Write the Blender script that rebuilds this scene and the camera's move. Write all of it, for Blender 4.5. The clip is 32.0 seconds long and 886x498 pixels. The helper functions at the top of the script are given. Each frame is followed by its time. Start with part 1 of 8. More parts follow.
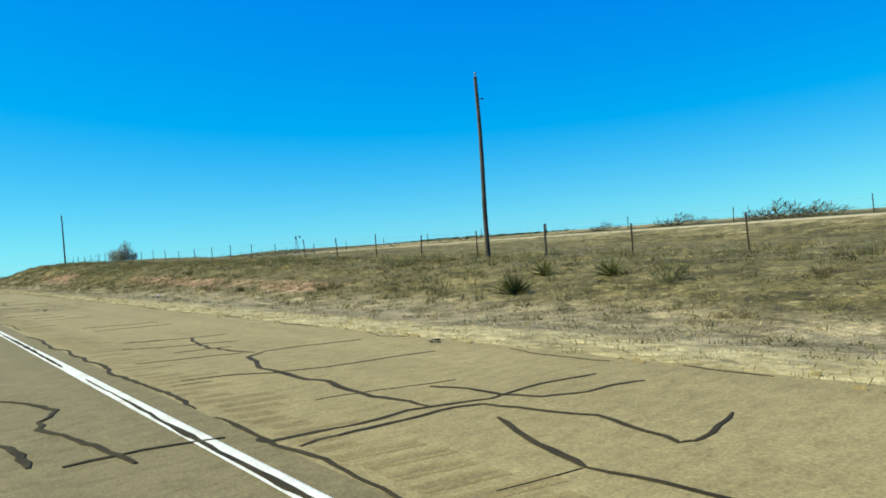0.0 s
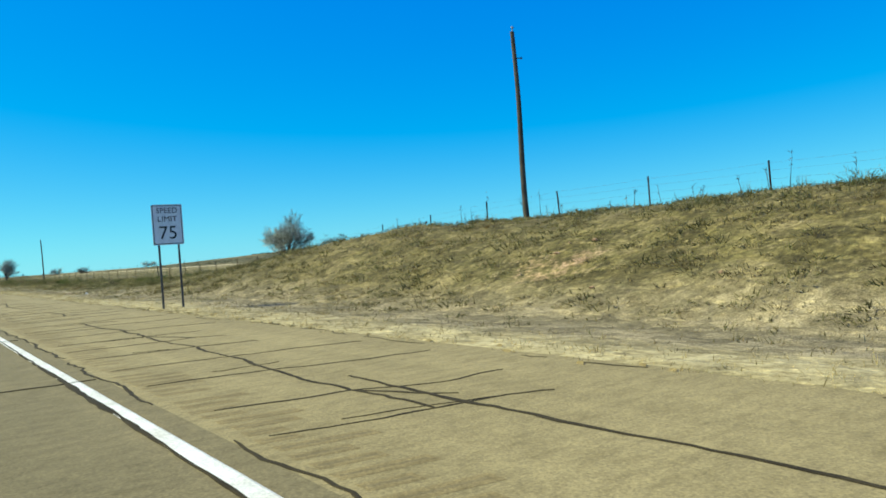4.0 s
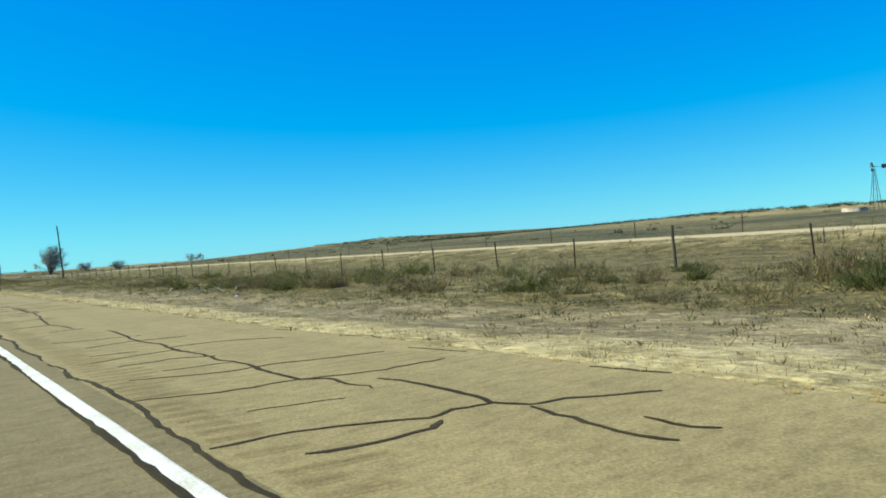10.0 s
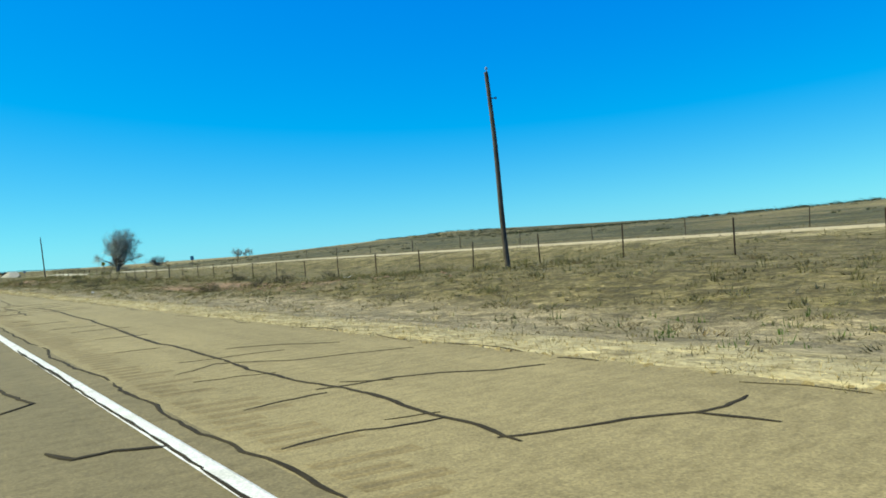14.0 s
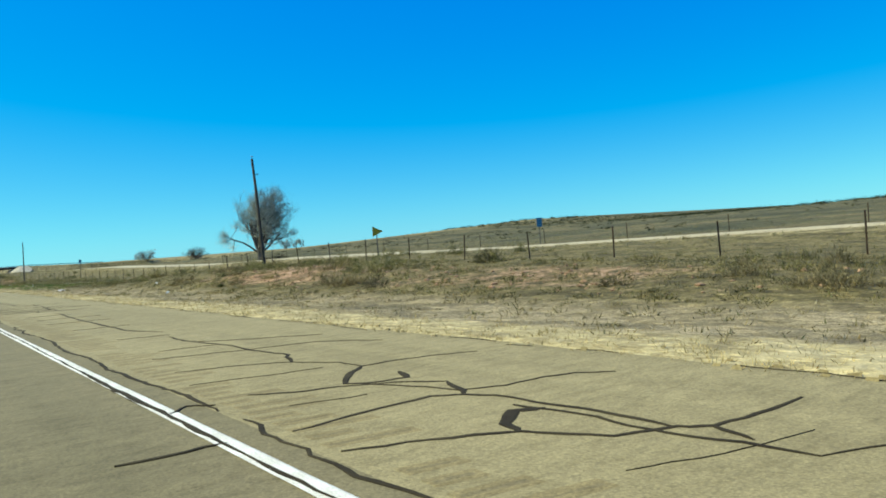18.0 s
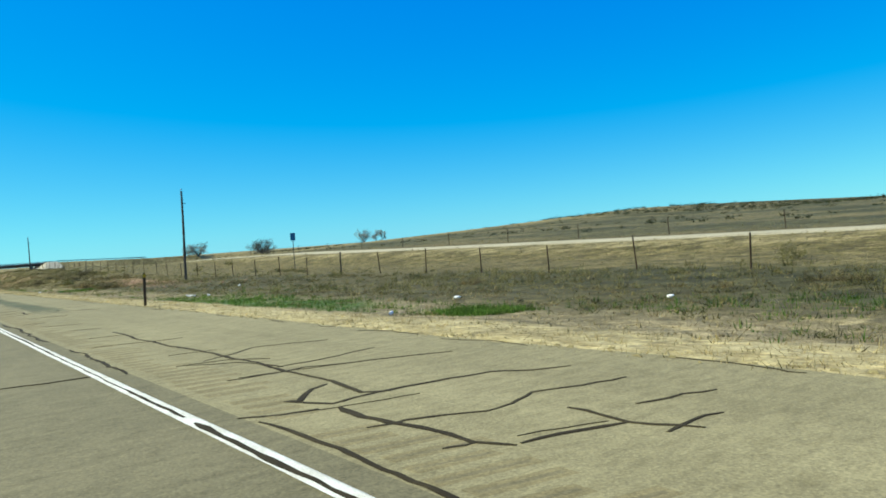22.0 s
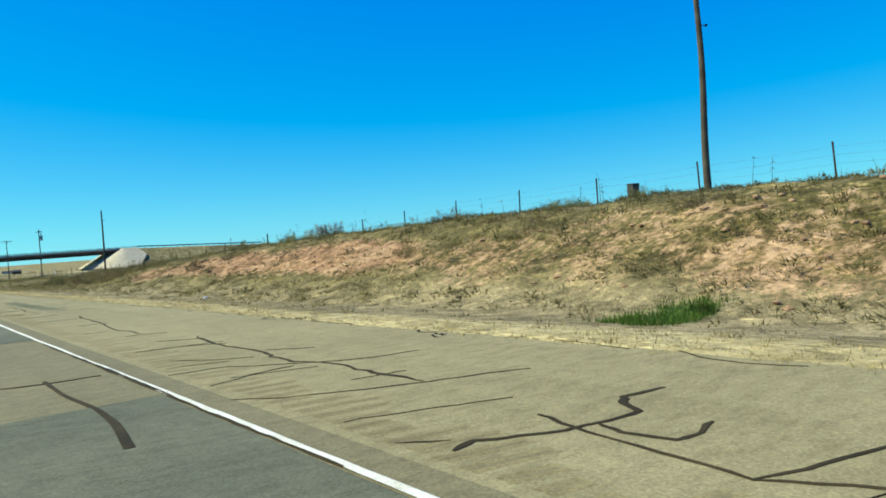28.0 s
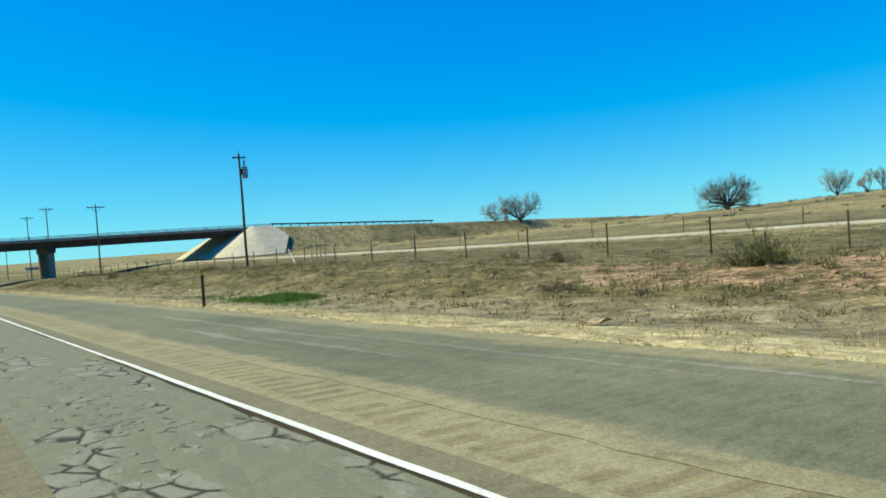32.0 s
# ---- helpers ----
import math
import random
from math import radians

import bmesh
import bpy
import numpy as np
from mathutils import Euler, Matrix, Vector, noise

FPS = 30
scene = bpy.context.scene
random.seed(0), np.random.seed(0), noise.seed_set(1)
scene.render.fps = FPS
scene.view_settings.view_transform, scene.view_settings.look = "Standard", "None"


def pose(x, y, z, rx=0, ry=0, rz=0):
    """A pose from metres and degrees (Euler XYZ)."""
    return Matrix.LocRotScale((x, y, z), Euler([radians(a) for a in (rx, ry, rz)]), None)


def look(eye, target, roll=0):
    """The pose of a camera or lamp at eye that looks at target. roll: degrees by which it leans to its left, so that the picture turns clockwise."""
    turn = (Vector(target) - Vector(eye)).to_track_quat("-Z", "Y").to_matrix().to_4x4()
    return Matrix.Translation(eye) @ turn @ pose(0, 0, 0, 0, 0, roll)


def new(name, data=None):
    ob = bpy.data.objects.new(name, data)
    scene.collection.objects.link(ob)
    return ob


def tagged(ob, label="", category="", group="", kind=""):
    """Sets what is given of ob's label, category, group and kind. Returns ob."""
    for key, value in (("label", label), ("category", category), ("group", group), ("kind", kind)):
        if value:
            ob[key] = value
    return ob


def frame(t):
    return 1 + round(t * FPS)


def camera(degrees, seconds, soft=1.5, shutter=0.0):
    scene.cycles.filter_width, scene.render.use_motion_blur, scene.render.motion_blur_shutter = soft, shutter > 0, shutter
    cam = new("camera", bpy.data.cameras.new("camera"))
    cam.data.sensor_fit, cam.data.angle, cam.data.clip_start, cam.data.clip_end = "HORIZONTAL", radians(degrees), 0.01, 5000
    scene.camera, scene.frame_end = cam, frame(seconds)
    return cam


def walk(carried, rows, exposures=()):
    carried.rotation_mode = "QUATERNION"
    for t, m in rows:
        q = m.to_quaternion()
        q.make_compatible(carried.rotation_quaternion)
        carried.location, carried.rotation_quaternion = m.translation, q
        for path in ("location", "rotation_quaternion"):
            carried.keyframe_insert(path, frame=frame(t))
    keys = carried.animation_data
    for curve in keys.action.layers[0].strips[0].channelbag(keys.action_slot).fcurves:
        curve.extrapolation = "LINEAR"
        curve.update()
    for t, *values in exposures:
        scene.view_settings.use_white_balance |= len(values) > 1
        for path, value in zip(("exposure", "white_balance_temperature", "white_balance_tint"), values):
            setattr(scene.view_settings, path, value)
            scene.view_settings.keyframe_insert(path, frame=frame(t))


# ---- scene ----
# ---- camera ----
cam = camera(62.0, 32.0, soft=1.75)
EXPOSURE, SKY_STRENGTH = 0.85, 0.15
PATH = [
    (0.0, -1.748, 0.0, 1.360, -0.43, 4.25, -36.45),
    (0.5, -1.690, 12.0, 1.406, -0.29, 4.25, -36.37),
    (1.0, -1.632, 24.0, 1.449, -0.23, 4.25, -36.34),
    (1.5, -1.592, 36.0, 1.489, -0.35, 4.25, -36.26),
    (2.0, -1.551, 48.0, 1.525, -0.33, 4.25, -36.26),
    (2.5, -1.569, 60.0, 1.558, -0.35, 4.25, -36.20),
    (3.0, -1.587, 72.0, 1.587, -0.44, 4.25, -36.29),
    (3.5, -1.570, 84.0, 1.613, -0.42, 4.25, -36.23),
    (4.0, -1.553, 96.0, 1.636, -0.44, 4.25, -36.25),
    (4.5, -1.551, 108.0, 1.655, -0.45, 4.25, -36.27),
    (5.0, -1.550, 120.0, 1.671, -0.45, 4.25, -36.28),
    (5.5, -1.553, 132.0, 1.684, -0.43, 4.25, -36.29),
    (6.0, -1.556, 144.0, 1.693, -0.49, 4.25, -36.29),
    (6.5, -1.529, 156.0, 1.699, -0.52, 4.25, -36.30),
    (7.0, -1.503, 168.0, 1.701, -0.46, 4.25, -36.25),
    (7.5, -1.522, 180.0, 1.700, -0.56, 4.25, -36.26),
    (8.0, -1.542, 192.0, 1.696, -0.46, 4.25, -36.27),
    (8.5, -1.500, 204.0, 1.688, -0.57, 4.25, -36.27),
    (9.0, -1.458, 216.0, 1.677, -0.61, 4.25, -36.29),
    (9.5, -1.387, 228.0, 1.663, -0.76, 4.25, -36.13),
    (10.0, -1.316, 240.0, 1.645, -0.71, 4.25, -36.29),
    (10.5, -1.297, 252.0, 1.624, -0.78, 4.25, -36.36),
    (11.0, -1.279, 264.0, 1.599, -0.78, 4.25, -36.35),
    (11.5, -1.233, 276.0, 1.571, -0.80, 4.25, -36.30),
    (12.0, -1.187, 288.0, 1.540, -0.85, 4.25, -36.24),
    (12.5, -1.269, 300.0, 1.505, -0.85, 4.25, -36.21),
    (13.0, -1.351, 312.0, 1.467, -0.86, 4.25, -36.09),
    (13.5, -1.426, 324.0, 1.426, -0.76, 4.25, -36.05),
    (14.0, -1.500, 336.0, 1.381, -0.74, 4.25, -35.91),
    (14.5, -1.591, 348.0, 1.333, -0.98, 4.25, -35.92),
    (15.0, -1.681, 360.0, 1.281, -0.94, 4.25, -35.81),
    (15.5, -1.742, 372.0, 1.226, -0.93, 4.25, -35.90),
    (16.0, -1.804, 384.0, 1.168, -0.95, 4.25, -36.04),
    (16.5, -1.854, 396.0, 1.106, -0.98, 4.25, -36.15),
    (17.0, -1.905, 408.0, 1.041, -1.02, 4.25, -36.26),
    (17.5, -1.864, 420.0, 0.973, -1.08, 4.25, -36.36),
    (18.0, -1.823, 432.0, 0.901, -1.07, 4.25, -36.43),
    (18.5, -1.843, 444.0, 0.826, -1.02, 4.25, -36.45),
    (19.0, -1.864, 456.0, 0.747, -1.00, 4.25, -36.21),
    (19.5, -1.839, 468.0, 0.665, -1.12, 4.25, -36.37),
    (20.0, -1.815, 480.0, 0.580, -1.13, 4.25, -36.47),
    (20.5, -1.845, 492.0, 0.491, -1.15, 4.25, -36.49),
    (21.0, -1.876, 504.0, 0.399, -1.04, 4.25, -36.34),
    (21.5, -1.885, 516.0, 0.304, -1.09, 4.25, -36.35),
    (22.0, -1.895, 528.0, 0.205, -1.10, 4.25, -36.44),
    (22.5, -1.902, 540.0, 0.103, -1.03, 4.25, -36.43),
    (23.0, -1.910, 552.0, -0.003, -1.09, 4.25, -36.20),
    (23.5, -1.826, 564.0, -0.112, -1.03, 4.25, -36.38),
    (24.0, -1.742, 576.0, -0.224, -1.22, 4.25, -36.43),
    (24.5, -1.716, 588.0, -0.340, -1.44, 4.25, -36.47),
    (25.0, -1.690, 600.0, -0.459, -1.37, 4.25, -36.42),
    (25.5, -1.758, 612.0, -0.581, -1.31, 4.25, -36.40),
    (26.0, -1.825, 624.0, -0.707, -1.30, 4.25, -36.48),
    (26.5, -1.973, 636.0, -0.836, -1.30, 4.25, -36.57),
    (27.0, -2.121, 648.0, -0.969, -1.32, 4.25, -36.68),
    (27.5, -2.142, 660.0, -1.105, -1.34, 4.25, -36.81),
    (28.0, -2.164, 672.0, -1.244, -1.28, 4.25, -36.62),
    (28.5, -2.253, 684.0, -1.387, -1.14, 4.25, -36.93),
    (29.0, -2.343, 696.0, -1.533, -1.21, 4.25, -36.64),
    (29.5, -2.320, 708.0, -1.682, -1.04, 4.25, -36.65),
    (30.0, -2.296, 720.0, -1.835, -1.22, 4.25, -36.57),
    (30.5, -2.245, 732.0, -1.991, -1.39, 4.25, -36.50),
    (31.0, -2.194, 744.0, -2.151, -1.42, 4.25, -36.35),
    (31.5, -2.290, 756.0, -2.314, -1.51, 4.25, -36.27),
    (32.0, -2.385, 768.0, -2.480, -1.37, 4.25, -36.29),
]
walk(cam, [(t, pose(x, y, z, 90 + p, r, a)) for t, x, y, z, p, r, a in PATH],
     exposures=[(0.0, EXPOSURE), (32.0, EXPOSURE)])

# ---- world and sun ----
SUN_FROM = Vector((-0.58, 0.44, 0.68)).normalized()
world = bpy.data.worlds.new("world")
scene.world = world
world.use_nodes = True
wn, wl = world.node_tree.nodes, world.node_tree.links
wn.clear()
sky = wn.new("ShaderNodeTexSky")
sky.sky_type = "NISHITA"
sky.sun_disc = False
sky.sun_elevation = math.asin(SUN_FROM.z)
sky.sun_rotation = math.atan2(SUN_FROM.x, SUN_FROM.y)
sky.altitude, sky.air_density, sky.dust_density, sky.ozone_density = 1300, 1.0, 0.0, 6.0
# the film's vivid blue: each channel of the sky is graded by itself
split, join = wn.new("ShaderNodeSeparateColor"), wn.new("ShaderNodeCombineColor")
wl.new(sky.outputs[0], split.inputs[0])
for k, (power, floor, gain) in enumerate(((0.5, 1.36, 0.78), (0.9, 0.0, 0.502), (0.22, 0.0, 2.26))):
    last = split.outputs[k]
    for op, value in (("POWER", power), ("SUBTRACT", floor), ("MAXIMUM", 0.0), ("MULTIPLY", gain)):
        step = wn.new("ShaderNodeMath")
        step.operation, step.inputs[1].default_value = op, value
        wl.new(last, step.inputs[0])
        last = step.outputs[0]
    wl.new(last, join.inputs[k])
bg = wn.new("ShaderNodeBackground")
bg.inputs["Strength"].default_value = SKY_STRENGTH
wo = wn.new("ShaderNodeOutputWorld")
wl.new(join.outputs[0], bg.inputs[0])
wl.new(bg.outputs[0], wo.inputs[0])
sun = new("sun", bpy.data.lights.new("sun", "SUN"))
sun.data.energy, sun.data.angle, sun.data.color = 3.85, radians(0.5), (0.945, 0.95, 0.61)
sun.matrix_world = look(SUN_FROM * 200, (0, 0, 0))


# ---- materials ----
def ramp(nt, fac, stops):
    r = nt.nodes.new("ShaderNodeValToRGB")
    el = r.color_ramp.elements
    while len(el) < len(stops):
        el.new(0.5)
    for e, (p, c) in zip(el, stops):
        e.position, e.color = p, (*c, 1)
    nt.links.new(fac, r.inputs[0])
    return r.outputs[0]


def noise_tex(nt, vec, scale, detail=4.0, rough=0.6):
    n = nt.nodes.new("ShaderNodeTexNoise")
    n.inputs["Scale"].default_value, n.inputs["Detail"].default_value = scale, detail
    n.inputs["Roughness"].default_value = rough
    nt.links.new(vec, n.inputs["Vector"])
    return n.outputs["Fac"]


def mix(nt, fac, a, b, blend="MIX"):
    m = nt.nodes.new("ShaderNodeMix")
    m.data_type, m.blend_type = "RGBA", blend
    for sock, v in ((m.inputs[0], fac), (m.inputs[6], a), (m.inputs[7], b)):
        if isinstance(v, (int, float)):
            sock.default_value = v
        elif isinstance(v, tuple):
            sock.default_value = (*v, 1)
        else:
            nt.links.new(v, sock)
    return m.outputs[2]


def mth(nt, op, a, b=0.0):
    m = nt.nodes.new("ShaderNodeMath")
    m.operation = op
    m.use_clamp = op in ("ADD", "MULTIPLY")
    for sock, v in ((m.inputs[0], a), (m.inputs[1], b)):
        if isinstance(v, (int, float)):
            sock.default_value = v
        else:
            nt.links.new(v, sock)
    return m.outputs[0]


def base_material(name, rough=0.9, metal=0.0):
    m = bpy.data.materials.new(name)
    m.use_nodes = True
    nt = m.node_tree
    b = nt.nodes["Principled BSDF"]
    b.inputs["Roughness"].default_value, b.inputs["Metallic"].default_value = rough, metal
    b.inputs["Specular IOR Level"].default_value = 0.25
    return m, nt, b


def place(nt):
    return nt.nodes.new("ShaderNodeNewGeometry").outputs["Position"]


def bump(nt, b, height, strength, dist):
    n = nt.nodes.new("ShaderNodeBump")
    n.inputs["Strength"].default_value, n.inputs["Distance"].default_value = strength, dist
    nt.links.new(height, n.inputs["Height"])
    nt.links.new(n.outputs[0], b.inputs["Normal"])


def worn(name, dark, light, scale=3.0, fine=60.0, rough=0.85, metal=0.0, relief=0.3, dist=0.005):
    """A surface with stains at one scale and grain at another."""
    m, nt, b = base_material(name, rough, metal)
    p = place(nt)
    big, small = noise_tex(nt, p, scale, 5), noise_tex(nt, p, fine, 3, 0.7)
    c = ramp(nt, big, [(0.3, dark), (0.7, light)])
    grain = ramp(nt, small, [(0.25, (0.62, 0.62, 0.62)), (0.75, (1.25, 1.25, 1.25))])
    nt.links.new(mix(nt, 1.0, c, grain, "MULTIPLY"), b.inputs["Base Color"])
    bump(nt, b, small, relief, dist)
    return m


def attr(nt, name):
    a = nt.nodes.new("ShaderNodeAttribute")
    a.attribute_name = name
    return a.outputs["Fac"]


def stretched(nt, sx, sy, sz):
    mp = nt.nodes.new("ShaderNodeMapping")
    mp.inputs["Scale"].default_value = (sx, sy, sz)
    nt.links.new(place(nt), mp.inputs["Vector"])
    return mp.outputs[0]


def asphalt(name, dark, light, stripes=0.5, under=None):
    m, nt, b = base_material(name, 0.92)
    p = place(nt)
    lanes = noise_tex(nt, stretched(nt, 1.6, 0.05, 1.0), 1.0, 4)
    blot = noise_tex(nt, p, 0.35, 6)
    grit = noise_tex(nt, p, 45.0, 4, 0.8)
    spots = noise_tex(nt, stretched(nt, 3.2, 7.5, 1.0), 1.0, 6, 0.72)
    stone = nt.nodes.new("ShaderNodeTexVoronoi")
    stone.inputs["Scale"].default_value = 55.0
    nt.links.new(p, stone.inputs["Vector"])
    f = mth(nt, "ADD", mth(nt, "MULTIPLY", lanes, stripes), mth(nt, "MULTIPLY", blot, 1.0 - stripes))
    c = ramp(nt, f, [(0.33, dark), (0.62, light)])
    if under:
        # a thin coat over older asphalt, worn through in streaks
        streak = noise_tex(nt, stretched(nt, 5.0, 0.9, 1.0), 1.0, 6, 0.7)
        worn_ = mth(nt, "ADD", mth(nt, "MULTIPLY", attr(nt, "cover"), 0.48), mth(nt, "MULTIPLY", streak, 0.9))
        c = mix(nt, ramp(nt, worn_, [(0.56, (0, 0, 0)), (0.80, (1, 1, 1))]), ramp(nt, f, [(0.33, under[0]), (0.62, under[1])]), c)
    c = mix(nt, 1.0, c, ramp(nt, grit, [(0.3, (0.70, 0.69, 0.66)), (0.7, (1.22, 1.22, 1.2))]), "MULTIPLY")
    c = mix(nt, 0.35, c, mix(nt, 1.0, c, ramp(nt, stone.outputs["Color"], [(0.1, (0.55, 0.52, 0.5)), (0.9, (1.5, 1.45, 1.3))]), "MULTIPLY"))
    c = mix(nt, 1.0, c, ramp(nt, spots, [(0.33, (0.78, 0.77, 0.74)), (0.5, (1.0, 1.0, 1.0)), (0.67, (1.16, 1.16, 1.14))]), "MULTIPLY")
    # the older stretch is browner, the later one greyer
    xyz = nt.nodes.new("ShaderNodeSeparateXYZ")
    nt.links.new(p, xyz.inputs[0])
    later = nt.nodes.new("ShaderNodeMapRange")
    later.inputs[1].default_value, later.inputs[2].default_value = 340.0, 520.0
    nt.links.new(xyz.outputs[1], later.inputs[0])
    c = mix(nt, 1.0, c, mix(nt, later.outputs[0], (1.06, 0.98, 0.90), (1.0, 1.01, 1.08)), "MULTIPLY")
    nt.links.new(c, b.inputs["Base Color"])
    bump(nt, b, grit, 0.35, 0.006)
    return m


def broken_asphalt(name):
    """A dark patch whose skin has broken into pale plates with dark gaps between them."""
    m, nt, b = base_material(name, 0.92)
    p = place(nt)
    zone = noise_tex(nt, stretched(nt, 1.3, 0.5, 1.0), 1.0, 6, 0.75)
    grit = noise_tex(nt, p, 40.0, 4, 0.8)
    bend = mix(nt, 0.25, stretched(nt, 4.2, 2.6, 1.0), noise_colour(nt, p, 2.6))
    cell = nt.nodes.new("ShaderNodeTexVoronoi")
    cell.feature = "DISTANCE_TO_EDGE"
    cell.inputs["Scale"].default_value = 1.0
    nt.links.new(bend, cell.inputs["Vector"])
    skin = ramp(nt, grit, [(0.3, (0.122, 0.125, 0.076)), (0.7, (0.205, 0.20, 0.125))])
    plates = ramp(nt, grit, [(0.3, (0.165, 0.16, 0.11)), (0.7, (0.26, 0.248, 0.178))])
    gap = ramp(nt, cell.outputs["Distance"], [(0.02, (0.16, 0.155, 0.12)), (0.075, (1, 1, 1))])
    broken = mix(nt, 1.0, plates, gap, "MULTIPLY")
    where = ramp(nt, zone, [(0.52, (0, 0, 0)), (0.57, (1, 1, 1))])
    c = mix(nt, where, skin, broken)
    nt.links.new(c, b.inputs["Base Color"])
    bump(nt, b, mth(nt, "MULTIPLY", cell.outputs["Distance"], 2.0), 0.6, 0.02)
    return m


def noise_colour(nt, vec, scale):
    n = nt.nodes.new("ShaderNodeTexNoise")
    n.inputs["Scale"].default_value, n.inputs["Detail"].default_value = scale, 3.0
    nt.links.new(vec, n.inputs["Vector"])
    return n.outputs["Color"]


def grass(name, stops, rough=0.9, thin=0.45):
    """Blades and twigs: every island its own tone, clumps their own cast."""
    m, nt, b = base_material(name, rough)
    geo = nt.nodes.new("ShaderNodeNewGeometry")
    c = ramp(nt, geo.outputs["Random Per Island"], stops)
    cast = noise_tex(nt, geo.outputs["Position"], 0.23, 4)
    c = mix(nt, 1.0, c, ramp(nt, cast, [(0.35, (0.7, 0.7, 0.68)), (0.65, (1.22, 1.18, 1.12))]), "MULTIPLY")
    clump = noise_tex(nt, geo.outputs["Position"], 2.1, 3, 0.6)
    c = mix(nt, 1.0, c, ramp(nt, clump, [(0.38, (0.52, 0.54, 0.48)), (0.5, (1.0, 1.0, 1.0)), (0.62, (1.42, 1.36, 1.27))]), "MULTIPLY")
    mottle = noise_tex(nt, geo.outputs["Position"], 17.0, 4, 0.75)
    c = mix(nt, 1.0, c, ramp(nt, mottle, [(0.34, (0.55, 0.54, 0.5)), (0.5, (1.0, 1.0, 1.0)), (0.66, (1.5, 1.46, 1.36))]), "MULTIPLY")
    bump(nt, b, mottle, 0.8, 0.06)
    nt.links.new(c, b.inputs["Base Color"])
    if thin:
        # thin blades let light through
        tr, ms = nt.nodes.new("ShaderNodeBsdfTranslucent"), nt.nodes.new("ShaderNodeMixShader")
        ms.inputs[0].default_value = thin
        nt.links.new(c, tr.inputs["Color"])
        nt.links.new(b.outputs[0], ms.inputs[1])
        nt.links.new(tr.outputs[0], ms.inputs[2])
        nt.links.new(ms.outputs[0], nt.nodes["Material Output"].inputs["Surface"])
    return m


def plain(name, colour, rough=0.6, metal=0.0):
    return worn(name, tuple(v * 0.86 for v in colour), tuple(min(v * 1.08, 1) for v in colour), 6.0, 90.0, rough, metal, 0.08, 0.001)


STRAW, DRY, BROWN, GREY, GREEN = (0.42, 0.345, 0.15), (0.235, 0.198, 0.082), (0.095, 0.08, 0.026), (0.155, 0.137, 0.052), (0.10, 0.13, 0.025)
RED, PALE_RED = (0.15, 0.079, 0.041), (0.43, 0.28, 0.168)


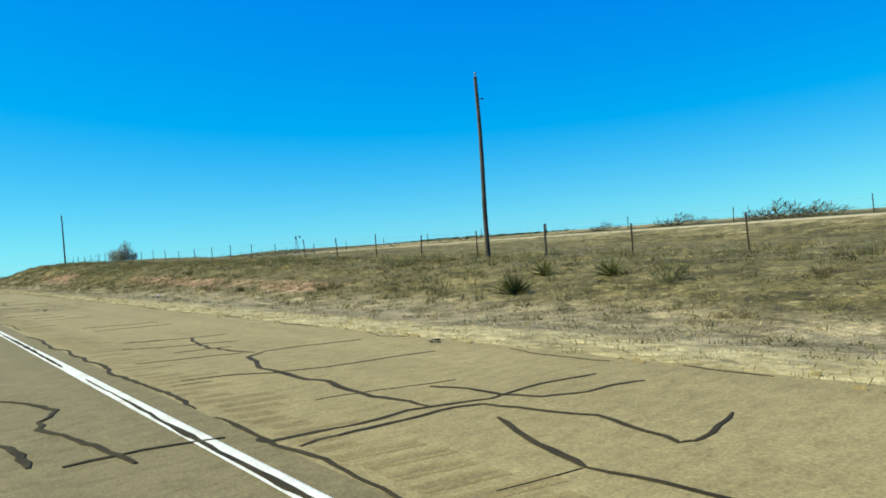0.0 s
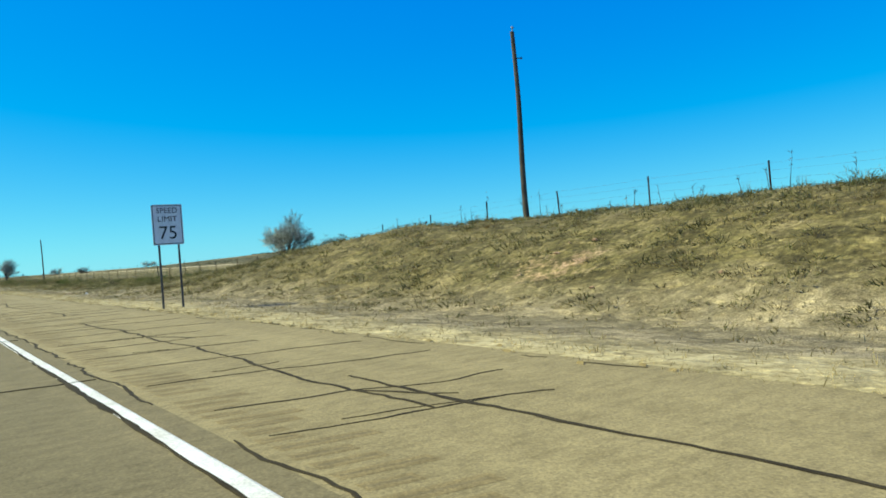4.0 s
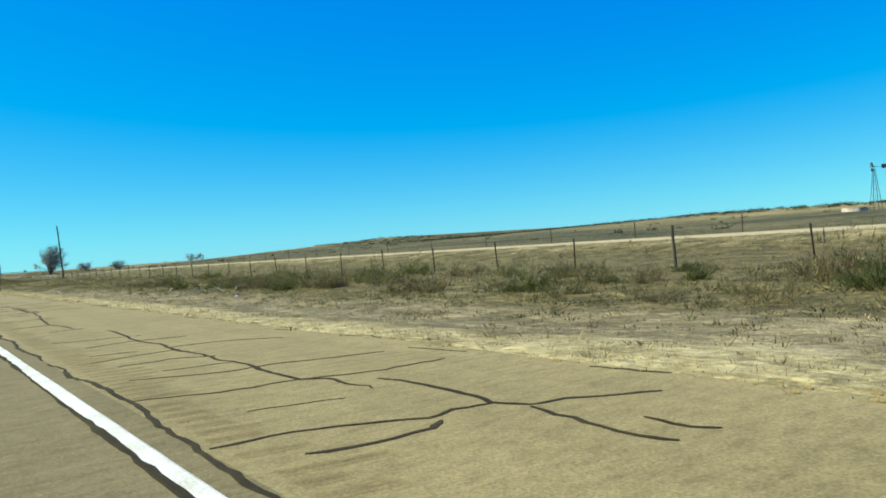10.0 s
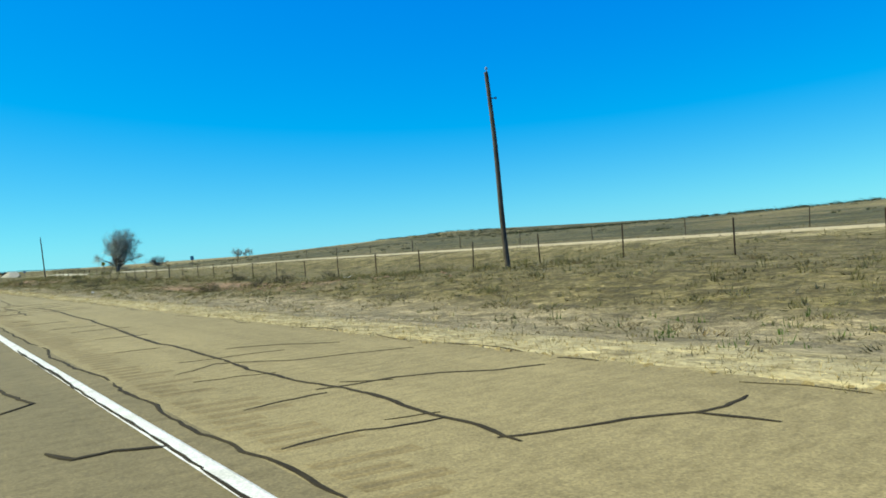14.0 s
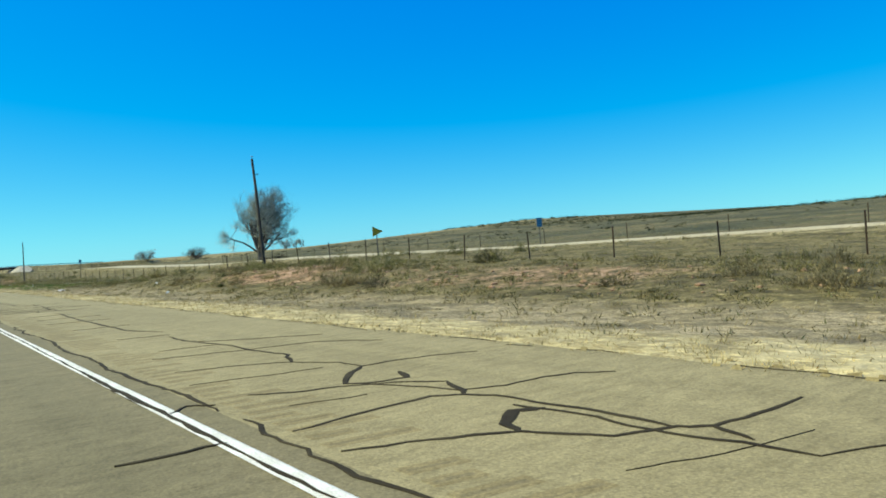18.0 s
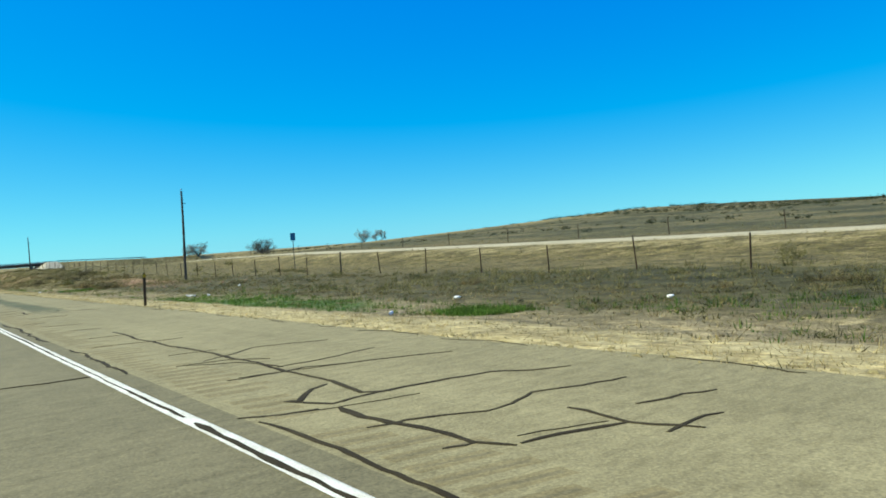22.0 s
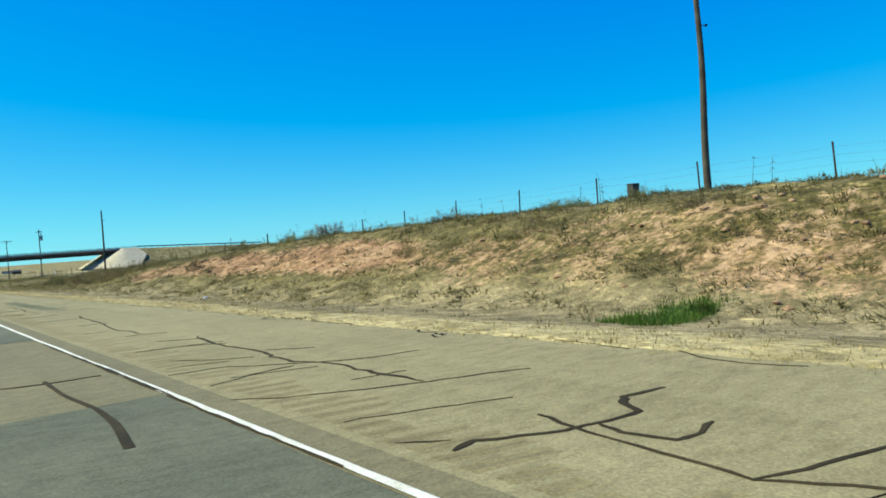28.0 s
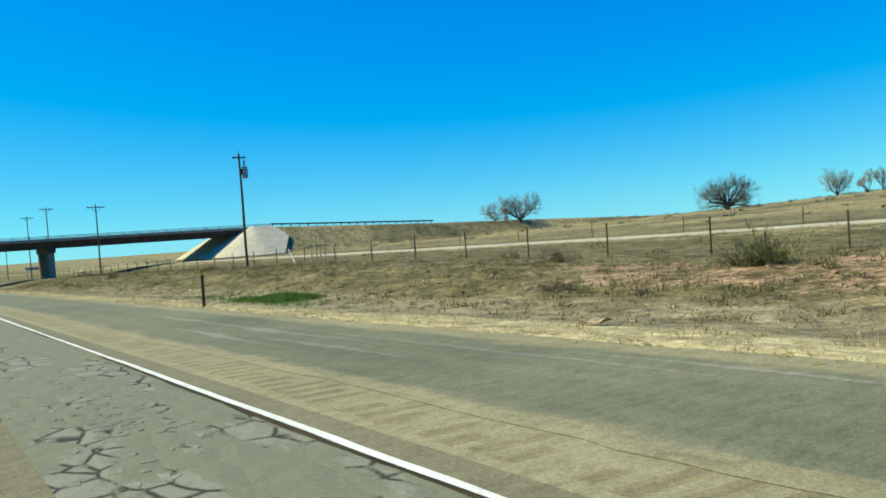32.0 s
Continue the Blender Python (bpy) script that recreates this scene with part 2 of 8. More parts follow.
def ground_material():
    m, nt, b = base_material("dry_prairie_ground", 0.97)
    p = place(nt)
    big, mid, small = noise_tex(nt, p, 0.045, 5), noise_tex(nt, p, 0.55, 6, 0.68), noise_tex(nt, p, 7.0, 5, 0.75)
    fine = noise_tex(nt, p, 38.0, 3, 0.7)
    clump = noise_tex(nt, p, 2.3, 5, 0.7)
    c = ramp(nt, mid, [(0.38, BROWN), (0.46, GREY), (0.54, DRY), (0.64, (0.29, 0.24, 0.118))])
    c = mix(nt, ramp(nt, big, [(0.42, (0, 0, 0)), (0.56, (0.85, 0.85, 0.85))]), c, mix(nt, 0.6, c, (0.172, 0.142, 0.060)))
    # low dark growth in clumps, pale dead stems between
    c = mix(nt, ramp(nt, clump, [(0.40, (0.8, 0.8, 0.8)), (0.49, (0, 0, 0))]), c, ramp(nt, small, [(0.4, (0.10, 0.085, 0.030)), (0.6, (0.165, 0.14, 0.056))]))
    c = mix(nt, ramp(nt, clump, [(0.52, (0, 0, 0)), (0.62, (0.85, 0.85, 0.85))]), c, ramp(nt, small, [(0.4, (0.17, 0.142, 0.066)), (0.6, (0.345, 0.288, 0.15))]))
    c = mix(nt, 1.0, c, ramp(nt, small, [(0.37, (0.44, 0.42, 0.36)), (0.5, (0.68, 0.655, 0.60)), (0.63, (1.02, 0.99, 0.91))]), "MULTIPLY")
    # straw strip, green strip, bare red soil, far pasture: given by the plan of the ground
    lumps = mth(nt, "ADD", mth(nt, "MULTIPLY", small, 0.35), mth(nt, "ADD", mth(nt, "MULTIPLY", clump, 0.35), mth(nt, "MULTIPLY", mid, 0.3)))
    soil = ramp(nt, lumps, [(0.43, RED), (0.49, (0.285, 0.16, 0.086)), (0.57, PALE_RED)])
    straw = ramp(nt, lumps, [(0.42, (0.25, 0.197, 0.095)), (0.5, (0.395, 0.318, 0.155)), (0.58, (0.51, 0.42, 0.225))])
    litter_ = ramp(nt, mth(nt, "ADD", mth(nt, "MULTIPLY", fine, 0.45), mth(nt, "MULTIPLY", lumps, 0.55)), [(0.40, (0.12, 0.102, 0.052)), (0.49, (0.255, 0.205, 0.118)), (0.58, (0.42, 0.346, 0.215))])
    c = mix(nt, mth(nt, "MULTIPLY", attr(nt, "litter"), 0.8), c, litter_)
    green = ramp(nt, small, [(0.4, (0.035, 0.07, 0.01)), (0.6, (0.09, 0.15, 0.028))])
    far = ramp(nt, big, [(0.38, (0.045, 0.05, 0.02)), (0.5, (0.088, 0.083, 0.037)), (0.62, (0.165, 0.138, 0.064))])
    far = mix(nt, 1.0, far, ramp(nt, mid, [(0.38, (0.7, 0.7, 0.68)), (0.62, (1.25, 1.22, 1.18))]), "MULTIPLY")
    far = mix(nt, mth(nt, "MULTIPLY", attr(nt, "gold"), ramp(nt, big, [(0.36, (0.3, 0.3, 0.3)), (0.55, (0.95, 0.95, 0.95))])), far, mix(nt, ramp(nt, mid, [(0.4, (0, 0, 0)), (0.6, (1, 1, 1))]), (0.27, 0.205, 0.09), (0.38, 0.315, 0.15)))
    c = mix(nt, mth(nt, "MULTIPLY", attr(nt, "pasture"), 0.9), c, far)
    # hummocks: low rounded cushions side by side, each of its own tone
    bend = mix(nt, 0.3, stretched(nt, 2.6, 1.9, 2.6), noise_colour(nt, p, 2.2))
    hump = nt.nodes.new("ShaderNodeTexVoronoi")
    hump.inputs["Scale"].default_value = 1.0
    nt.links.new(bend, hump.inputs["Vector"])
    c = mix(nt, 0.8, c, mix(nt, 1.0, c, ramp(nt, hump.outputs["Color"], [(0.15, (0.64, 0.62, 0.55)), (0.45, (0.98, 0.96, 0.92)), (0.85, (1.34, 1.30, 1.24))]), "MULTIPLY"))
    for name, colour, lo, hi in (("straw", straw, 0.24, 0.58), ("green", green, 0.42, 0.6), ("soil", soil, 0.40, 0.55)):
        a = attr(nt, name)
        edge = mth(nt, "ADD", mth(nt, "MULTIPLY", a, 0.62), mth(nt, "MULTIPLY", mth(nt, "SUBTRACT", mid, 0.28), 0.75))
        if name == "soil":
            edge = mth(nt, "ADD", mth(nt, "MULTIPLY", a, 0.62), mth(nt, "MULTIPLY", mth(nt, "SUBTRACT", lumps, 0.37), 1.6))
        keep = ramp(nt, mth(nt, "MULTIPLY", edge, ramp(nt, a, [(0.0, (0, 0, 0)), (0.08, (1, 1, 1))])), [(lo, (0, 0, 0)), (hi, (1, 1, 1))])
        c = mix(nt, keep, c, colour)
    c = mix(nt, attr(nt, "dull"), c, mix(nt, 1.0, c, (0.66, 0.69, 0.66), "MULTIPLY"))
    c = mix(nt, 0.6, c, mix(nt, 1.0, c, ramp(nt, fine, [(0.36, (0.65, 0.65, 0.62)), (0.64, (1.35, 1.35, 1.33))]), "MULTIPLY"))
    # pale stems and stones, dark gaps: flecks of two sizes
    for scale, dark, pale in ((4.5, (0.72, 0.70, 0.66), (1.35, 1.33, 1.27)), (13.0, (0.66, 0.64, 0.60), (1.6, 1.56, 1.46))):
        cell = nt.nodes.new("ShaderNodeTexVoronoi")
        cell.inputs["Scale"].default_value = 1.0
        nt.links.new(stretched(nt, scale, scale * 0.55, scale), cell.inputs["Vector"])
        c = mix(nt, 0.75, c, mix(nt, 1.0, c, ramp(nt, cell.outputs["Color"], [(0.12, dark), (0.32, (1, 1, 1)), (0.72, (1, 1, 1)), (0.92, pale)]), "MULTIPLY"))
    nt.links.new(c, b.inputs["Base Color"])
    lump = mth(nt, "MULTIPLY", mth(nt, "SUBTRACT", 1.0, hump.outputs["Distance"]), 0.9)
    bump(nt, b, mth(nt, "ADD", lump, mth(nt, "ADD", mth(nt, "MULTIPLY", small, 0.4), mth(nt, "MULTIPLY", clump, 0.6))), 0.45, 0.22)
    return m


M_GROUND = ground_material()
OLD_COAT = ((0.219, 0.188, 0.098), (0.296, 0.255, 0.135))
M_SHOULDER = asphalt("aged_shoulder_asphalt", *OLD_COAT)
M_LANE = asphalt("lane_asphalt", (0.150, 0.132, 0.072), (0.196, 0.170, 0.094))
M_PATCH = asphalt("dark_seal_coat", (0.082, 0.086, 0.045), (0.135, 0.132, 0.068), 0.35, OLD_COAT)
M_SEAL = asphalt("grey_seal_coat", (0.105, 0.108, 0.060), (0.185, 0.176, 0.100), 0.4, OLD_COAT)
M_WORNPATCH = asphalt("pale_worn_asphalt", (0.15, 0.143, 0.10), (0.25, 0.232, 0.165), 0.2)
M_NEWLANE = asphalt("newer_dark_asphalt", (0.082, 0.088, 0.06), (0.135, 0.136, 0.09), 0.3)
M_BROKEN = broken_asphalt("broken_dark_patch")
M_FRONTAGE = asphalt("pale_gravel_road", (0.36, 0.315, 0.20), (0.48, 0.425, 0.29), 0.4)
M_TAR = worn("tar_crack_sealant", (0.020, 0.014, 0.006), (0.052, 0.039, 0.017), 1.7, 40, 1.0)
M_LINE = worn("white_road_paint", (0.62, 0.58, 0.47), (0.86, 0.84, 0.76), 2.5, 50, 0.7)
M_POLE = worn("weathered_pole_wood", (0.05, 0.04, 0.029), (0.125, 0.1, 0.072), 2.2, 30, 0.9)
M_POST = worn("rusted_steel_post", (0.028, 0.016, 0.01), (0.075, 0.042, 0.026), 4, 40, 0.8)
M_DELIN = worn("brown_marker_post", (0.055, 0.032, 0.016), (0.10, 0.06, 0.032), 4, 40, 0.7)
M_WIRE = worn("fence_wire", (0.07, 0.055, 0.045), (0.14, 0.11, 0.09), 4, 40, 0.6, 0.5)
M_METAL = worn("galvanised_steel", (0.26, 0.26, 0.25), (0.42, 0.42, 0.40), 5, 60, 0.5, 0.7)
M_TANK = worn("rust_stained_pale_paint", (0.36, 0.17, 0.10), (0.80, 0.74, 0.66), 0.6, 20, 0.7)
M_DARKMETAL = worn("dull_dark_metal", (0.05, 0.05, 0.052), (0.11, 0.11, 0.11), 5, 60, 0.6, 0.4)
M_BARK = worn("cottonwood_bark", (0.04, 0.036, 0.031), (0.12, 0.11, 0.094), 2.5, 26, 0.95, 0, 0.6, 0.02)
M_TWIG = grass("bare_twigs", [(0.0, (0.25, 0.275, 0.255)), (0.5, (0.37, 0.40, 0.37)), (1.0, (0.52, 0.55, 0.51))], 0.9, 0.0)
M_DARKTWIG = grass("dark_bare_twigs", [(0.0, (0.065, 0.056, 0.03)), (1.0, (0.17, 0.148, 0.085))], 0.9, 0.1)
M_GREYTWIG = grass("grey_bare_twigs", [(0.0, (0.10, 0.105, 0.085)), (0.5, (0.19, 0.195, 0.165)), (1.0, (0.30, 0.31, 0.27))], 0.9, 0.1)
M_STRAW = grass("straw_blades", [(0.0, (0.27, 0.21, 0.092)), (0.5, (0.43, 0.345, 0.155)), (1.0, (0.58, 0.475, 0.25))])
M_DRYGRASS = grass("dry_grass_blades", [(0.0, (0.13, 0.112, 0.052)), (0.4, (0.235, 0.20, 0.095)), (0.7, (0.32, 0.27, 0.14)), (1.0, (0.14, 0.155, 0.055))])
M_TALL = grass("tall_dry_grass", [(0.0, (0.10, 0.10, 0.035)), (0.45, (0.20, 0.18, 0.075)), (0.8, (0.34, 0.29, 0.13)), (1.0, (0.13, 0.155, 0.045))])
M_DEAD = grass("grey_dead_grass", [(0.0, (0.17, 0.13, 0.062)), (0.5, (0.31, 0.245, 0.125)), (0.85, (0.46, 0.38, 0.21)), (1.0, (0.60, 0.54, 0.36))], 0.9, 0.4)
M_GREENBRUSH = grass("dark_green_brush", [(0.0, (0.06, 0.08, 0.02)), (0.6, (0.11, 0.135, 0.036)), (1.0, (0.19, 0.195, 0.065))])
M_GREENGRASS = grass("green_grass_blades", [(0.0, (0.055, 0.12, 0.016)), (0.6, (0.10, 0.20, 0.03)), (1.0, (0.18, 0.25, 0.06))])
M_BRUSH = grass("brown_brush_twigs", [(0.0, (0.135, 0.11, 0.052)), (0.6, (0.23, 0.185, 0.092)), (1.0, (0.36, 0.30, 0.16))], 0.9, 0.4)
M_SAGE = grass("grey_green_brush_twigs", [(0.0, (0.115, 0.115, 0.044)), (0.6, (0.19, 0.185, 0.075)), (1.0, (0.31, 0.28, 0.13))])
M_WEED = grass("dark_olive_weeds", [(0.0, (0.12, 0.112, 0.044)), (0.55, (0.19, 0.172, 0.072)), (1.0, (0.31, 0.272, 0.135))], 0.9, 0.35)
M_FARBRUSH = grass("dark_evergreen_brush", [(0.0, (0.025, 0.034, 0.016)), (0.6, (0.05, 0.06, 0.028)), (1.0, (0.10, 0.10, 0.05))], 0.9, 0.2)
M_YUCCA = grass("yucca_leaves", [(0.0, (0.10, 0.115, 0.03)), (0.6, (0.19, 0.20, 0.06)), (1.0, (0.30, 0.27, 0.11))])
M_CONCRETE = worn("pale_concrete", (0.44, 0.38, 0.26), (0.58, 0.51, 0.37), 0.8, 22, 0.9)
M_BRIDGE = worn("bridge_concrete", (0.22, 0.19, 0.15), (0.33, 0.29, 0.23), 0.5, 18, 0.9)
M_GIRDER = worn("brown_weathering_steel", (0.055, 0.036, 0.026), (0.105, 0.07, 0.05), 0.9, 30, 0.7, 0.3)
M_SIGNWHITE = plain("white_sign_sheeting", (0.80, 0.80, 0.78), 0.45)
M_SIGNGREEN = plain("green_sign_sheeting", (0.012, 0.20, 0.16), 0.45)
M_SIGNYELLOW = plain("yellow_sign_sheeting", (0.62, 0.36, 0.02), 0.45)
M_SIGNBLUE = plain("blue_sign_sheeting", (0.025, 0.17, 0.27), 0.45)
M_PALEBLUE = plain("faded_blue_legend", (0.10, 0.27, 0.36), 0.5)
M_BLACK = plain("black_lettering", (0.015, 0.015, 0.016), 0.6)
M_RUBBER = worn("tyre_rubber", (0.018, 0.017, 0.016), (0.045, 0.042, 0.038), 6, 50, 0.8)
M_LITTER = plain("white_litter", (0.78, 0.77, 0.74), 0.5)
M_TAN = plain("tan_cardboard", (0.45, 0.33, 0.19), 0.8)
M_BLEACHED = worn("bleached_wood", (0.46, 0.40, 0.27), (0.66, 0.59, 0.42), 8, 60, 0.9)
M_GLASSY = plain("blue_grey_porcelain", (0.30, 0.33, 0.36), 0.3)

# ---- plan of the ground ----
rng = np.random.default_rng(7)


def road_z(y):
    y = np.asarray(y, float)
    a = np.clip(y, 0, 900)
    z = 0.004 * y.clip(None, 0) + 0.004 * a - 0.018 / 768 * a * a / 2
    s = 0.004 - 0.018 / 768 * 900
    b = np.clip(y - 900, 0, 400)
    return z + s * (b - b * b / 800)


def knots(table):
    xs, zs = zip(*table)
    return lambda v: np.interp(v, xs, zs)


FENCE_X, EDGE = 20.0, 4.25
rise20 = knots([(-60, .3), (13, .4), (26, .55), (45, .95), (60, 1.1), (72, 1.15), (85, 1.5), (97, 1.8), (110, 2.05), (120, 2.0), (130, 1.5),
                (145, .4), (165, -.25), (190, -.25), (240, -.1), (320, -.1), (340, .15), (355, .3), (375, -.3), (440, 0), (470, .5), (485, .4),
                (495, -.15), (520, -.45), (545, -.3), (585, -.2), (600, 0), (620, .5), (640, 1.0), (665, 1.7), (685, 2.1), (700, 2.05), (710, 1.8),
                (725, 1.5), (740, 1.2), (757, .8), (780, .1), (800, .5), (876, .6), (960, .5)])
rise38 = knots([(-60, 1.2), (42, 1.3), (110, 1.2), (170, .7), (245, .6), (420, .7), (480, .4), (520, .65), (545, .4), (560, .55), (592, 0.95), (615, 1.35), (650, 1.5),
                (700, 1.2), (760, .7), (800, .6), (832, .8), (905, 1.5), (960, 1.6)])
hill = knots([(-900, 1), (0, 2.4), (150, 2.8), (250, 3.5), (365, 3.8), (412, 4.5), (470, 5.2), (515, 4.2), (560, 3.8), (605, 2.6), (650, 2.6), (700, 2.4), (745, 5.2),
              (775, 6.6), (800, 7.2), (815, 7.4), (840, 5.8), (880, 3.2), (910, 1.0), (950, -1.8), (1000, -3.0), (1055, -3.5), (1250, -3.0), (1450, -4), (2000, -5), (3000, -7)])


def smooth(v):
    v = np.clip(v, 0, 1)
    return v * v * (3 - 2 * v)


def waves(x, y, k=1.0, seed=0):
    """A cheap uneven surface, about -1 to 1."""
    out = 0.0
    for i, (a, f) in enumerate(((0.4, 0.11), (0.3, 0.29), (0.2, 0.73), (0.14, 1.61))):
        u = 1.7 * i + seed
        out = out + a * np.sin(f * k * (x * math.cos(u) + y * math.sin(u)) + 3 * u + 1.3 * np.sin(f * k * 0.6 * (y * math.cos(u) - x * math.sin(u)) + u))
    return out


BRIDGE_Y, BRIDGE_HALF, BRIDGE_END, BRIDGE_TOP = 911.5, 7.5, 52.0, 1.0


approach_z = knots([(0, BRIDGE_TOP), (53, BRIDGE_TOP), (62, 0.65), (95, -0.45), (120, -0.95), (140, -1.5), (172, -2.4), (214, -3.4), (400, -7.0)])


def embankment(x, y):
    d = np.hypot(np.maximum(BRIDGE_END - x, 0), np.maximum(np.abs(y - BRIDGE_Y) - BRIDGE_HALF - 1.0, 0))
    return approach_z(x) - 0.58 * d


def ground_z(x, y):
    x, y = np.broadcast_arrays(np.asarray(x, float), np.asarray(y, float))
    r, r20, r38 = road_z(y), rise20(y) - 0.05, rise38(y) - 0.16
    dip = -0.22 + 0.10 * waves(0 * x, y, 0.5, 4)
    z = r + dip * smooth((x - EDGE) / 3.8)
    z = z + (r20 - dip) * smooth((x - 7.6) / (7.4 + 2.0 * waves(0 * x, y, 0.6, 2)))
    z = z + (r38 - r20) * smooth((x - 27) / 8.5)
    far = np.clip((x - 44) / 306, 0, 1)
    z = z + (hill(y) - r - r38) * far ** 1.3
    beyond = np.clip((x - 350) / 1500, 0, 1)
    z = z + (-9 - hill(y)) * smooth(beyond)
    lump = smooth((x - EDGE - 0.3) / 2.5) * (1 - smooth((x - 33) / 2)) + smooth((x - 43) / 10) * 1.5
    bank = 0.05 + 0.15 * smooth((r20 - 0.5) / 1.2) * smooth((x - 8) / 2) * (1 - smooth((x - 17) / 3))
    z = z + lump * bank * (waves(x, y, 1.0, 0) + 0.8 * waves(x, y, 3.1, 5))
    # median and the far side of the road
    z = np.where(x < -9.5, r - 1.0 * smooth((-9.5 - x) / 8) + 0.8 * smooth((-20 - x) / 14) - (r + 8) * smooth((-60 - x) / 900), z)
    return np.maximum(z, np.where(x > 20, embankment(x, y), -99.0))


def soft_band(v, a, b, w):
    return smooth((v - a) / w + 0.5) * (1 - smooth((v - b) / w + 0.5))


def soil_at(x, y):
    early = soft_band(y, 10, 140, 10)
    bank = soft_band(x, 10.6 - 1.7 * soft_band(y, 630, 690, 12) - 0.9 * early, 16.3 - 3.7 * soft_band(y, 688, 738, 8) - 4.6 * early - 2.6 * soft_band(y, 640, 690, 12), 2.2 - 0.8 * early)
    along = (early * np.clip(0.9 * waves(0.5 * x, y, 1.1, 23), 0, 0.45) + soft_band(y, 71, 80, 2.0) * 0.75 + soft_band(y, 81.2, 84.5, 1.4) * 0.65 + soft_band(y, 87, 93, 2.0) * 0.35 + soft_band(y, 440, 466, 12) * 0.42 + soft_band(y, 464, 474, 7) * 0.5 + soft_band(y, 576, 604, 9) * 0.55
             + soft_band(y, 640, 696, 14) * 0.36 + soft_band(y, 694, 724, 9) * 1.0 + soft_band(y, 722, 729, 5) * 0.35 + soft_band(y, 362, 392, 14) * 0.45 + soft_band(y, 768, 786, 8) * 0.55)
    return np.clip(bank * along * (0.95 + 0.45 * waves(x, y, 1.4, 9)), 0, 1)


def straw_at(x, y):
    w = 5.75 + 0.45 * waves(0 * x, y, 0.7, 3)
    strip = (1.0 - 0.35 * soft_band(y, 95, 190, 40) - 0.3 * soft_band(y, 35, 100, 20)) * smooth((x - EDGE + 0.7) / 1.0) * (1 - smooth((x - w) / 1.6 + 0.5)) * (0.95 + 0.35 * waves(x, y, 0.8, 6))
    return np.clip(strip + soft_band(x, 31.5, 36, 3.0) * 0.35 * (0.8 + 0.3 * waves(x, y, 0.6, 8)), 0, 1)


def green_at(x, y):
    along = 0.75 * soft_band(y, 505, 572, 25) + 0.08 * soft_band(y, 300, 345, 20) + 0.5 * soft_band(y, 596, 614, 8) + 0.7 * soft_band(y, 783, 800, 8)
    spots = sum(soft_band(y, a, b, 1.4) * soft_band(x, 6.9, 8.8, 0.9) for a, b in ((539.3, 541.0), (583.6, 584.6), (679.1, 680.2), (790.3, 793.4)))
    wide = 0.5 * soft_band(y, 508, 560, 14) * soft_band(x, 9.0, 13.0, 2.5) * (0.4 + 1.2 * waves(x, y, 0.9, 19))
    return np.clip(spots + wide + along * soft_band(x, 6.0, 9.2, 1.4) * (0.55 + 1.1 * waves(x, y, 0.8, 12)), 0, 1)


def fast_mesh(name, verts, faces):
    """A mesh from arrays; faces all with the same count of corners."""
    verts, faces = np.asarray(verts, np.float32), np.asarray(faces, np.int32)
    me = bpy.data.meshes.new(name)
    me.vertices.add(len(verts))
    me.vertices.foreach_set("co", verts.ravel())
    n, k = faces.shape
    me.loops.add(n * k)
    me.loops.foreach_set("vertex_index", faces.ravel())
    me.polygons.add(n)
    me.polygons.foreach_set("loop_start", np.arange(0, n * k, k, dtype=np.int32))
    me.update(calc_edges=True)
    me.shade_flat()
    return me


def shade_smooth(me):
    me.polygons.foreach_set("use_smooth", np.ones(len(me.polygons), bool))
    return me


def grid_mesh(name, xs, ys, zf):
    X, Y = np.meshgrid(xs, ys)
    v = np.stack([X, Y, zf(X, Y)], -1).reshape(-1, 3)
    i = np.arange((len(ys) - 1) * len(xs)).reshape(len(ys) - 1, len(xs))[:, :-1].ravel()
    return fast_mesh(name, v, np.stack([i, i + 1, i + 1 + len(xs), i + len(xs)], -1)), X, Y


def part(name, data, material, parent=None, label="", at=None):
    """Links a bmesh or a mesh as one object under a thing or a part."""
    if isinstance(data, bmesh.types.BMesh):
        me = bpy.data.meshes.new(name)
        data.to_mesh(me)
        data.free()
        data = me
    if material and not data.materials:
        data.materials.append(material)
    ob = new(name, data)
    if parent:
        ob.parent = parent
    if at is not None:
        ob.matrix_basis = at if isinstance(at, Matrix) else Matrix.Translation(at)
    if label:
        tagged(ob, label)
    return ob


def box(bm, x0, y0, z0, x1, y1, z1, bevel=0.0):
    m = Matrix.Translation(((x0 + x1) / 2, (y0 + y1) / 2, (z0 + z1) / 2)) @ Matrix.Diagonal((abs(x1 - x0), abs(y1 - y0), abs(z1 - z0), 1))
    made = bmesh.ops.create_cube(bm, size=1, matrix=m)
    if bevel:
        edges = list({e for v in made["verts"] for e in v.link_edges})
        bmesh.ops.bevel(bm, geom=edges, offset=bevel, segments=2, affect="EDGES")
    return bm


def rod(bm, a, b, r0, r1=None, n=8):
    a, b = Vector(a), Vector(b)
    d = b - a
    m = Matrix.Translation((a + b) / 2) @ d.to_track_quat("Z", "Y").to_matrix().to_4x4()
    bmesh.ops.create_cone(bm, cap_ends=True, segments=n, radius1=r0, radius2=r0 if r1 is None else r1, depth=d.length, matrix=m)
    return bm


def thing(name, at, label, category, group="", kind=""):
    ob = new(name)
    ob.empty_display_size = 0.3
    ob.matrix_basis = at if isinstance(at, Matrix) else Matrix.Translation(at)
    return tagged(ob, label, category, group, kind)


def gz(x, y):
    return float(ground_z(x, y))


# ---- ground, roads ----
def strip_axis(*runs):
    out = []
    for a, b, step in runs:
        out += list(np.arange(a, b, step))
    return np.array(out + [runs[-1][1]])


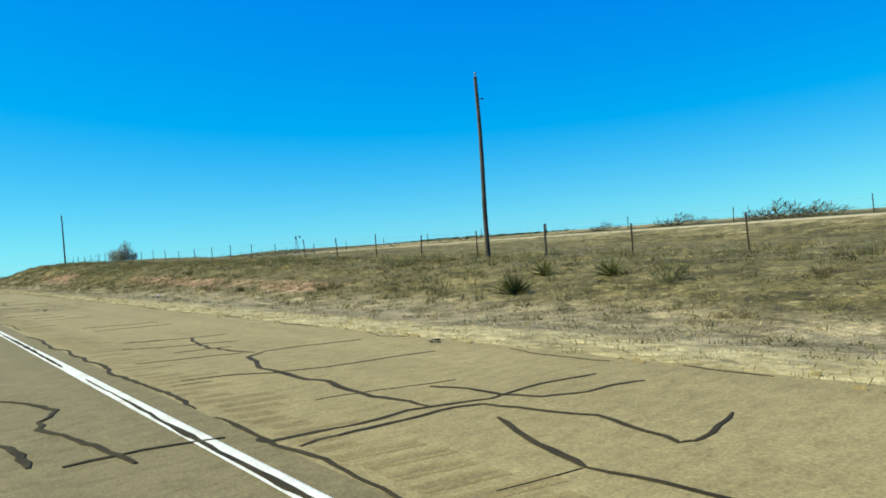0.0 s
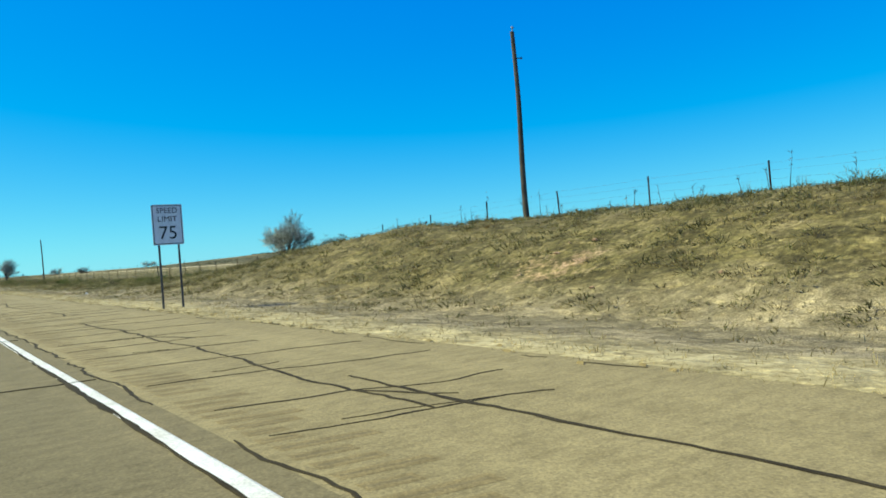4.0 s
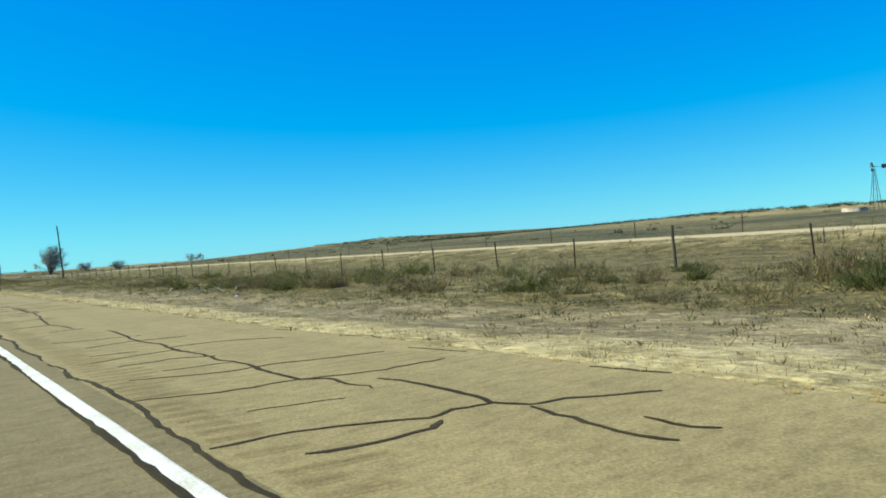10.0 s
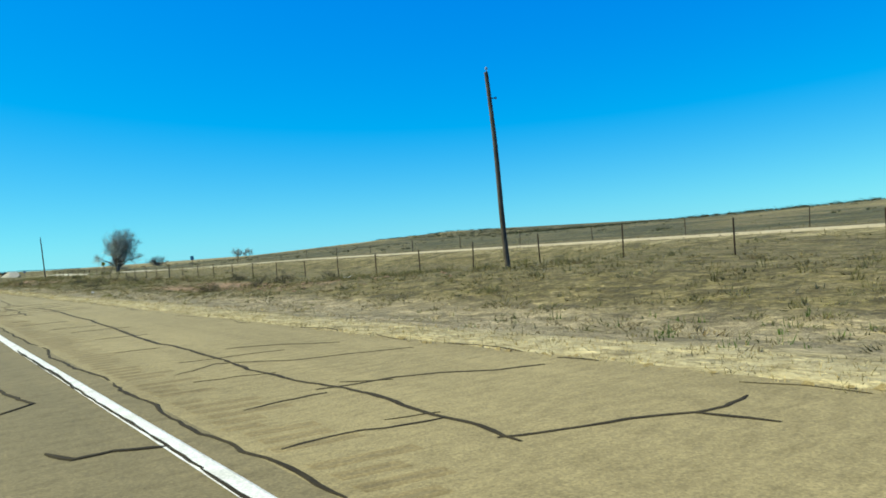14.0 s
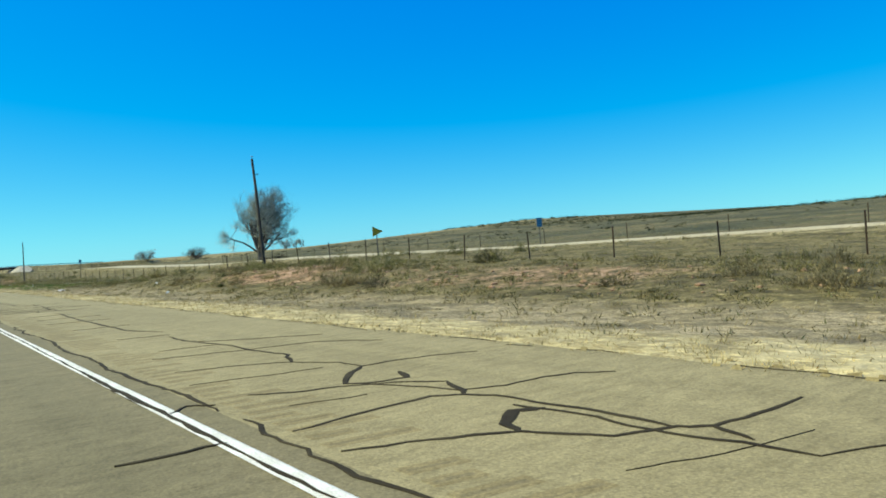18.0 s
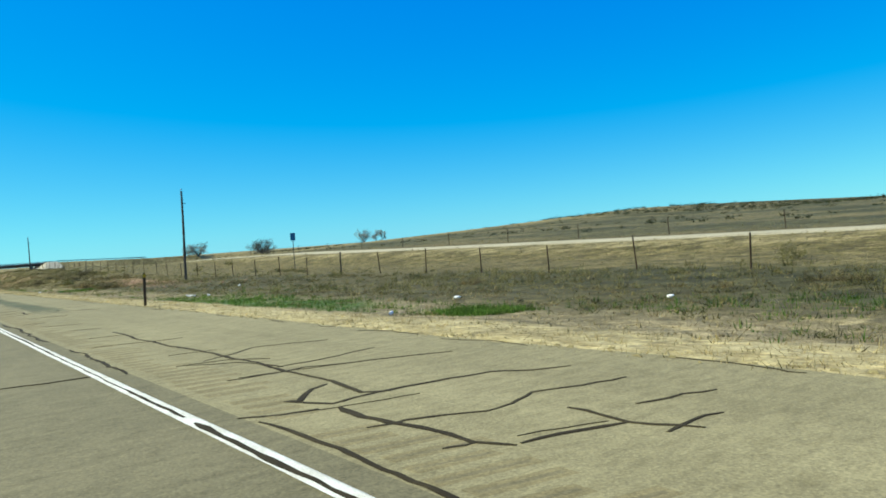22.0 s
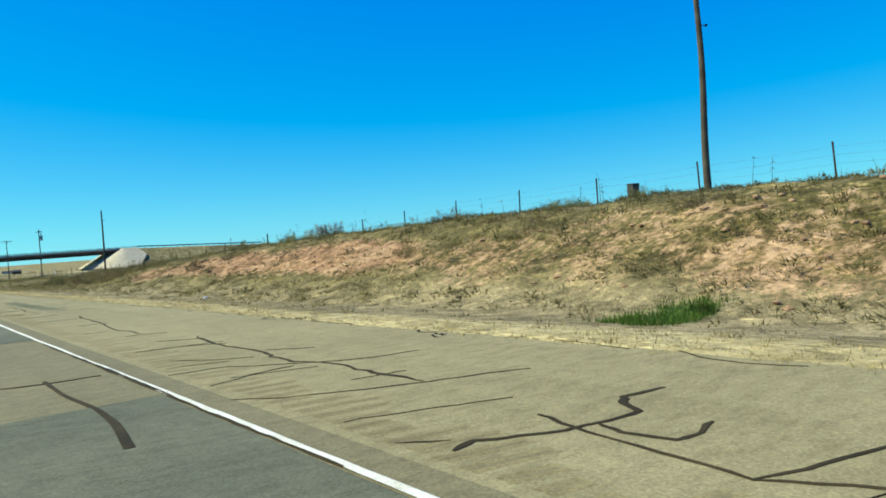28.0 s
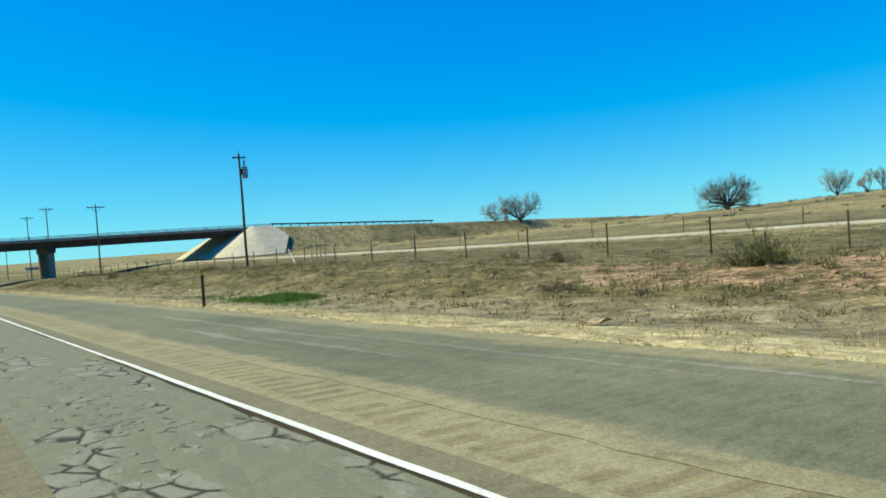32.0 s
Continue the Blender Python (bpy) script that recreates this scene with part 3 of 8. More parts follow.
gx = strip_axis((-4200, -400, 500), (-400, -40, 40), (-40, -9.5, 3.5), (-9.5, 3.9, 3.35), (3.9, 24, 0.4), (24, 46, 1.4), (46, 130, 3.5), (130, 400, 14), (400, 4200, 420))
gy = strip_axis((-900, -60, 60), (-60, -12, 3), (-12, 850, 1.5), (850, 960, 1.2), (960, 1400, 10), (1400, 4600, 250))


def ground_surface(x, y):
    z = ground_z(x, y)
    under = np.where((x > -9.6) & (x < EDGE - 0.3), road_z(y) - 0.10, z)
    return np.where((x > 35.6) & (x < 41.4) & (y < 1000), under - 0.05, under)


ground_me, GX, GY = grid_mesh("ground", gx, gy, ground_surface)
shade_smooth(ground_me)
ground_me.materials.append(M_GROUND)
for name, fn in (("soil", soil_at), ("straw", straw_at), ("green", green_at), ("pasture", lambda x, y: smooth((x - 34) / 30) + 0.6 * soft_band(x, 9.5, 21, 3) * soft_band(y, 505, 590, 20)), ("litter", lambda x, y: soft_band(x, 5.4, 9.5, 2.0) * np.clip(0.8 + 0.4 * waves(x, y, 0.9, 14), 0, 1)), ("dull", lambda x, y: soft_band(x, 9.0, 20.5, 3) * soft_band(y, 488, 592, 16)), ("gold", lambda x, y: smooth((x - 110) / 140) * (1 - smooth((y - 400) / 120)) + 0.85 * smooth((x - 40) / 12) * smooth((y - 760) / 60))):
    ground_me.attributes.new(name, "FLOAT", "POINT").data.foreach_set("value", fn(GX, GY).astype(np.float32).ravel())
ground = tagged(new("ground", ground_me), "dry prairie ground with straw grass, brush and red soil banks", "ground", kind="structure")

ry = strip_axis((-80, -12, 4), (-12, 960, 2.0), (960, 1600, 20))


def road_strip(name, x0, x1, material, lift=0.0, y0=-80.0, y1=1600.0, wobble=0.0, steps=1, parent=None, label="", seed=0, wl=0.0):
    """A sheet along the road with a skirt down its right edge."""
    ys = ry[(ry > y0) & (ry < y1)]
    ys = np.concatenate([[y0], ys, [y1]])
    if wobble or wl:
        ys = np.arange(y0, y1 + 0.01, 0.35)
    t = np.linspace(0, 1, steps + 1)
    rag = waves(0 * ys, ys, 4.0, seed) + 0.6 * waves(0 * ys, ys, 14.0, seed + 1)
    right = x1 + wobble * rag
    taper = np.clip(np.minimum(ys - y0, y1 - ys) / 5.0, 0.02, 1) if wl > 0.1 else 1.0
    left = x0 + wl * (waves(0 * ys, ys, 3.5, seed + 3) + 0.5 * waves(0 * ys, ys, 13.0, seed + 4))
    mid = (left + right) / 2
    left, right = mid + (left - mid) * taper, mid + (right - mid) * taper
    X = left[:, None] + (right - left)[:, None] * t[None]
    Z = np.repeat(road_z(ys)[:, None] + lift, steps + 1, 1)
    X = np.concatenate([X, right[:, None] + 0.02], 1)
    Z = np.concatenate([Z, Z[:, -1:] - (0.09 if lift == 0 else lift - 0.0005)], 1)
    Y = np.repeat(ys[:, None], steps + 2, 1)
    k = steps + 2
    i = np.arange((len(ys) - 1) * k).reshape(-1, k)[:, :-1].ravel()
    me = fast_mesh(name, np.stack([X, Y, Z], -1).reshape(-1, 3), np.stack([i, i + 1, i + 1 + k, i + k], -1))
    if steps > 1:
        # a coat of seal thins out towards its edges
        across = np.minimum(t, 1 - t) * (right - left).mean() / 0.55
        ends = np.minimum(ys - y0, y1 - ys) / 6.0
        cover = np.clip(np.minimum(across[None], ends[:, None]), 0, 1)
        cover = np.concatenate([cover, cover[:, -1:]], 1)
        me.attributes.new("cover", "FLOAT", "POINT").data.foreach_set("value", cover.astype(np.float32).ravel())
    return part(name, me, material, parent, label)


road = tagged(road_strip("road", -9.5, 0.32, M_LANE), "tan aged asphalt highway lanes with sealed cracks", "road", kind="structure")
shoulder = tagged(road_strip("shoulder", 0.32, EDGE, M_SHOULDER, wobble=0.09), "wide tan asphalt shoulder with a ragged outer edge and tar-sealed cracks", "shoulder", kind="structure")
road_strip("edge_line", -0.085, 0.055, M_LINE, 0.006, -80, 650, parent=road, label="white painted edge line split by a dark joint", wobble=0.006, wl=0.006)
road_strip("edge_line", -0.042, 0.022, M_LINE, 0.0095, 650, 698.5, parent=road, label="thin worn white painted edge line", wobble=0.012, wl=0.012, seed=7)
road_strip("edge_line", -0.055, 0.035, M_LINE, 0.006, 712, 765, parent=road, label="worn white painted edge line", wobble=0.012, wl=0.012, seed=9)
road_strip("edge_line", -0.036, 0.03, M_LINE, 0.012, 764, 1100, parent=road, label="worn white painted edge line", wobble=0.02, wl=0.014, seed=5)
for x1_, y0_, y1_, wob_ in ((-0.09, 648, 680, 0.02), (-0.06, 689, 698.6, 0.03), (0.22, 698.5, 712.5, 0.06)):
    road_strip("lane_patch", -5.4, x1_, M_NEWLANE, 0.0066, y0_, y1_, parent=road, label="newer dark asphalt patch", wobble=wob_)
road_strip("lane_patch", -1.75, -0.10, M_BROKEN, 0.005, 742, 812, parent=road, label="dark patched asphalt", wobble=0.05)
road_strip("seal_patch", 1.55, 2.55, M_PATCH, 0.004, 503, 519, parent=shoulder, label="dark seal coat strip", steps=12, wobble=0.1, wl=0.1, seed=2)
road_strip("seal_patch", 1.4, 2.75, M_PATCH, 0.004, 553, 602, parent=shoulder, label="dark seal coat strip", steps=12, wobble=0.1, wl=0.1, seed=3)
road_strip("seal_patch", 1.6, 2.7, M_PATCH, 0.004, 698, 717, parent=shoulder, label="dark smear of seal coat", steps=12, wobble=0.1, wl=0.1, seed=8)
road_strip("seal_patch", 1.3, 3.0, M_SEAL, 0.004, 741, 773, parent=shoulder, label="dark seal coat over worn shoulder", steps=12, wobble=0.1, wl=0.1, seed=6)
road_strip("seal_patch", 1.02, 3.95, M_SEAL, 0.0052, 757, 860, parent=shoulder, label="dark seal coat over worn shoulder", steps=12, wobble=0.1, wl=0.1, seed=4)
for k, (x0, x1, y0, y1) in enumerate(((2.75, 2.85, 776, 790), (3.1, 3.2, 771, 781), (1.9, 2.15, 778, 784), (2.2, 2.5, 775, 780), (1.6, 1.75, 764, 769), (3.4, 3.6, 768, 774), (2.9, 3.0, 794, 806))):
    road_strip("worn_streak", x0 - 0.03, x1 + 0.03, M_WORNPATCH, 0.0068, y0, y1, parent=shoulder, label="pale streak worn through the seal coat", wobble=0.11, wl=0.13, seed=20 + k)


def frontage():
    ys = np.arange(-60, 1001, 4.0)
    offs = np.array([-2.9, -2.3, 0, 2.3, 2.9])
    Z = ground_z(38.5 + 0 * ys, ys)[:, None] + np.array([-0.08, 0.05, 0.09, 0.05, -0.08])[None]
    X = np.repeat(38.5 + offs[None], len(ys), 0)
    Y = np.repeat(ys[:, None], 5, 1)
    i = np.arange((len(ys) - 1) * 5).reshape(-1, 5)[:, :-1].ravel()
    me = fast_mesh("frontage_road", np.stack([X, Y, Z], -1).reshape(-1, 3), np.stack([i, i + 1, i + 6, i + 5], -1))
    return tagged(part("frontage_road", me, M_FRONTAGE), "pale narrow frontage road beyond the fence", "road", kind="structure")


frontage()


# ---- tar-sealed cracks ----
def ribbon(pts, widths, lift):
    """A low strip of sealant along a line of points on the road."""
    p = np.asarray(pts, float)
    d = np.gradient(p, axis=0)
    d /= np.linalg.norm(d, axis=1)[:, None] + 1e-9
    n = np.stack([-d[:, 1], d[:, 0]], 1) * np.asarray(widths)[:, None] / 2
    a, b = p + n, p - n
    z = road_z(p[:, 1]) + lift
    rows = np.stack([np.column_stack([a, z - lift + 0.001]), np.column_stack([p + n * 0.6, z]), np.column_stack([p - n * 0.6, z]), np.column_stack([b, z - lift + 0.001])], 1)
    k = len(p)
    i = np.arange((k - 1) * 4).reshape(-1, 4)[:, :-1].ravel()
    return rows.reshape(-1, 3), np.stack([i, i + 1, i + 5, i + 4], -1)


class Heap:
    """Gathers pieces into one mesh."""

    def __init__(self):
        self.v, self.f, self.n = [], [], 0

    def add(self, v, f):
        self.v.append(np.asarray(v, np.float32))
        self.f.append(np.asarray(f, np.int32) + self.n)
        self.n += len(v)

    def arrays(self):
        return np.concatenate(self.v), np.concatenate(self.f)

    def mesh(self, name):
        return fast_mesh(name, *self.arrays())


def wander(a, b, amp, step=0.22):
    a, b = np.array(a, float), np.array(b, float)
    n = max(int(np.linalg.norm(b - a) / step), 3)
    t = np.linspace(0, 1, n + 1)
    d = (b - a) / np.linalg.norm(b - a)
    walk_ = np.cumsum(rng.normal(0, 1, n + 1))
    walk_ -= walk_[0] + (walk_[-1] - walk_[0]) * t
    soft = np.convolve(np.pad(walk_, 2, mode="edge"), np.ones(5) / 5, mode="valid")
    walk_ = soft - (soft[0] + (soft[-1] - soft[0]) * t)
    side = np.array([-d[1], d[0]])
    return a + (b - a) * t[:, None] + side * (amp * walk_ / (np.abs(walk_).max() + 1e-6))[:, None] + rng.normal(0, 0.005, (n + 1, 2))


def crack_width(n, w):
    w = w * (0.75 + 0.5 * rng.random(n))
    w[0] *= 0.5
    w[-1] *= 0.3
    return w


SKEW = 0.30  # the cross cracks lean back towards the verge
SHOULDER, LANE = Heap(), Heap()


def seal(heap, width, *knots_):
    """One sealed crack that wanders through the given places on the road (x, y)."""
    pts = [np.array([knots_[0]])]
    for a, b in zip(knots_[:-1], knots_[1:]):
        long = math.dist(a, b)
        if long > 0.02:
            pts.append(wander(a, b, min(0.018 + 0.018 * long, 0.06), 0.15)[1:])
    pts = np.concatenate(pts)
    if len(pts) < 4:
        return
    run = np.linspace(0, 1, len(pts))
    pts = pts + rng.normal(0, 0.007, pts.shape)
    w = 0.75 * width * (0.55 + 0.9 * rng.random(len(pts)))
    w = np.convolve(np.pad(w, 1, mode="edge"), np.ones(3) / 3, mode="valid")
    w *= np.clip(np.minimum(run, 1 - run) * 9 + 0.45, 0.45, 1)
    heap.add(*ribbon(pts, w, 0.0106 if heap is LANE else 0.0060))


def edge_crack_shade(y0, y1):
    """Dark ribbons that draw the cracked outer edge of the asphalt and the shade at its drop-off."""
    y = y0
    while y < y1:
        run = rng.uniform(0.3, 1.7)
        x = EDGE - rng.uniform(-0.02, 0.2)
        seal(SHOULDER, rng.uniform(0.02, 0.06), (x, y), (x + rng.normal(0, 0.09), y + run / 2), (x + rng.normal(0, 0.09), y + run))
        y += run + rng.uniform(0.0, 2.4)


def hairlines(y0, y1, gap):
    """Fine open cracks across the shoulder, most of them short and near the rumble strip."""
    y = y0
    while y < y1:
        xa, ln = rng.uniform(0.5, 1.5), rng.uniform(0.4, 1.5)
        seal(SHOULDER, rng.uniform(0.010, 0.022), (xa, y), (xa + ln, y - SKEW * ln + rng.normal(0, 0.08)))
        y += rng.uniform(0.5, 1.5) * gap


def cracked_stretch(y0, y1):
    """A stretch with the usual pattern: a main crack down the middle, long cross cracks, short branches."""
    y, x = y0, 1.9
    while y < y1:
        nx, ny = x + rng.normal(0, 0.18) + (1.9 - x) * 0.3, y + rng.uniform(1.2, 2.6)
        if rng.random() < 0.88:
            seal(SHOULDER, rng.uniform(0.06, 0.09), (x, y), (nx, ny))
        if rng.random() < 0.8:
            end = rng.choice([3.0, 3.4, 3.8])
            seal(SHOULDER, rng.uniform(0.04, 0.065), (x, y), ((x + end) / 2, y - SKEW * (end - x) / 2 + rng.normal(0, 0.1)), (end, y - SKEW * (end - x)))
        if rng.random() < 0.7:
            seal(SHOULDER, rng.uniform(0.04, 0.065), (rng.uniform(0.4, 0.9), y + 0.3), (x, y))
        if rng.random() < 0.35:
            seal(SHOULDER, 0.06, (x, y), (x + rng.uniform(0.3, 0.8), y - rng.uniform(0.8, 1.8)))
        x, y = nx, ny


joint_x = knots([(-20, -0.02), (66, -0.02), (74, -0.065), (104, -0.06), (138, -0.015), (165, -0.02), (172, -0.06), (182, -0.07), (192, -0.085), (214, -0.08), (224, -0.03), (236, -0.05), (244, -0.088), (258, -0.085),
                 (270, -0.06), (284, -0.05), (292, -0.015), (306, -0.02), (318, -0.06), (346, -0.055), (360, -0.03), (440, -0.035), (460, -0.012), (484, -0.03), (508, -0.012), (592, -0.015), (602, -0.088), (628, -0.085), (640, -0.03), (758, -0.04), (768, -0.052), (800, -0.048)])


def joints():
    # the sealed joint between lane and rumble strip, broken here and there
    y = -14.0
    while y < 642:
        run = rng.uniform(3, 12)
        seal(SHOULDER, rng.uniform(0.05, 0.085), *[(0.33 + rng.normal(0, 0.035), y + run * k / 4) for k in range(5)])
        y += run + rng.choice([0.2, 0.5, 2.0, 4.0])
    # the dark joint in the middle of the white line
    y = -14.0
    while y < 800:
        run = rng.uniform(8, 30)
        pts = wander((0.0, y), (0.0, y + run), 0.012)
        pts[:, 0] += joint_x(pts[:, 1]) + 0.012 * waves(0 * pts[:, 1], pts[:, 1], 4.0, 31)
        wide = np.clip(1 + 1.2 * waves(0 * pts[:, 1], pts[:, 1], 5.0, 33), 0.6, 2.2)
        for part_ in (pts[:, 1] < 650, (pts[:, 1] > 676) & (pts[:, 1] < 688), pts[:, 1] > 714):
            if part_.sum() > 4:
                LANE.add(*ribbon(pts[part_], crack_width(int(part_.sum()), rng.uniform(0.036, 0.052)) * wide[part_], 0.010))
        y += run + rng.choice([0.0, 0.3, 1.5, 5.0])


joints()
for y0, y1 in ((-14, 3), (101, 147), (389, 435), (630, 676)):
    cracked_stretch(y0, y1)
hairlines(-12, 735, 2.4)
edge_crack_shade(-12, 745)
for y_ in (106, 113.5, 121, 130, 139, 394, 402, 411, 419, 427, 632, 641, 648):
    seal(LANE, 0.05, (-3.2, y_ + 0.4), (-1.4, y_), (0.25, y_ - 0.2))
# from 0 m on
seal(SHOULDER, 0.080, (2.26, 12.95), (1.97, 11.61), (2.01, 10.60), (2.16, 9.90))
seal(SHOULDER, 0.097, (2.30, 9.84), (1.93, 9.55), (1.65, 8.44), (1.63, 7.34), (1.74, 6.90), (1.63, 5.81), (1.71, 5.03))
seal(SHOULDER, 0.046, (1.25, 13.59), (1.92, 13.08), (2.79, 12.75))
seal(SHOULDER, 0.046, (1.01, 12.52), (1.83, 11.88), (2.53, 11.51))
seal(SHOULDER, 0.046, (2.30, 9.84), (2.88, 9.79), (3.66, 9.52))
seal(SHOULDER, 0.046, (0.71, 10.57), (2.04, 10.02))
seal(SHOULDER, 0.046, (1.70, 7.95), (2.30, 7.70), (3.54, 7.49))
seal(SHOULDER, 0.063, (0.71, 8.48), (1.18, 8.34), (1.67, 7.87))
seal(SHOULDER, 0.080, (2.20, 5.74), (2.36, 5.33), (2.36, 4.86), (2.51, 4.53), (2.86, 4.34), (3.23, 4.35), (3.48, 4.24))
seal(SHOULDER, 0.080, (3.49, 4.81), (3.02, 4.91), (2.21, 4.83), (1.51, 5.07), (0.86, 5.03))
seal(SHOULDER, 0.097, (0.86, 5.03), (0.30, 5.11), (0.30, 5.25))
seal(SHOULDER, 0.080, (2.05, 4.72), (1.80, 4.84), (0.42, 4.80))
seal(SHOULDER, 0.080, (2.05, 4.72), (2.32, 3.73), (2.07, 2.87), (2.23, 2.82), (2.93, 3.04))
seal(LANE, 0.080, (-0.98, 9.10), (-0.62, 7.98), (-0.89, 7.17), (-0.54, 5.34))
seal(LANE, 0.080, (-0.94, 5.66), (-0.24, 5.61), (0.14, 5.48))
seal(LANE, 0.080, (-1.20, 6.80), (-1.12, 5.84))
# from 24 m on
seal(SHOULDER, 0.080, (1.82, 39.04), (1.89, 37.70), (1.83, 36.64), (1.48, 35.84), (0.83, 35.86))
seal(SHOULDER, 0.046, (0.95, 40.6), (2.86, 38.6))
seal(SHOULDER, 0.046, (0.91, 39.5), (2.30, 38.1))
seal(SHOULDER, 0.046, (0.97, 34.50), (1.54, 34.38), (2.28, 34.63), (2.77, 34.12))
seal(SHOULDER, 0.063, (1.65, 35.85), (2.23, 35.45), (2.59, 34.97), (2.88, 33.25), (2.85, 31.69), (2.92, 31.05))
seal(SHOULDER, 0.046, (2.77, 34.12), (3.88, 33.83))
seal(SHOULDER, 0.046, (3.14, 32.46), (3.44, 32.38))
seal(SHOULDER, 0.046, (1.03, 32.17), (1.38, 31.74), (1.74, 31.52), (2.49, 31.59), (3.32, 31.17), (3.86, 31.10))
seal(SHOULDER, 0.063, (0.68, 31.66), (0.91, 31.32), (1.22, 31.20), (1.78, 31.46))
seal(SHOULDER, 0.063, (1.32, 32.44), (1.72, 32.59), (1.97, 32.24))
seal(SHOULDER, 0.063, (0.87, 29.84), (1.85, 29.62), (2.30, 29.37), (2.98, 29.76), (3.40, 29.85), (3.83, 29.75))
seal(SHOULDER, 0.046, (2.26, 30.26), (2.74, 30.15), (3.16, 29.93))
seal(SHOULDER, 0.080, (1.99, 29.74), (2.02, 28.93), (2.26, 28.46), (2.52, 28.50), (3.23, 28.33), (3.72, 28.33))
seal(SHOULDER, 0.080, (2.22, 28.42), (1.68, 28.69), (0.63, 28.75))
seal(SHOULDER, 0.097, (2.22, 28.42), (2.08, 28.07), (1.99, 27.16))
seal(SHOULDER, 0.080, (2.10, 27.60), (3.11, 27.35))
seal(SHOULDER, 0.046, (2.14, 26.93), (2.39, 26.82))
seal(LANE, 0.063, (-0.19, 30.33), (0.45, 30.03))
seal(LANE, 0.046, (-0.73, 34.71), (-0.21, 34.89), (0.40, 34.88))
# from 48 m on
seal(SHOULDER, 0.080, (2.04, 62.07), (2.38, 61.83), (2.19, 60.53), (2.16, 58.60), (1.85, 55.60), (1.89, 52.89), (1.83, 52.66))
seal(SHOULDER, 0.046, (1.26, 58.50), (1.69, 58.66), (2.02, 58.66))
seal(SHOULDER, 0.046, (1.17, 62.04), (2.29, 61.53))
seal(SHOULDER, 0.046, (2.46, 59.42), (3.01, 59.64), (3.56, 59.51))
seal(SHOULDER, 0.046, (2.03, 57.58), (2.76, 56.70), (3.08, 56.85), (3.44, 56.87), (3.76, 56.79))
seal(SHOULDER, 0.046, (2.80, 56.62), (3.75, 56.48), (4.15, 55.99))
seal(SHOULDER, 0.046, (0.88, 56.90), (2.15, 57.10))
seal(SHOULDER, 0.063, (0.30, 56.53), (0.58, 55.85), (0.87, 55.66), (1.30, 55.52), (1.85, 55.60))
seal(SHOULDER, 0.046, (1.85, 55.60), (2.59, 54.90))
seal(SHOULDER, 0.046, (1.96, 54.76), (2.41, 54.60), (3.33, 54.65), (3.62, 54.50))
seal(SHOULDER, 0.046, (2.83, 54.70), (3.21, 54.19), (3.59, 53.99), (3.92, 53.56))
seal(SHOULDER, 0.046, (1.85, 54.44), (2.21, 54.28), (2.42, 54.30))
seal(SHOULDER, 0.063, (2.08, 53.15), (2.77, 53.06), (3.64, 53.12), (3.70, 52.96))
seal(SHOULDER, 0.063, (2.68, 53.19), (2.62, 52.67), (3.11, 52.35))
seal(SHOULDER, 0.063, (2.60, 52.66), (2.03, 52.55), (1.81, 52.63))
seal(SHOULDER, 0.080, (1.94, 53.34), (1.90, 53.07), (2.05, 52.94))
seal(SHOULDER, 0.097, (1.83, 52.66), (1.89, 51.30))
seal(SHOULDER, 0.063, (2.02, 52.21), (2.24, 51.41), (2.22, 50.94))
seal(SHOULDER, 0.080, (1.79, 52.60), (1.20, 52.81), (0.48, 52.82))
seal(LANE, 0.046, (-0.75, 57.79), (0.90, 56.99))
# from 72 m on
seal(SHOULDER, 0.080, (2.24, 103.06), (2.21, 96.83), (2.36, 92.73), (2.21, 88.59), (2.20, 85.68), (2.36, 84.57), (2.38, 83.54), (2.28, 82.32), (2.07, 81.18), (2.32, 80.27), (2.14, 79.77), (1.89, 79.61), (1.68, 79.59))
seal(SHOULDER, 0.063, (1.68, 79.59), (1.51, 77.04), (1.62, 75.51))
seal(SHOULDER, 0.046, (0.30, 85.18), (1.04, 84.70), (1.99, 84.91))
seal(SHOULDER, 0.046, (1.16, 84.13), (1.77, 83.54), (2.33, 83.39))
seal(SHOULDER, 0.046, (2.33, 82.45), (2.93, 82.41), (3.55, 82.14))
seal(SHOULDER, 0.046, (0.55, 82.43), (1.15, 81.97), (1.82, 81.73), (2.20, 81.68))
seal(SHOULDER, 0.046, (2.11, 81.28), (2.47, 81.36), (2.95, 81.24))
seal(SHOULDER, 0.063, (0.63, 79.73), (1.02, 79.53), (1.65, 79.52))
seal(SHOULDER, 0.046, (2.04, 79.63), (2.38, 79.59), (2.82, 79.70), (3.36, 80.26))
seal(SHOULDER, 0.046, (2.70, 79.76), (3.10, 79.51), (3.48, 79.47), (3.71, 79.31))
seal(SHOULDER, 0.063, (1.57, 78.80), (2.34, 78.33), (3.58, 78.21))
seal(SHOULDER, 0.080, (2.63, 78.30), (2.45, 77.19))
seal(SHOULDER, 0.080, (0.30, 77.25), (0.58, 77.11), (1.19, 77.20), (2.43, 77.09), (3.21, 76.60), (3.60, 76.55), (3.78, 76.16))
seal(SHOULDER, 0.046, (3.89, 77.81), (4.13, 77.38))
seal(SHOULDER, 0.063, (2.81, 76.77), (2.70, 76.32), (2.75, 76.00), (2.61, 75.07))
seal(SHOULDER, 0.080, (2.13, 74.92), (2.38, 75.02), (2.63, 75.04), (2.91, 74.92), (3.53, 75.06))
seal(SHOULDER, 0.080, (3.08, 74.95), (3.05, 74.45))
seal(SHOULDER, 0.063, (1.62, 76.03), (1.85, 75.93), (2.13, 75.96))
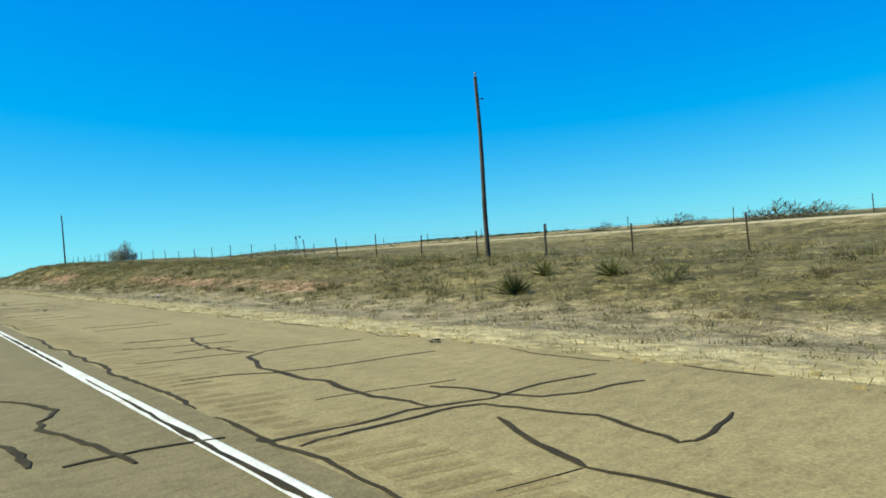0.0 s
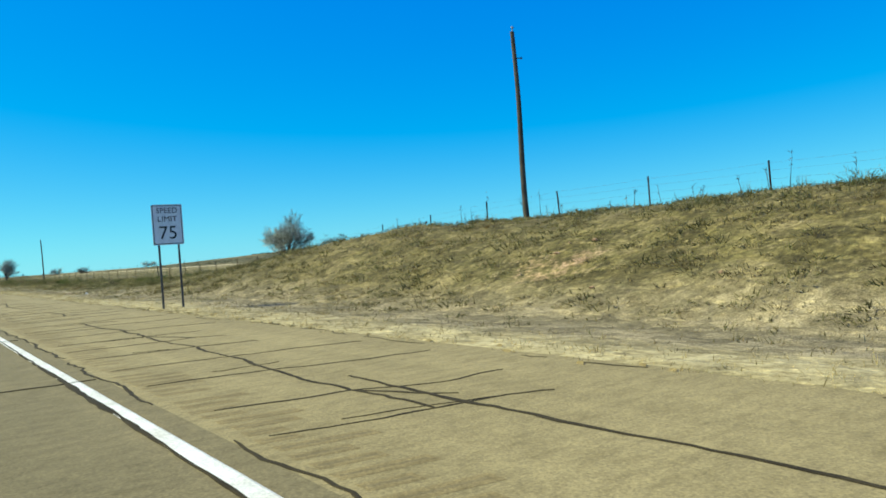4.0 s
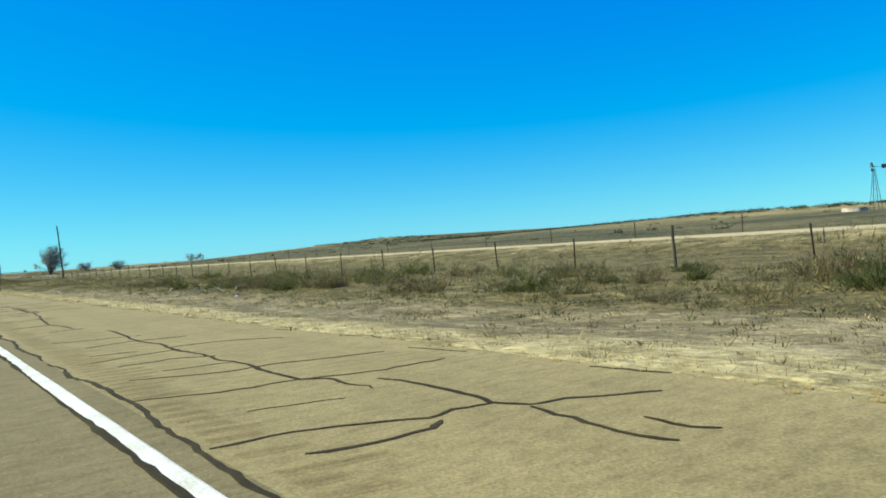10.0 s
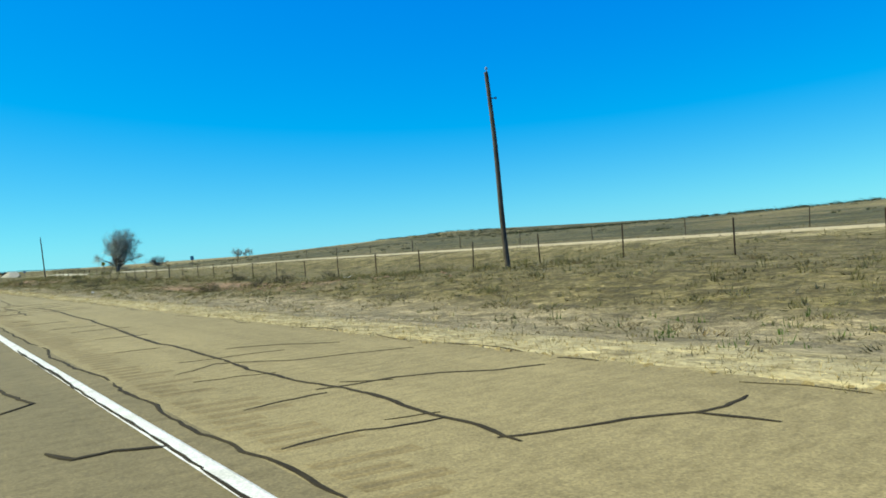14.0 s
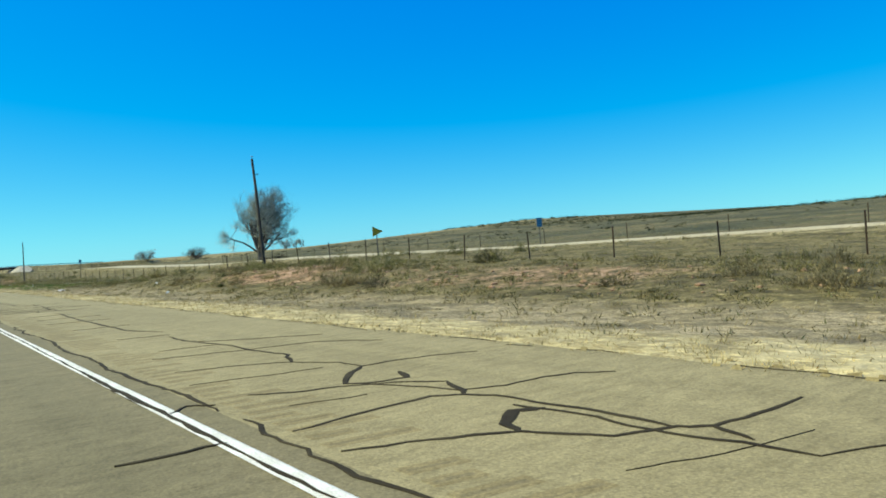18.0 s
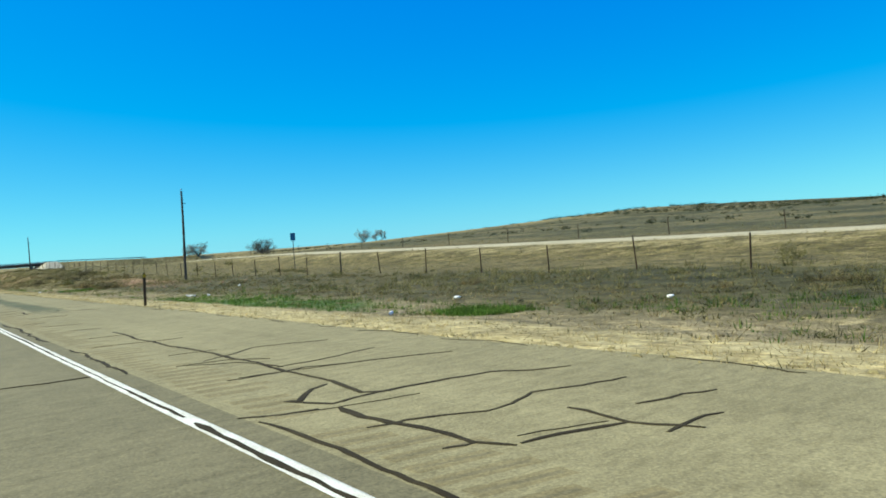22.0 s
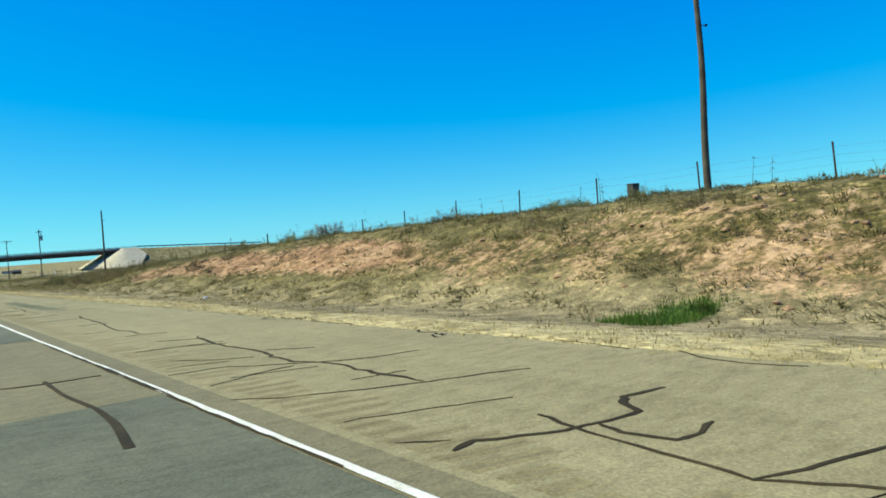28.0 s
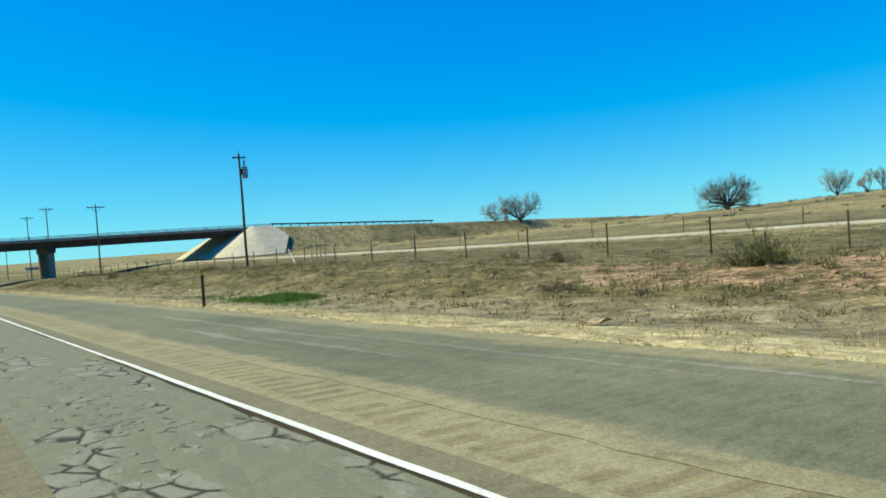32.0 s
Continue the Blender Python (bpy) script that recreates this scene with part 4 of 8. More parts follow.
seal(SHOULDER, 0.063, (1.62, 76.03), (1.28, 76.30), (1.05, 76.25), (0.65, 76.38))
# from 144 m on
seal(SHOULDER, 0.063, (2.60, 157.56), (2.63, 155.90), (2.79, 154.64), (3.49, 154.74))
seal(SHOULDER, 0.046, (2.25, 156.73), (2.75, 156.23))
seal(SHOULDER, 0.046, (0.71, 157.44), (2.05, 156.71))
seal(SHOULDER, 0.046, (0.73, 155.11), (1.23, 154.67), (2.29, 154.71))
seal(SHOULDER, 0.063, (1.66, 154.55), (1.76, 153.71), (1.69, 151.56), (1.73, 150.95), (1.88, 150.62))
seal(SHOULDER, 0.046, (2.07, 153.50), (2.85, 153.39), (3.66, 153.08))
seal(SHOULDER, 0.046, (1.17, 153.93), (1.81, 153.62))
seal(SHOULDER, 0.063, (0.38, 152.19), (1.05, 151.85), (1.85, 151.91), (2.50, 151.77), (3.05, 151.40), (3.64, 151.12))
seal(SHOULDER, 0.063, (1.87, 150.59), (2.21, 150.73), (2.99, 150.78))
seal(SHOULDER, 0.080, (1.73, 150.95), (1.63, 150.48), (1.73, 150.33), (1.88, 150.62))
seal(SHOULDER, 0.080, (1.69, 151.56), (1.56, 150.36), (1.58, 149.84), (1.76, 149.66), (1.73, 149.06), (1.56, 148.98), (1.30, 148.98), (0.67, 149.25))
seal(SHOULDER, 0.080, (0.31, 150.13), (1.00, 150.00), (1.24, 149.84), (1.82, 149.65), (2.18, 149.13))
seal(SHOULDER, 0.063, (1.74, 149.43), (2.33, 148.77), (2.85, 148.57), (3.55, 148.45))
seal(SHOULDER, 0.080, (2.18, 148.81), (2.01, 147.21))
seal(SHOULDER, 0.080, (0.94, 148.23), (1.16, 148.28), (1.72, 148.24), (2.20, 147.91))
seal(SHOULDER, 0.080, (2.23, 146.94), (2.83, 146.90))
seal(LANE, 0.046, (-0.70, 154.36), (-0.13, 154.08))
# from 168 m on
seal(SHOULDER, 0.080, (2.55, 190.13), (2.34, 185.34), (2.27, 180.99), (2.05, 178.86), (2.22, 176.30), (2.12, 174.60), (1.80, 173.64), (1.66, 172.89))
seal(SHOULDER, 0.046, (1.28, 178.99), (1.70, 178.80), (2.10, 178.77))
seal(SHOULDER, 0.046, (2.26, 176.38), (3.35, 176.06), (3.69, 175.78))
seal(SHOULDER, 0.046, (0.92, 176.77), (1.79, 176.31), (2.18, 176.37))
seal(SHOULDER, 0.046, (2.14, 175.00), (2.77, 174.55))
seal(SHOULDER, 0.046, (3.20, 175.56), (3.69, 175.07))
seal(SHOULDER, 0.080, (1.71, 172.97), (2.48, 172.82), (3.04, 172.50), (3.37, 172.55), (3.57, 172.46))
seal(SHOULDER, 0.097, (1.66, 172.89), (1.68, 171.66))
seal(SHOULDER, 0.063, (0.37, 173.14), (1.01, 173.27), (1.69, 172.85))
seal(SHOULDER, 0.114, (2.88, 170.62), (3.58, 171.00))
seal(LANE, 0.046, (-0.76, 177.20), (0.08, 176.68))
# from 192 m on
seal(SHOULDER, 0.080, (1.85, 215.7), (1.85, 207.3))
seal(SHOULDER, 0.080, (2.34, 208.0), (2.35, 204.4))
seal(SHOULDER, 0.063, (1.55, 203.85), (1.93, 203.95), (1.90, 200.32), (1.77, 198.51), (1.38, 197.92), (1.30, 197.13), (1.43, 196.39), (1.72, 195.85), (1.72, 195.63))
seal(SHOULDER, 0.046, (1.11, 204.47), (1.88, 204.42), (2.37, 204.51))
seal(SHOULDER, 0.046, (0.58, 202.35), (1.11, 202.22), (1.77, 202.38))
seal(SHOULDER, 0.063, (2.80, 203.57), (2.65, 202.48), (3.59, 202.14))
seal(SHOULDER, 0.046, (1.94, 200.41), (2.36, 200.05), (3.50, 199.75))
seal(SHOULDER, 0.046, (0.41, 201.90), (0.75, 201.91))
seal(SHOULDER, 0.046, (0.87, 200.84), (1.73, 200.41))
seal(SHOULDER, 0.063, (0.38, 198.44), (0.74, 198.63), (1.15, 198.56), (2.36, 198.09), (3.52, 197.39))
seal(SHOULDER, 0.080, (2.83, 197.70), (2.77, 196.47), (2.64, 195.75), (2.80, 195.42))
seal(SHOULDER, 0.097, (3.38, 196.03), (2.68, 196.01), (1.72, 195.63))
seal(SHOULDER, 0.063, (0.84, 196.41), (1.25, 196.41), (1.44, 196.33))
seal(LANE, 0.063, (-0.92, 199.82), (-0.55, 199.87), (-0.23, 199.79), (0.33, 198.60))
# from 216 m on
seal(SHOULDER, 0.080, (2.31, 236.53), (2.29, 232.89), (2.19, 230.65), (2.32, 226.76), (2.21, 224.85))
seal(SHOULDER, 0.046, (0.88, 232.2), (1.70, 231.2), (2.66, 230.9))
seal(SHOULDER, 0.046, (0.78, 229.82), (1.56, 228.53), (2.41, 227.53), (2.63, 227.62))
seal(SHOULDER, 0.063, (1.74, 228.54), (1.54, 227.19), (1.63, 226.53))
seal(SHOULDER, 0.046, (0.73, 224.73), (1.18, 224.74), (2.25, 224.94), (2.81, 224.79), (3.78, 224.17))
seal(SHOULDER, 0.063, (2.21, 224.85), (2.63, 224.42), (2.46, 223.66), (2.59, 223.23), (2.80, 223.08))
seal(SHOULDER, 0.063, (2.27, 224.14), (2.20, 223.70), (2.45, 223.48))
seal(SHOULDER, 0.046, (2.59, 223.23), (3.02, 223.19), (3.43, 222.98))
seal(SHOULDER, 0.063, (1.09, 224.45), (1.23, 223.42), (1.50, 222.91))
seal(SHOULDER, 0.063, (1.01, 223.29), (1.78, 222.98), (2.52, 222.86), (2.74, 222.98))
seal(SHOULDER, 0.046, (2.29, 222.71), (2.75, 222.66))
seal(SHOULDER, 0.063, (2.36, 222.71), (2.46, 222.12), (2.65, 221.72), (2.44, 220.78))
seal(SHOULDER, 0.046, (2.66, 221.81), (3.09, 221.74), (3.50, 221.52))
seal(SHOULDER, 0.080, (2.44, 220.78), (3.43, 220.59))
seal(SHOULDER, 0.080, (2.44, 220.78), (2.06, 219.18))
seal(SHOULDER, 0.080, (0.67, 221.57), (0.84, 221.41), (1.79, 221.27), (2.41, 220.75))
seal(SHOULDER, 0.097, (0.80, 221.54), (0.61, 220.80))
seal(SHOULDER, 0.080, (1.14, 221.43), (1.59, 221.13))
seal(SHOULDER, 0.063, (4.15, 221.29), (3.99, 220.85), (4.15, 220.80))
seal(SHOULDER, 0.080, (2.51, 218.67), (3.02, 218.59), (3.51, 218.62))
seal(LANE, 0.063, (-0.88, 222.57), (0.23, 222.29))
# from 240 m on
seal(SHOULDER, 0.080, (2.08, 274.1), (2.06, 267.5), (1.55, 261.0), (1.72, 258.6))
seal(SHOULDER, 0.080, (2.10, 256.92), (1.95, 254.36), (2.07, 252.60), (1.97, 251.33), (2.09, 248.95), (2.01, 247.30), (2.22, 247.06), (2.23, 246.14))
seal(SHOULDER, 0.046, (1.06, 253.62), (1.83, 253.84), (2.71, 253.49))
seal(SHOULDER, 0.046, (0.72, 251.37), (1.38, 251.59), (2.06, 251.62))
seal(SHOULDER, 0.046, (2.01, 252.07), (2.70, 251.96), (3.53, 251.15))
seal(SHOULDER, 0.046, (0.92, 250.59), (1.60, 250.61), (2.11, 250.23))
seal(SHOULDER, 0.046, (0.74, 249.20), (1.29, 248.83), (1.82, 248.61), (2.27, 248.64), (3.60, 248.15))
seal(SHOULDER, 0.063, (0.41, 247.77), (1.18, 247.39), (2.01, 247.30), (2.85, 246.93), (3.65, 246.92))
seal(SHOULDER, 0.080, (2.54, 246.55), (2.63, 246.15), (2.53, 244.72), (2.65, 244.38))
seal(SHOULDER, 0.080, (2.65, 244.38), (2.98, 244.32), (3.62, 243.86))
seal(SHOULDER, 0.080, (2.62, 244.32), (2.46, 243.16), (2.52, 242.90))
seal(SHOULDER, 0.063, (2.87, 243.44), (2.83, 243.03), (2.93, 242.85))
seal(SHOULDER, 0.080, (0.36, 245.29), (0.98, 245.22), (1.89, 244.71), (2.17, 244.79), (2.49, 244.68))
seal(SHOULDER, 0.097, (1.89, 244.57), (1.73, 244.42), (1.22, 244.44), (0.77, 244.58))
# from 264 m on
seal(SHOULDER, 0.080, (2.21, 293.7), (2.05, 285.8), (2.23, 283.1))
seal(SHOULDER, 0.080, (1.71, 284.4), (2.00, 274.2))
seal(SHOULDER, 0.046, (0.99, 279.6), (1.65, 279.0), (2.46, 278.6), (3.20, 278.5))
seal(SHOULDER, 0.046, (1.98, 275.77), (2.69, 275.28), (3.22, 275.22), (3.63, 275.04))
seal(SHOULDER, 0.046, (0.89, 275.81), (1.33, 275.49), (2.00, 275.27))
seal(SHOULDER, 0.080, (2.32, 273.82), (2.04, 273.46), (2.03, 272.68), (2.28, 271.77), (2.14, 270.93))
seal(SHOULDER, 0.046, (0.68, 273.57), (1.89, 273.07), (2.28, 272.24), (3.56, 271.49))
seal(SHOULDER, 0.046, (2.62, 273.74), (3.10, 273.32), (3.36, 273.32))
seal(SHOULDER, 0.046, (2.03, 270.85), (2.43, 270.86), (2.92, 270.63))
seal(SHOULDER, 0.046, (1.84, 271.69), (2.16, 271.66))
seal(SHOULDER, 0.063, (0.30, 271.51), (0.69, 271.27), (2.00, 270.79))
seal(SHOULDER, 0.080, (2.03, 270.85), (2.11, 269.13), (2.30, 268.40))
seal(SHOULDER, 0.080, (1.13, 268.30), (2.50, 268.43), (3.10, 268.15), (3.56, 267.73))
seal(SHOULDER, 0.080, (2.08, 268.20), (2.20, 267.33))
seal(LANE, 0.046, (-0.34, 273.98), (0.11, 273.85))
# from 288 m on
seal(SHOULDER, 0.080, (1.81, 322.4), (1.90, 309.4))
seal(SHOULDER, 0.080, (2.26, 308.37), (1.88, 299.21), (1.92, 296.94), (1.79, 294.58), (1.91, 294.11), (1.85, 292.21), (1.74, 291.70))
seal(SHOULDER, 0.046, (0.92, 301.66), (1.65, 301.78), (2.39, 301.70))
seal(SHOULDER, 0.046, (1.98, 300.17), (2.87, 299.60), (3.52, 298.87))
seal(SHOULDER, 0.046, (0.89, 300.06), (1.61, 299.73), (1.98, 298.72), (2.72, 298.68), (3.82, 297.57))
seal(SHOULDER, 0.046, (0.35, 298.51), (0.95, 298.47), (1.62, 298.27), (2.00, 298.03), (2.74, 298.08), (3.63, 297.38))
seal(SHOULDER, 0.046, (1.92, 296.94), (3.05, 296.51))
seal(SHOULDER, 0.063, (0.67, 296.40), (0.98, 296.03), (1.50, 295.76), (2.24, 295.12), (2.66, 294.90), (3.52, 294.86), (3.89, 294.71))
seal(SHOULDER, 0.080, (1.83, 294.53), (2.68, 294.69))
seal(SHOULDER, 0.063, (2.33, 294.55), (2.39, 293.80), (3.05, 293.72))
seal(SHOULDER, 0.080, (2.40, 294.11), (2.44, 292.08), (2.29, 291.53), (2.33, 291.42))
seal(SHOULDER, 0.080, (1.75, 292.41), (2.78, 292.13), (3.56, 292.12), (3.69, 292.00))
seal(SHOULDER, 0.063, (0.58, 294.60), (0.97, 294.58), (1.43, 294.68), (1.79, 294.58))
seal(SHOULDER, 0.063, (0.76, 293.25), (1.77, 292.83))
seal(SHOULDER, 0.080, (2.37, 291.77), (2.21, 291.41), (2.29, 291.17))
seal(LANE, 0.063, (-0.51, 296.57), (-0.11, 296.61), (0.40, 296.43))
# from 312 m on
seal(SHOULDER, 0.080, (1.89, 330.15), (1.85, 324.10), (1.74, 320.97), (1.88, 319.02))
seal(SHOULDER, 0.046, (0.74, 323.11), (1.23, 322.67), (1.85, 322.66), (2.66, 322.82), (3.86, 322.19))
seal(SHOULDER, 0.046, (1.84, 326.25), (2.59, 325.38), (3.77, 324.90))
seal(SHOULDER, 0.046, (0.84, 321.64), (1.38, 321.60), (2.09, 321.13), (2.93, 320.89), (3.71, 320.45))
seal(SHOULDER, 0.046, (0.78, 320.63), (1.59, 320.54), (1.95, 319.75))
seal(SHOULDER, 0.063, (1.47, 318.95), (1.85, 318.96), (3.23, 318.40), (3.60, 317.95))
seal(SHOULDER, 0.063, (0.30, 319.08), (1.04, 319.01), (1.71, 318.68))
seal(SHOULDER, 0.080, (1.58, 318.65), (1.76, 318.29), (1.86, 317.82), (1.82, 316.70), (2.03, 316.41), (2.43, 316.09))
seal(SHOULDER, 0.097, (1.80, 318.03), (1.63, 317.42), (1.61, 316.55))
seal(SHOULDER, 0.114, (1.82, 316.70), (1.57, 316.49), (1.00, 316.31))
seal(SHOULDER, 0.080, (2.43, 316.09), (3.01, 316.04), (3.61, 315.80), (3.79, 315.60))
seal(SHOULDER, 0.080, (2.42, 316.02), (2.23, 315.35))
seal(SHOULDER, 0.097, (1.88, 316.21), (1.77, 315.61))
seal(SHOULDER, 0.080, (2.59, 314.83), (3.47, 314.80))
seal(LANE, 0.063, (-0.81, 319.30), (-0.46, 319.38), (-0.07, 319.25), (0.28, 319.30))
# from 336 m on
seal(SHOULDER, 0.097, (2.50, 368.8), (2.29, 358.3), (1.86, 349.6), (1.80, 345.2))
seal(SHOULDER, 0.046, (2.26, 346.97), (2.97, 346.49), (3.54, 345.76))
seal(SHOULDER, 0.046, (0.99, 345.14), (1.62, 345.56), (2.37, 344.77), (3.80, 344.18))
seal(SHOULDER, 0.080, (1.80, 345.65), (1.71, 344.62), (1.86, 341.53), (1.77, 340.80), (1.80, 340.27), (1.69, 339.71))
seal(SHOULDER, 0.063, (1.66, 342.68), (2.48, 342.52), (2.90, 342.29), (3.32, 341.88), (3.80, 341.67))
seal(SHOULDER, 0.046, (1.99, 342.82), (2.41, 342.41))
seal(SHOULDER, 0.063, (0.80, 342.38), (1.21, 342.47), (1.66, 342.44))
seal(SHOULDER, 0.063, (0.52, 340.88), (1.15, 340.87), (1.77, 340.65))
seal(SHOULDER, 0.080, (1.66, 339.90), (2.99, 339.27), (3.24, 339.21), (3.64, 339.28))
seal(SHOULDER, 0.080, (2.99, 339.27), (3.09, 338.69))
seal(LANE, 0.063, (-0.73, 346.32), (-0.55, 344.79), (-0.89, 344.44))
seal(LANE, 0.080, (-0.78, 342.26), (-0.65, 341.89), (-0.38, 341.89), (-0.03, 341.68))
# from 360 m on
seal(SHOULDER, 0.080, (1.82, 400.9), (1.63, 386.4))
seal(SHOULDER, 0.080, (2.45, 383.6), (2.25, 377.3), (1.96, 374.8), (2.18, 373.4), (2.16, 372.3))
seal(SHOULDER, 0.080, (1.62, 372.39), (1.59, 368.29), (1.70, 367.73), (1.55, 366.37), (1.52, 364.29), (1.43, 363.58))
seal(SHOULDER, 0.046, (0.39, 373.59), (1.14, 373.37), (1.74, 372.82))
seal(SHOULDER, 0.046, (0.72, 370.46), (1.24, 369.96), (1.94, 369.74), (2.79, 369.75), (3.65, 369.90))
seal(SHOULDER, 0.046, (1.74, 372.82), (2.58, 372.46), (3.70, 371.48))
seal(SHOULDER, 0.046, (2.20, 368.41), (3.53, 368.43))
seal(SHOULDER, 0.046, (0.64, 368.83), (2.57, 367.74), (3.07, 367.71))
seal(SHOULDER, 0.063, (0.30, 366.89), (0.58, 366.75), (1.01, 366.73), (1.81, 366.85), (2.63, 366.19), (3.02, 366.12), (3.37, 366.17), (3.56, 365.84))
seal(SHOULDER, 0.080, (0.71, 365.14), (1.71, 365.24), (2.89, 364.68), (3.56, 364.54))
seal(SHOULDER, 0.080, (0.37, 364.97), (0.75, 365.03), (1.44, 364.67))
seal(LANE, 0.046, (-0.80, 370.48), (-0.32, 370.36), (0.29, 370.42))
# from 432 m on
seal(SHOULDER, 0.080, (1.95, 457.5), (1.78, 448.1), (2.14, 446.6))
seal(SHOULDER, 0.080, (1.93, 445.46), (1.94, 444.23), (2.19, 441.06), (1.92, 440.38))
seal(SHOULDER, 0.046, (0.90, 442.69), (3.01, 441.86), (3.60, 440.93))
seal(SHOULDER, 0.046, (1.99, 444.11), (2.65, 443.34), (3.48, 442.60))
seal(SHOULDER, 0.046, (0.75, 441.13), (1.30, 440.90), (1.86, 440.50), (2.26, 439.78), (2.28, 439.29), (3.11, 439.12), (3.60, 438.83))
seal(SHOULDER, 0.097, (2.28, 439.29), (1.89, 438.90), (1.64, 438.51), (1.83, 438.29), (2.19, 438.23), (2.32, 438.58))
seal(SHOULDER, 0.063, (0.79, 438.89), (1.13, 438.59), (1.53, 438.43), (1.98, 438.11), (2.29, 437.70))
seal(SHOULDER, 0.046, (1.74, 438.35), (2.12, 437.21))
seal(SHOULDER, 0.097, (2.29, 437.70), (2.03, 437.09))
seal(SHOULDER, 0.063, (2.15, 437.24), (2.50, 437.04), (2.92, 437.03), (3.24, 436.90), (3.47, 436.62))
seal(SHOULDER, 0.080, (0.46, 437.17), (1.80, 437.28), (2.06, 437.05), (2.19, 436.69), (2.22, 435.07))
seal(SHOULDER, 0.148, (2.09, 436.15), (1.88, 436.27), (1.59, 436.04), (1.52, 435.81))
seal(SHOULDER, 0.080, (0.44, 436.40), (1.52, 435.81), (1.82, 435.22), (2.24, 435.05), (2.37, 434.88), (3.43, 434.83))
seal(SHOULDER, 0.080, (2.37, 434.88), (2.25, 434.49))
seal(LANE, 0.063, (-0.77, 437.35), (-0.01, 437.29))
seal(LANE, 0.063, (-0.01, 438.70), (0.21, 438.93), (0.40, 438.72))
# from 456 m on
seal(SHOULDER, 0.080, (1.67, 471.18), (1.88, 468.96), (1.82, 467.31), (1.88, 466.06))
seal(SHOULDER, 0.046, (0.73, 465.57), (1.53, 465.77), (2.37, 465.82), (2.79, 465.61))
seal(SHOULDER, 0.063, (2.37, 465.82), (2.33, 461.66), (2.18, 461.21))
seal(SHOULDER, 0.046, (2.74, 464.84), (3.31, 464.74))
seal(SHOULDER, 0.046, (0.65, 463.83), (1.13, 463.61), (2.03, 462.99), (2.32, 463.00))
seal(SHOULDER, 0.046, (2.35, 462.16), (2.83, 462.12))
seal(SHOULDER, 0.080, (0.51, 461.97), (0.99, 461.98), (1.40, 461.89), (2.27, 461.16), (2.93, 460.83), (3.48, 460.31))
seal(SHOULDER, 0.063, (0.62, 461.65), (1.18, 461.71), (1.59, 461.61))
seal(SHOULDER, 0.080, (2.23, 461.12), (2.17, 460.74), (2.21, 460.12), (2.30, 459.85), (2.16, 459.22))
seal(SHOULDER, 0.080, (1.10, 460.85), (1.59, 460.77), (1.93, 460.61))
seal(SHOULDER, 0.097, (1.82, 460.55), (1.06, 460.62), (0.87, 460.49), (0.89, 460.23), (1.06, 460.06), (1.80, 459.89), (2.21, 460.12))
seal(SHOULDER, 0.080, (2.18, 459.24), (2.49, 458.76), (2.75, 458.59), (2.88, 458.37))
seal(SHOULDER, 0.097, (2.16, 459.22), (1.82, 459.14), (1.60, 459.22))
seal(SHOULDER, 0.080, (1.57, 460.12), (1.72, 459.87), (1.75, 459.46))
seal(SHOULDER, 0.080, (0.34, 462.04), (0.46, 461.29), (0.46, 460.57))
seal(LANE, 0.080, (-0.01, 466.49), (-0.85, 466.50), (-0.83, 465.61))
seal(LANE, 0.063, (-0.97, 464.42), (0.00, 463.99))
# from 480 m on
seal(SHOULDER, 0.080, (1.50, 494.01), (1.56, 491.53), (1.69, 490.38), (1.62, 489.13), (1.74, 486.11), (1.69, 485.45), (1.76, 484.97))
seal(SHOULDER, 0.046, (2.01, 490.82), (2.84, 490.25), (3.35, 489.77))
seal(SHOULDER, 0.046, (1.92, 489.91), (2.73, 489.64), (3.49, 489.19))
seal(SHOULDER, 0.046, (0.85, 487.79), (2.35, 487.39), (2.91, 487.35))
seal(SHOULDER, 0.063, (0.30, 486.65), (1.14, 486.59), (1.81, 486.24), (2.43, 486.46))
seal(SHOULDER, 0.080, (1.51, 485.06), (2.43, 484.80), (3.32, 484.35))
seal(SHOULDER, 0.063, (1.79, 484.93), (2.19, 484.97), (2.51, 484.88))
seal(SHOULDER, 0.097, (1.79, 484.93), (1.78, 484.61), (1.60, 484.25), (1.41, 484.16), (1.19, 484.14), (1.01, 484.29), (0.45, 484.40))
seal(SHOULDER, 0.080, (1.62, 484.22), (1.67, 483.51), (1.77, 483.12), (2.26, 482.97), (2.47, 482.81), (2.55, 482.62))
seal(SHOULDER, 0.080, (2.18, 482.59), (3.29, 482.47))
# from 504 m on
seal(SHOULDER, 0.046, (1.08, 516.31), (1.58, 515.90))
seal(SHOULDER, 0.046, (2.39, 510.52), (3.00, 510.63), (3.70, 510.47))
seal(SHOULDER, 0.063, (2.42, 509.51), (2.84, 509.18))
seal(SHOULDER, 0.063, (2.12, 508.68), (2.54, 508.44), (2.89, 508.43), (3.17, 508.29))
seal(SHOULDER, 0.063, (2.36, 508.52), (2.66, 508.05))
seal(SHOULDER, 0.063, (0.30, 510.05), (1.24, 510.02), (1.60, 509.81), (1.74, 509.38))
seal(SHOULDER, 0.097, (0.74, 508.00), (1.47, 508.19))
seal(LANE, 0.080, (-1.43, 509.99), (-0.00, 510.15), (0.30, 509.94))
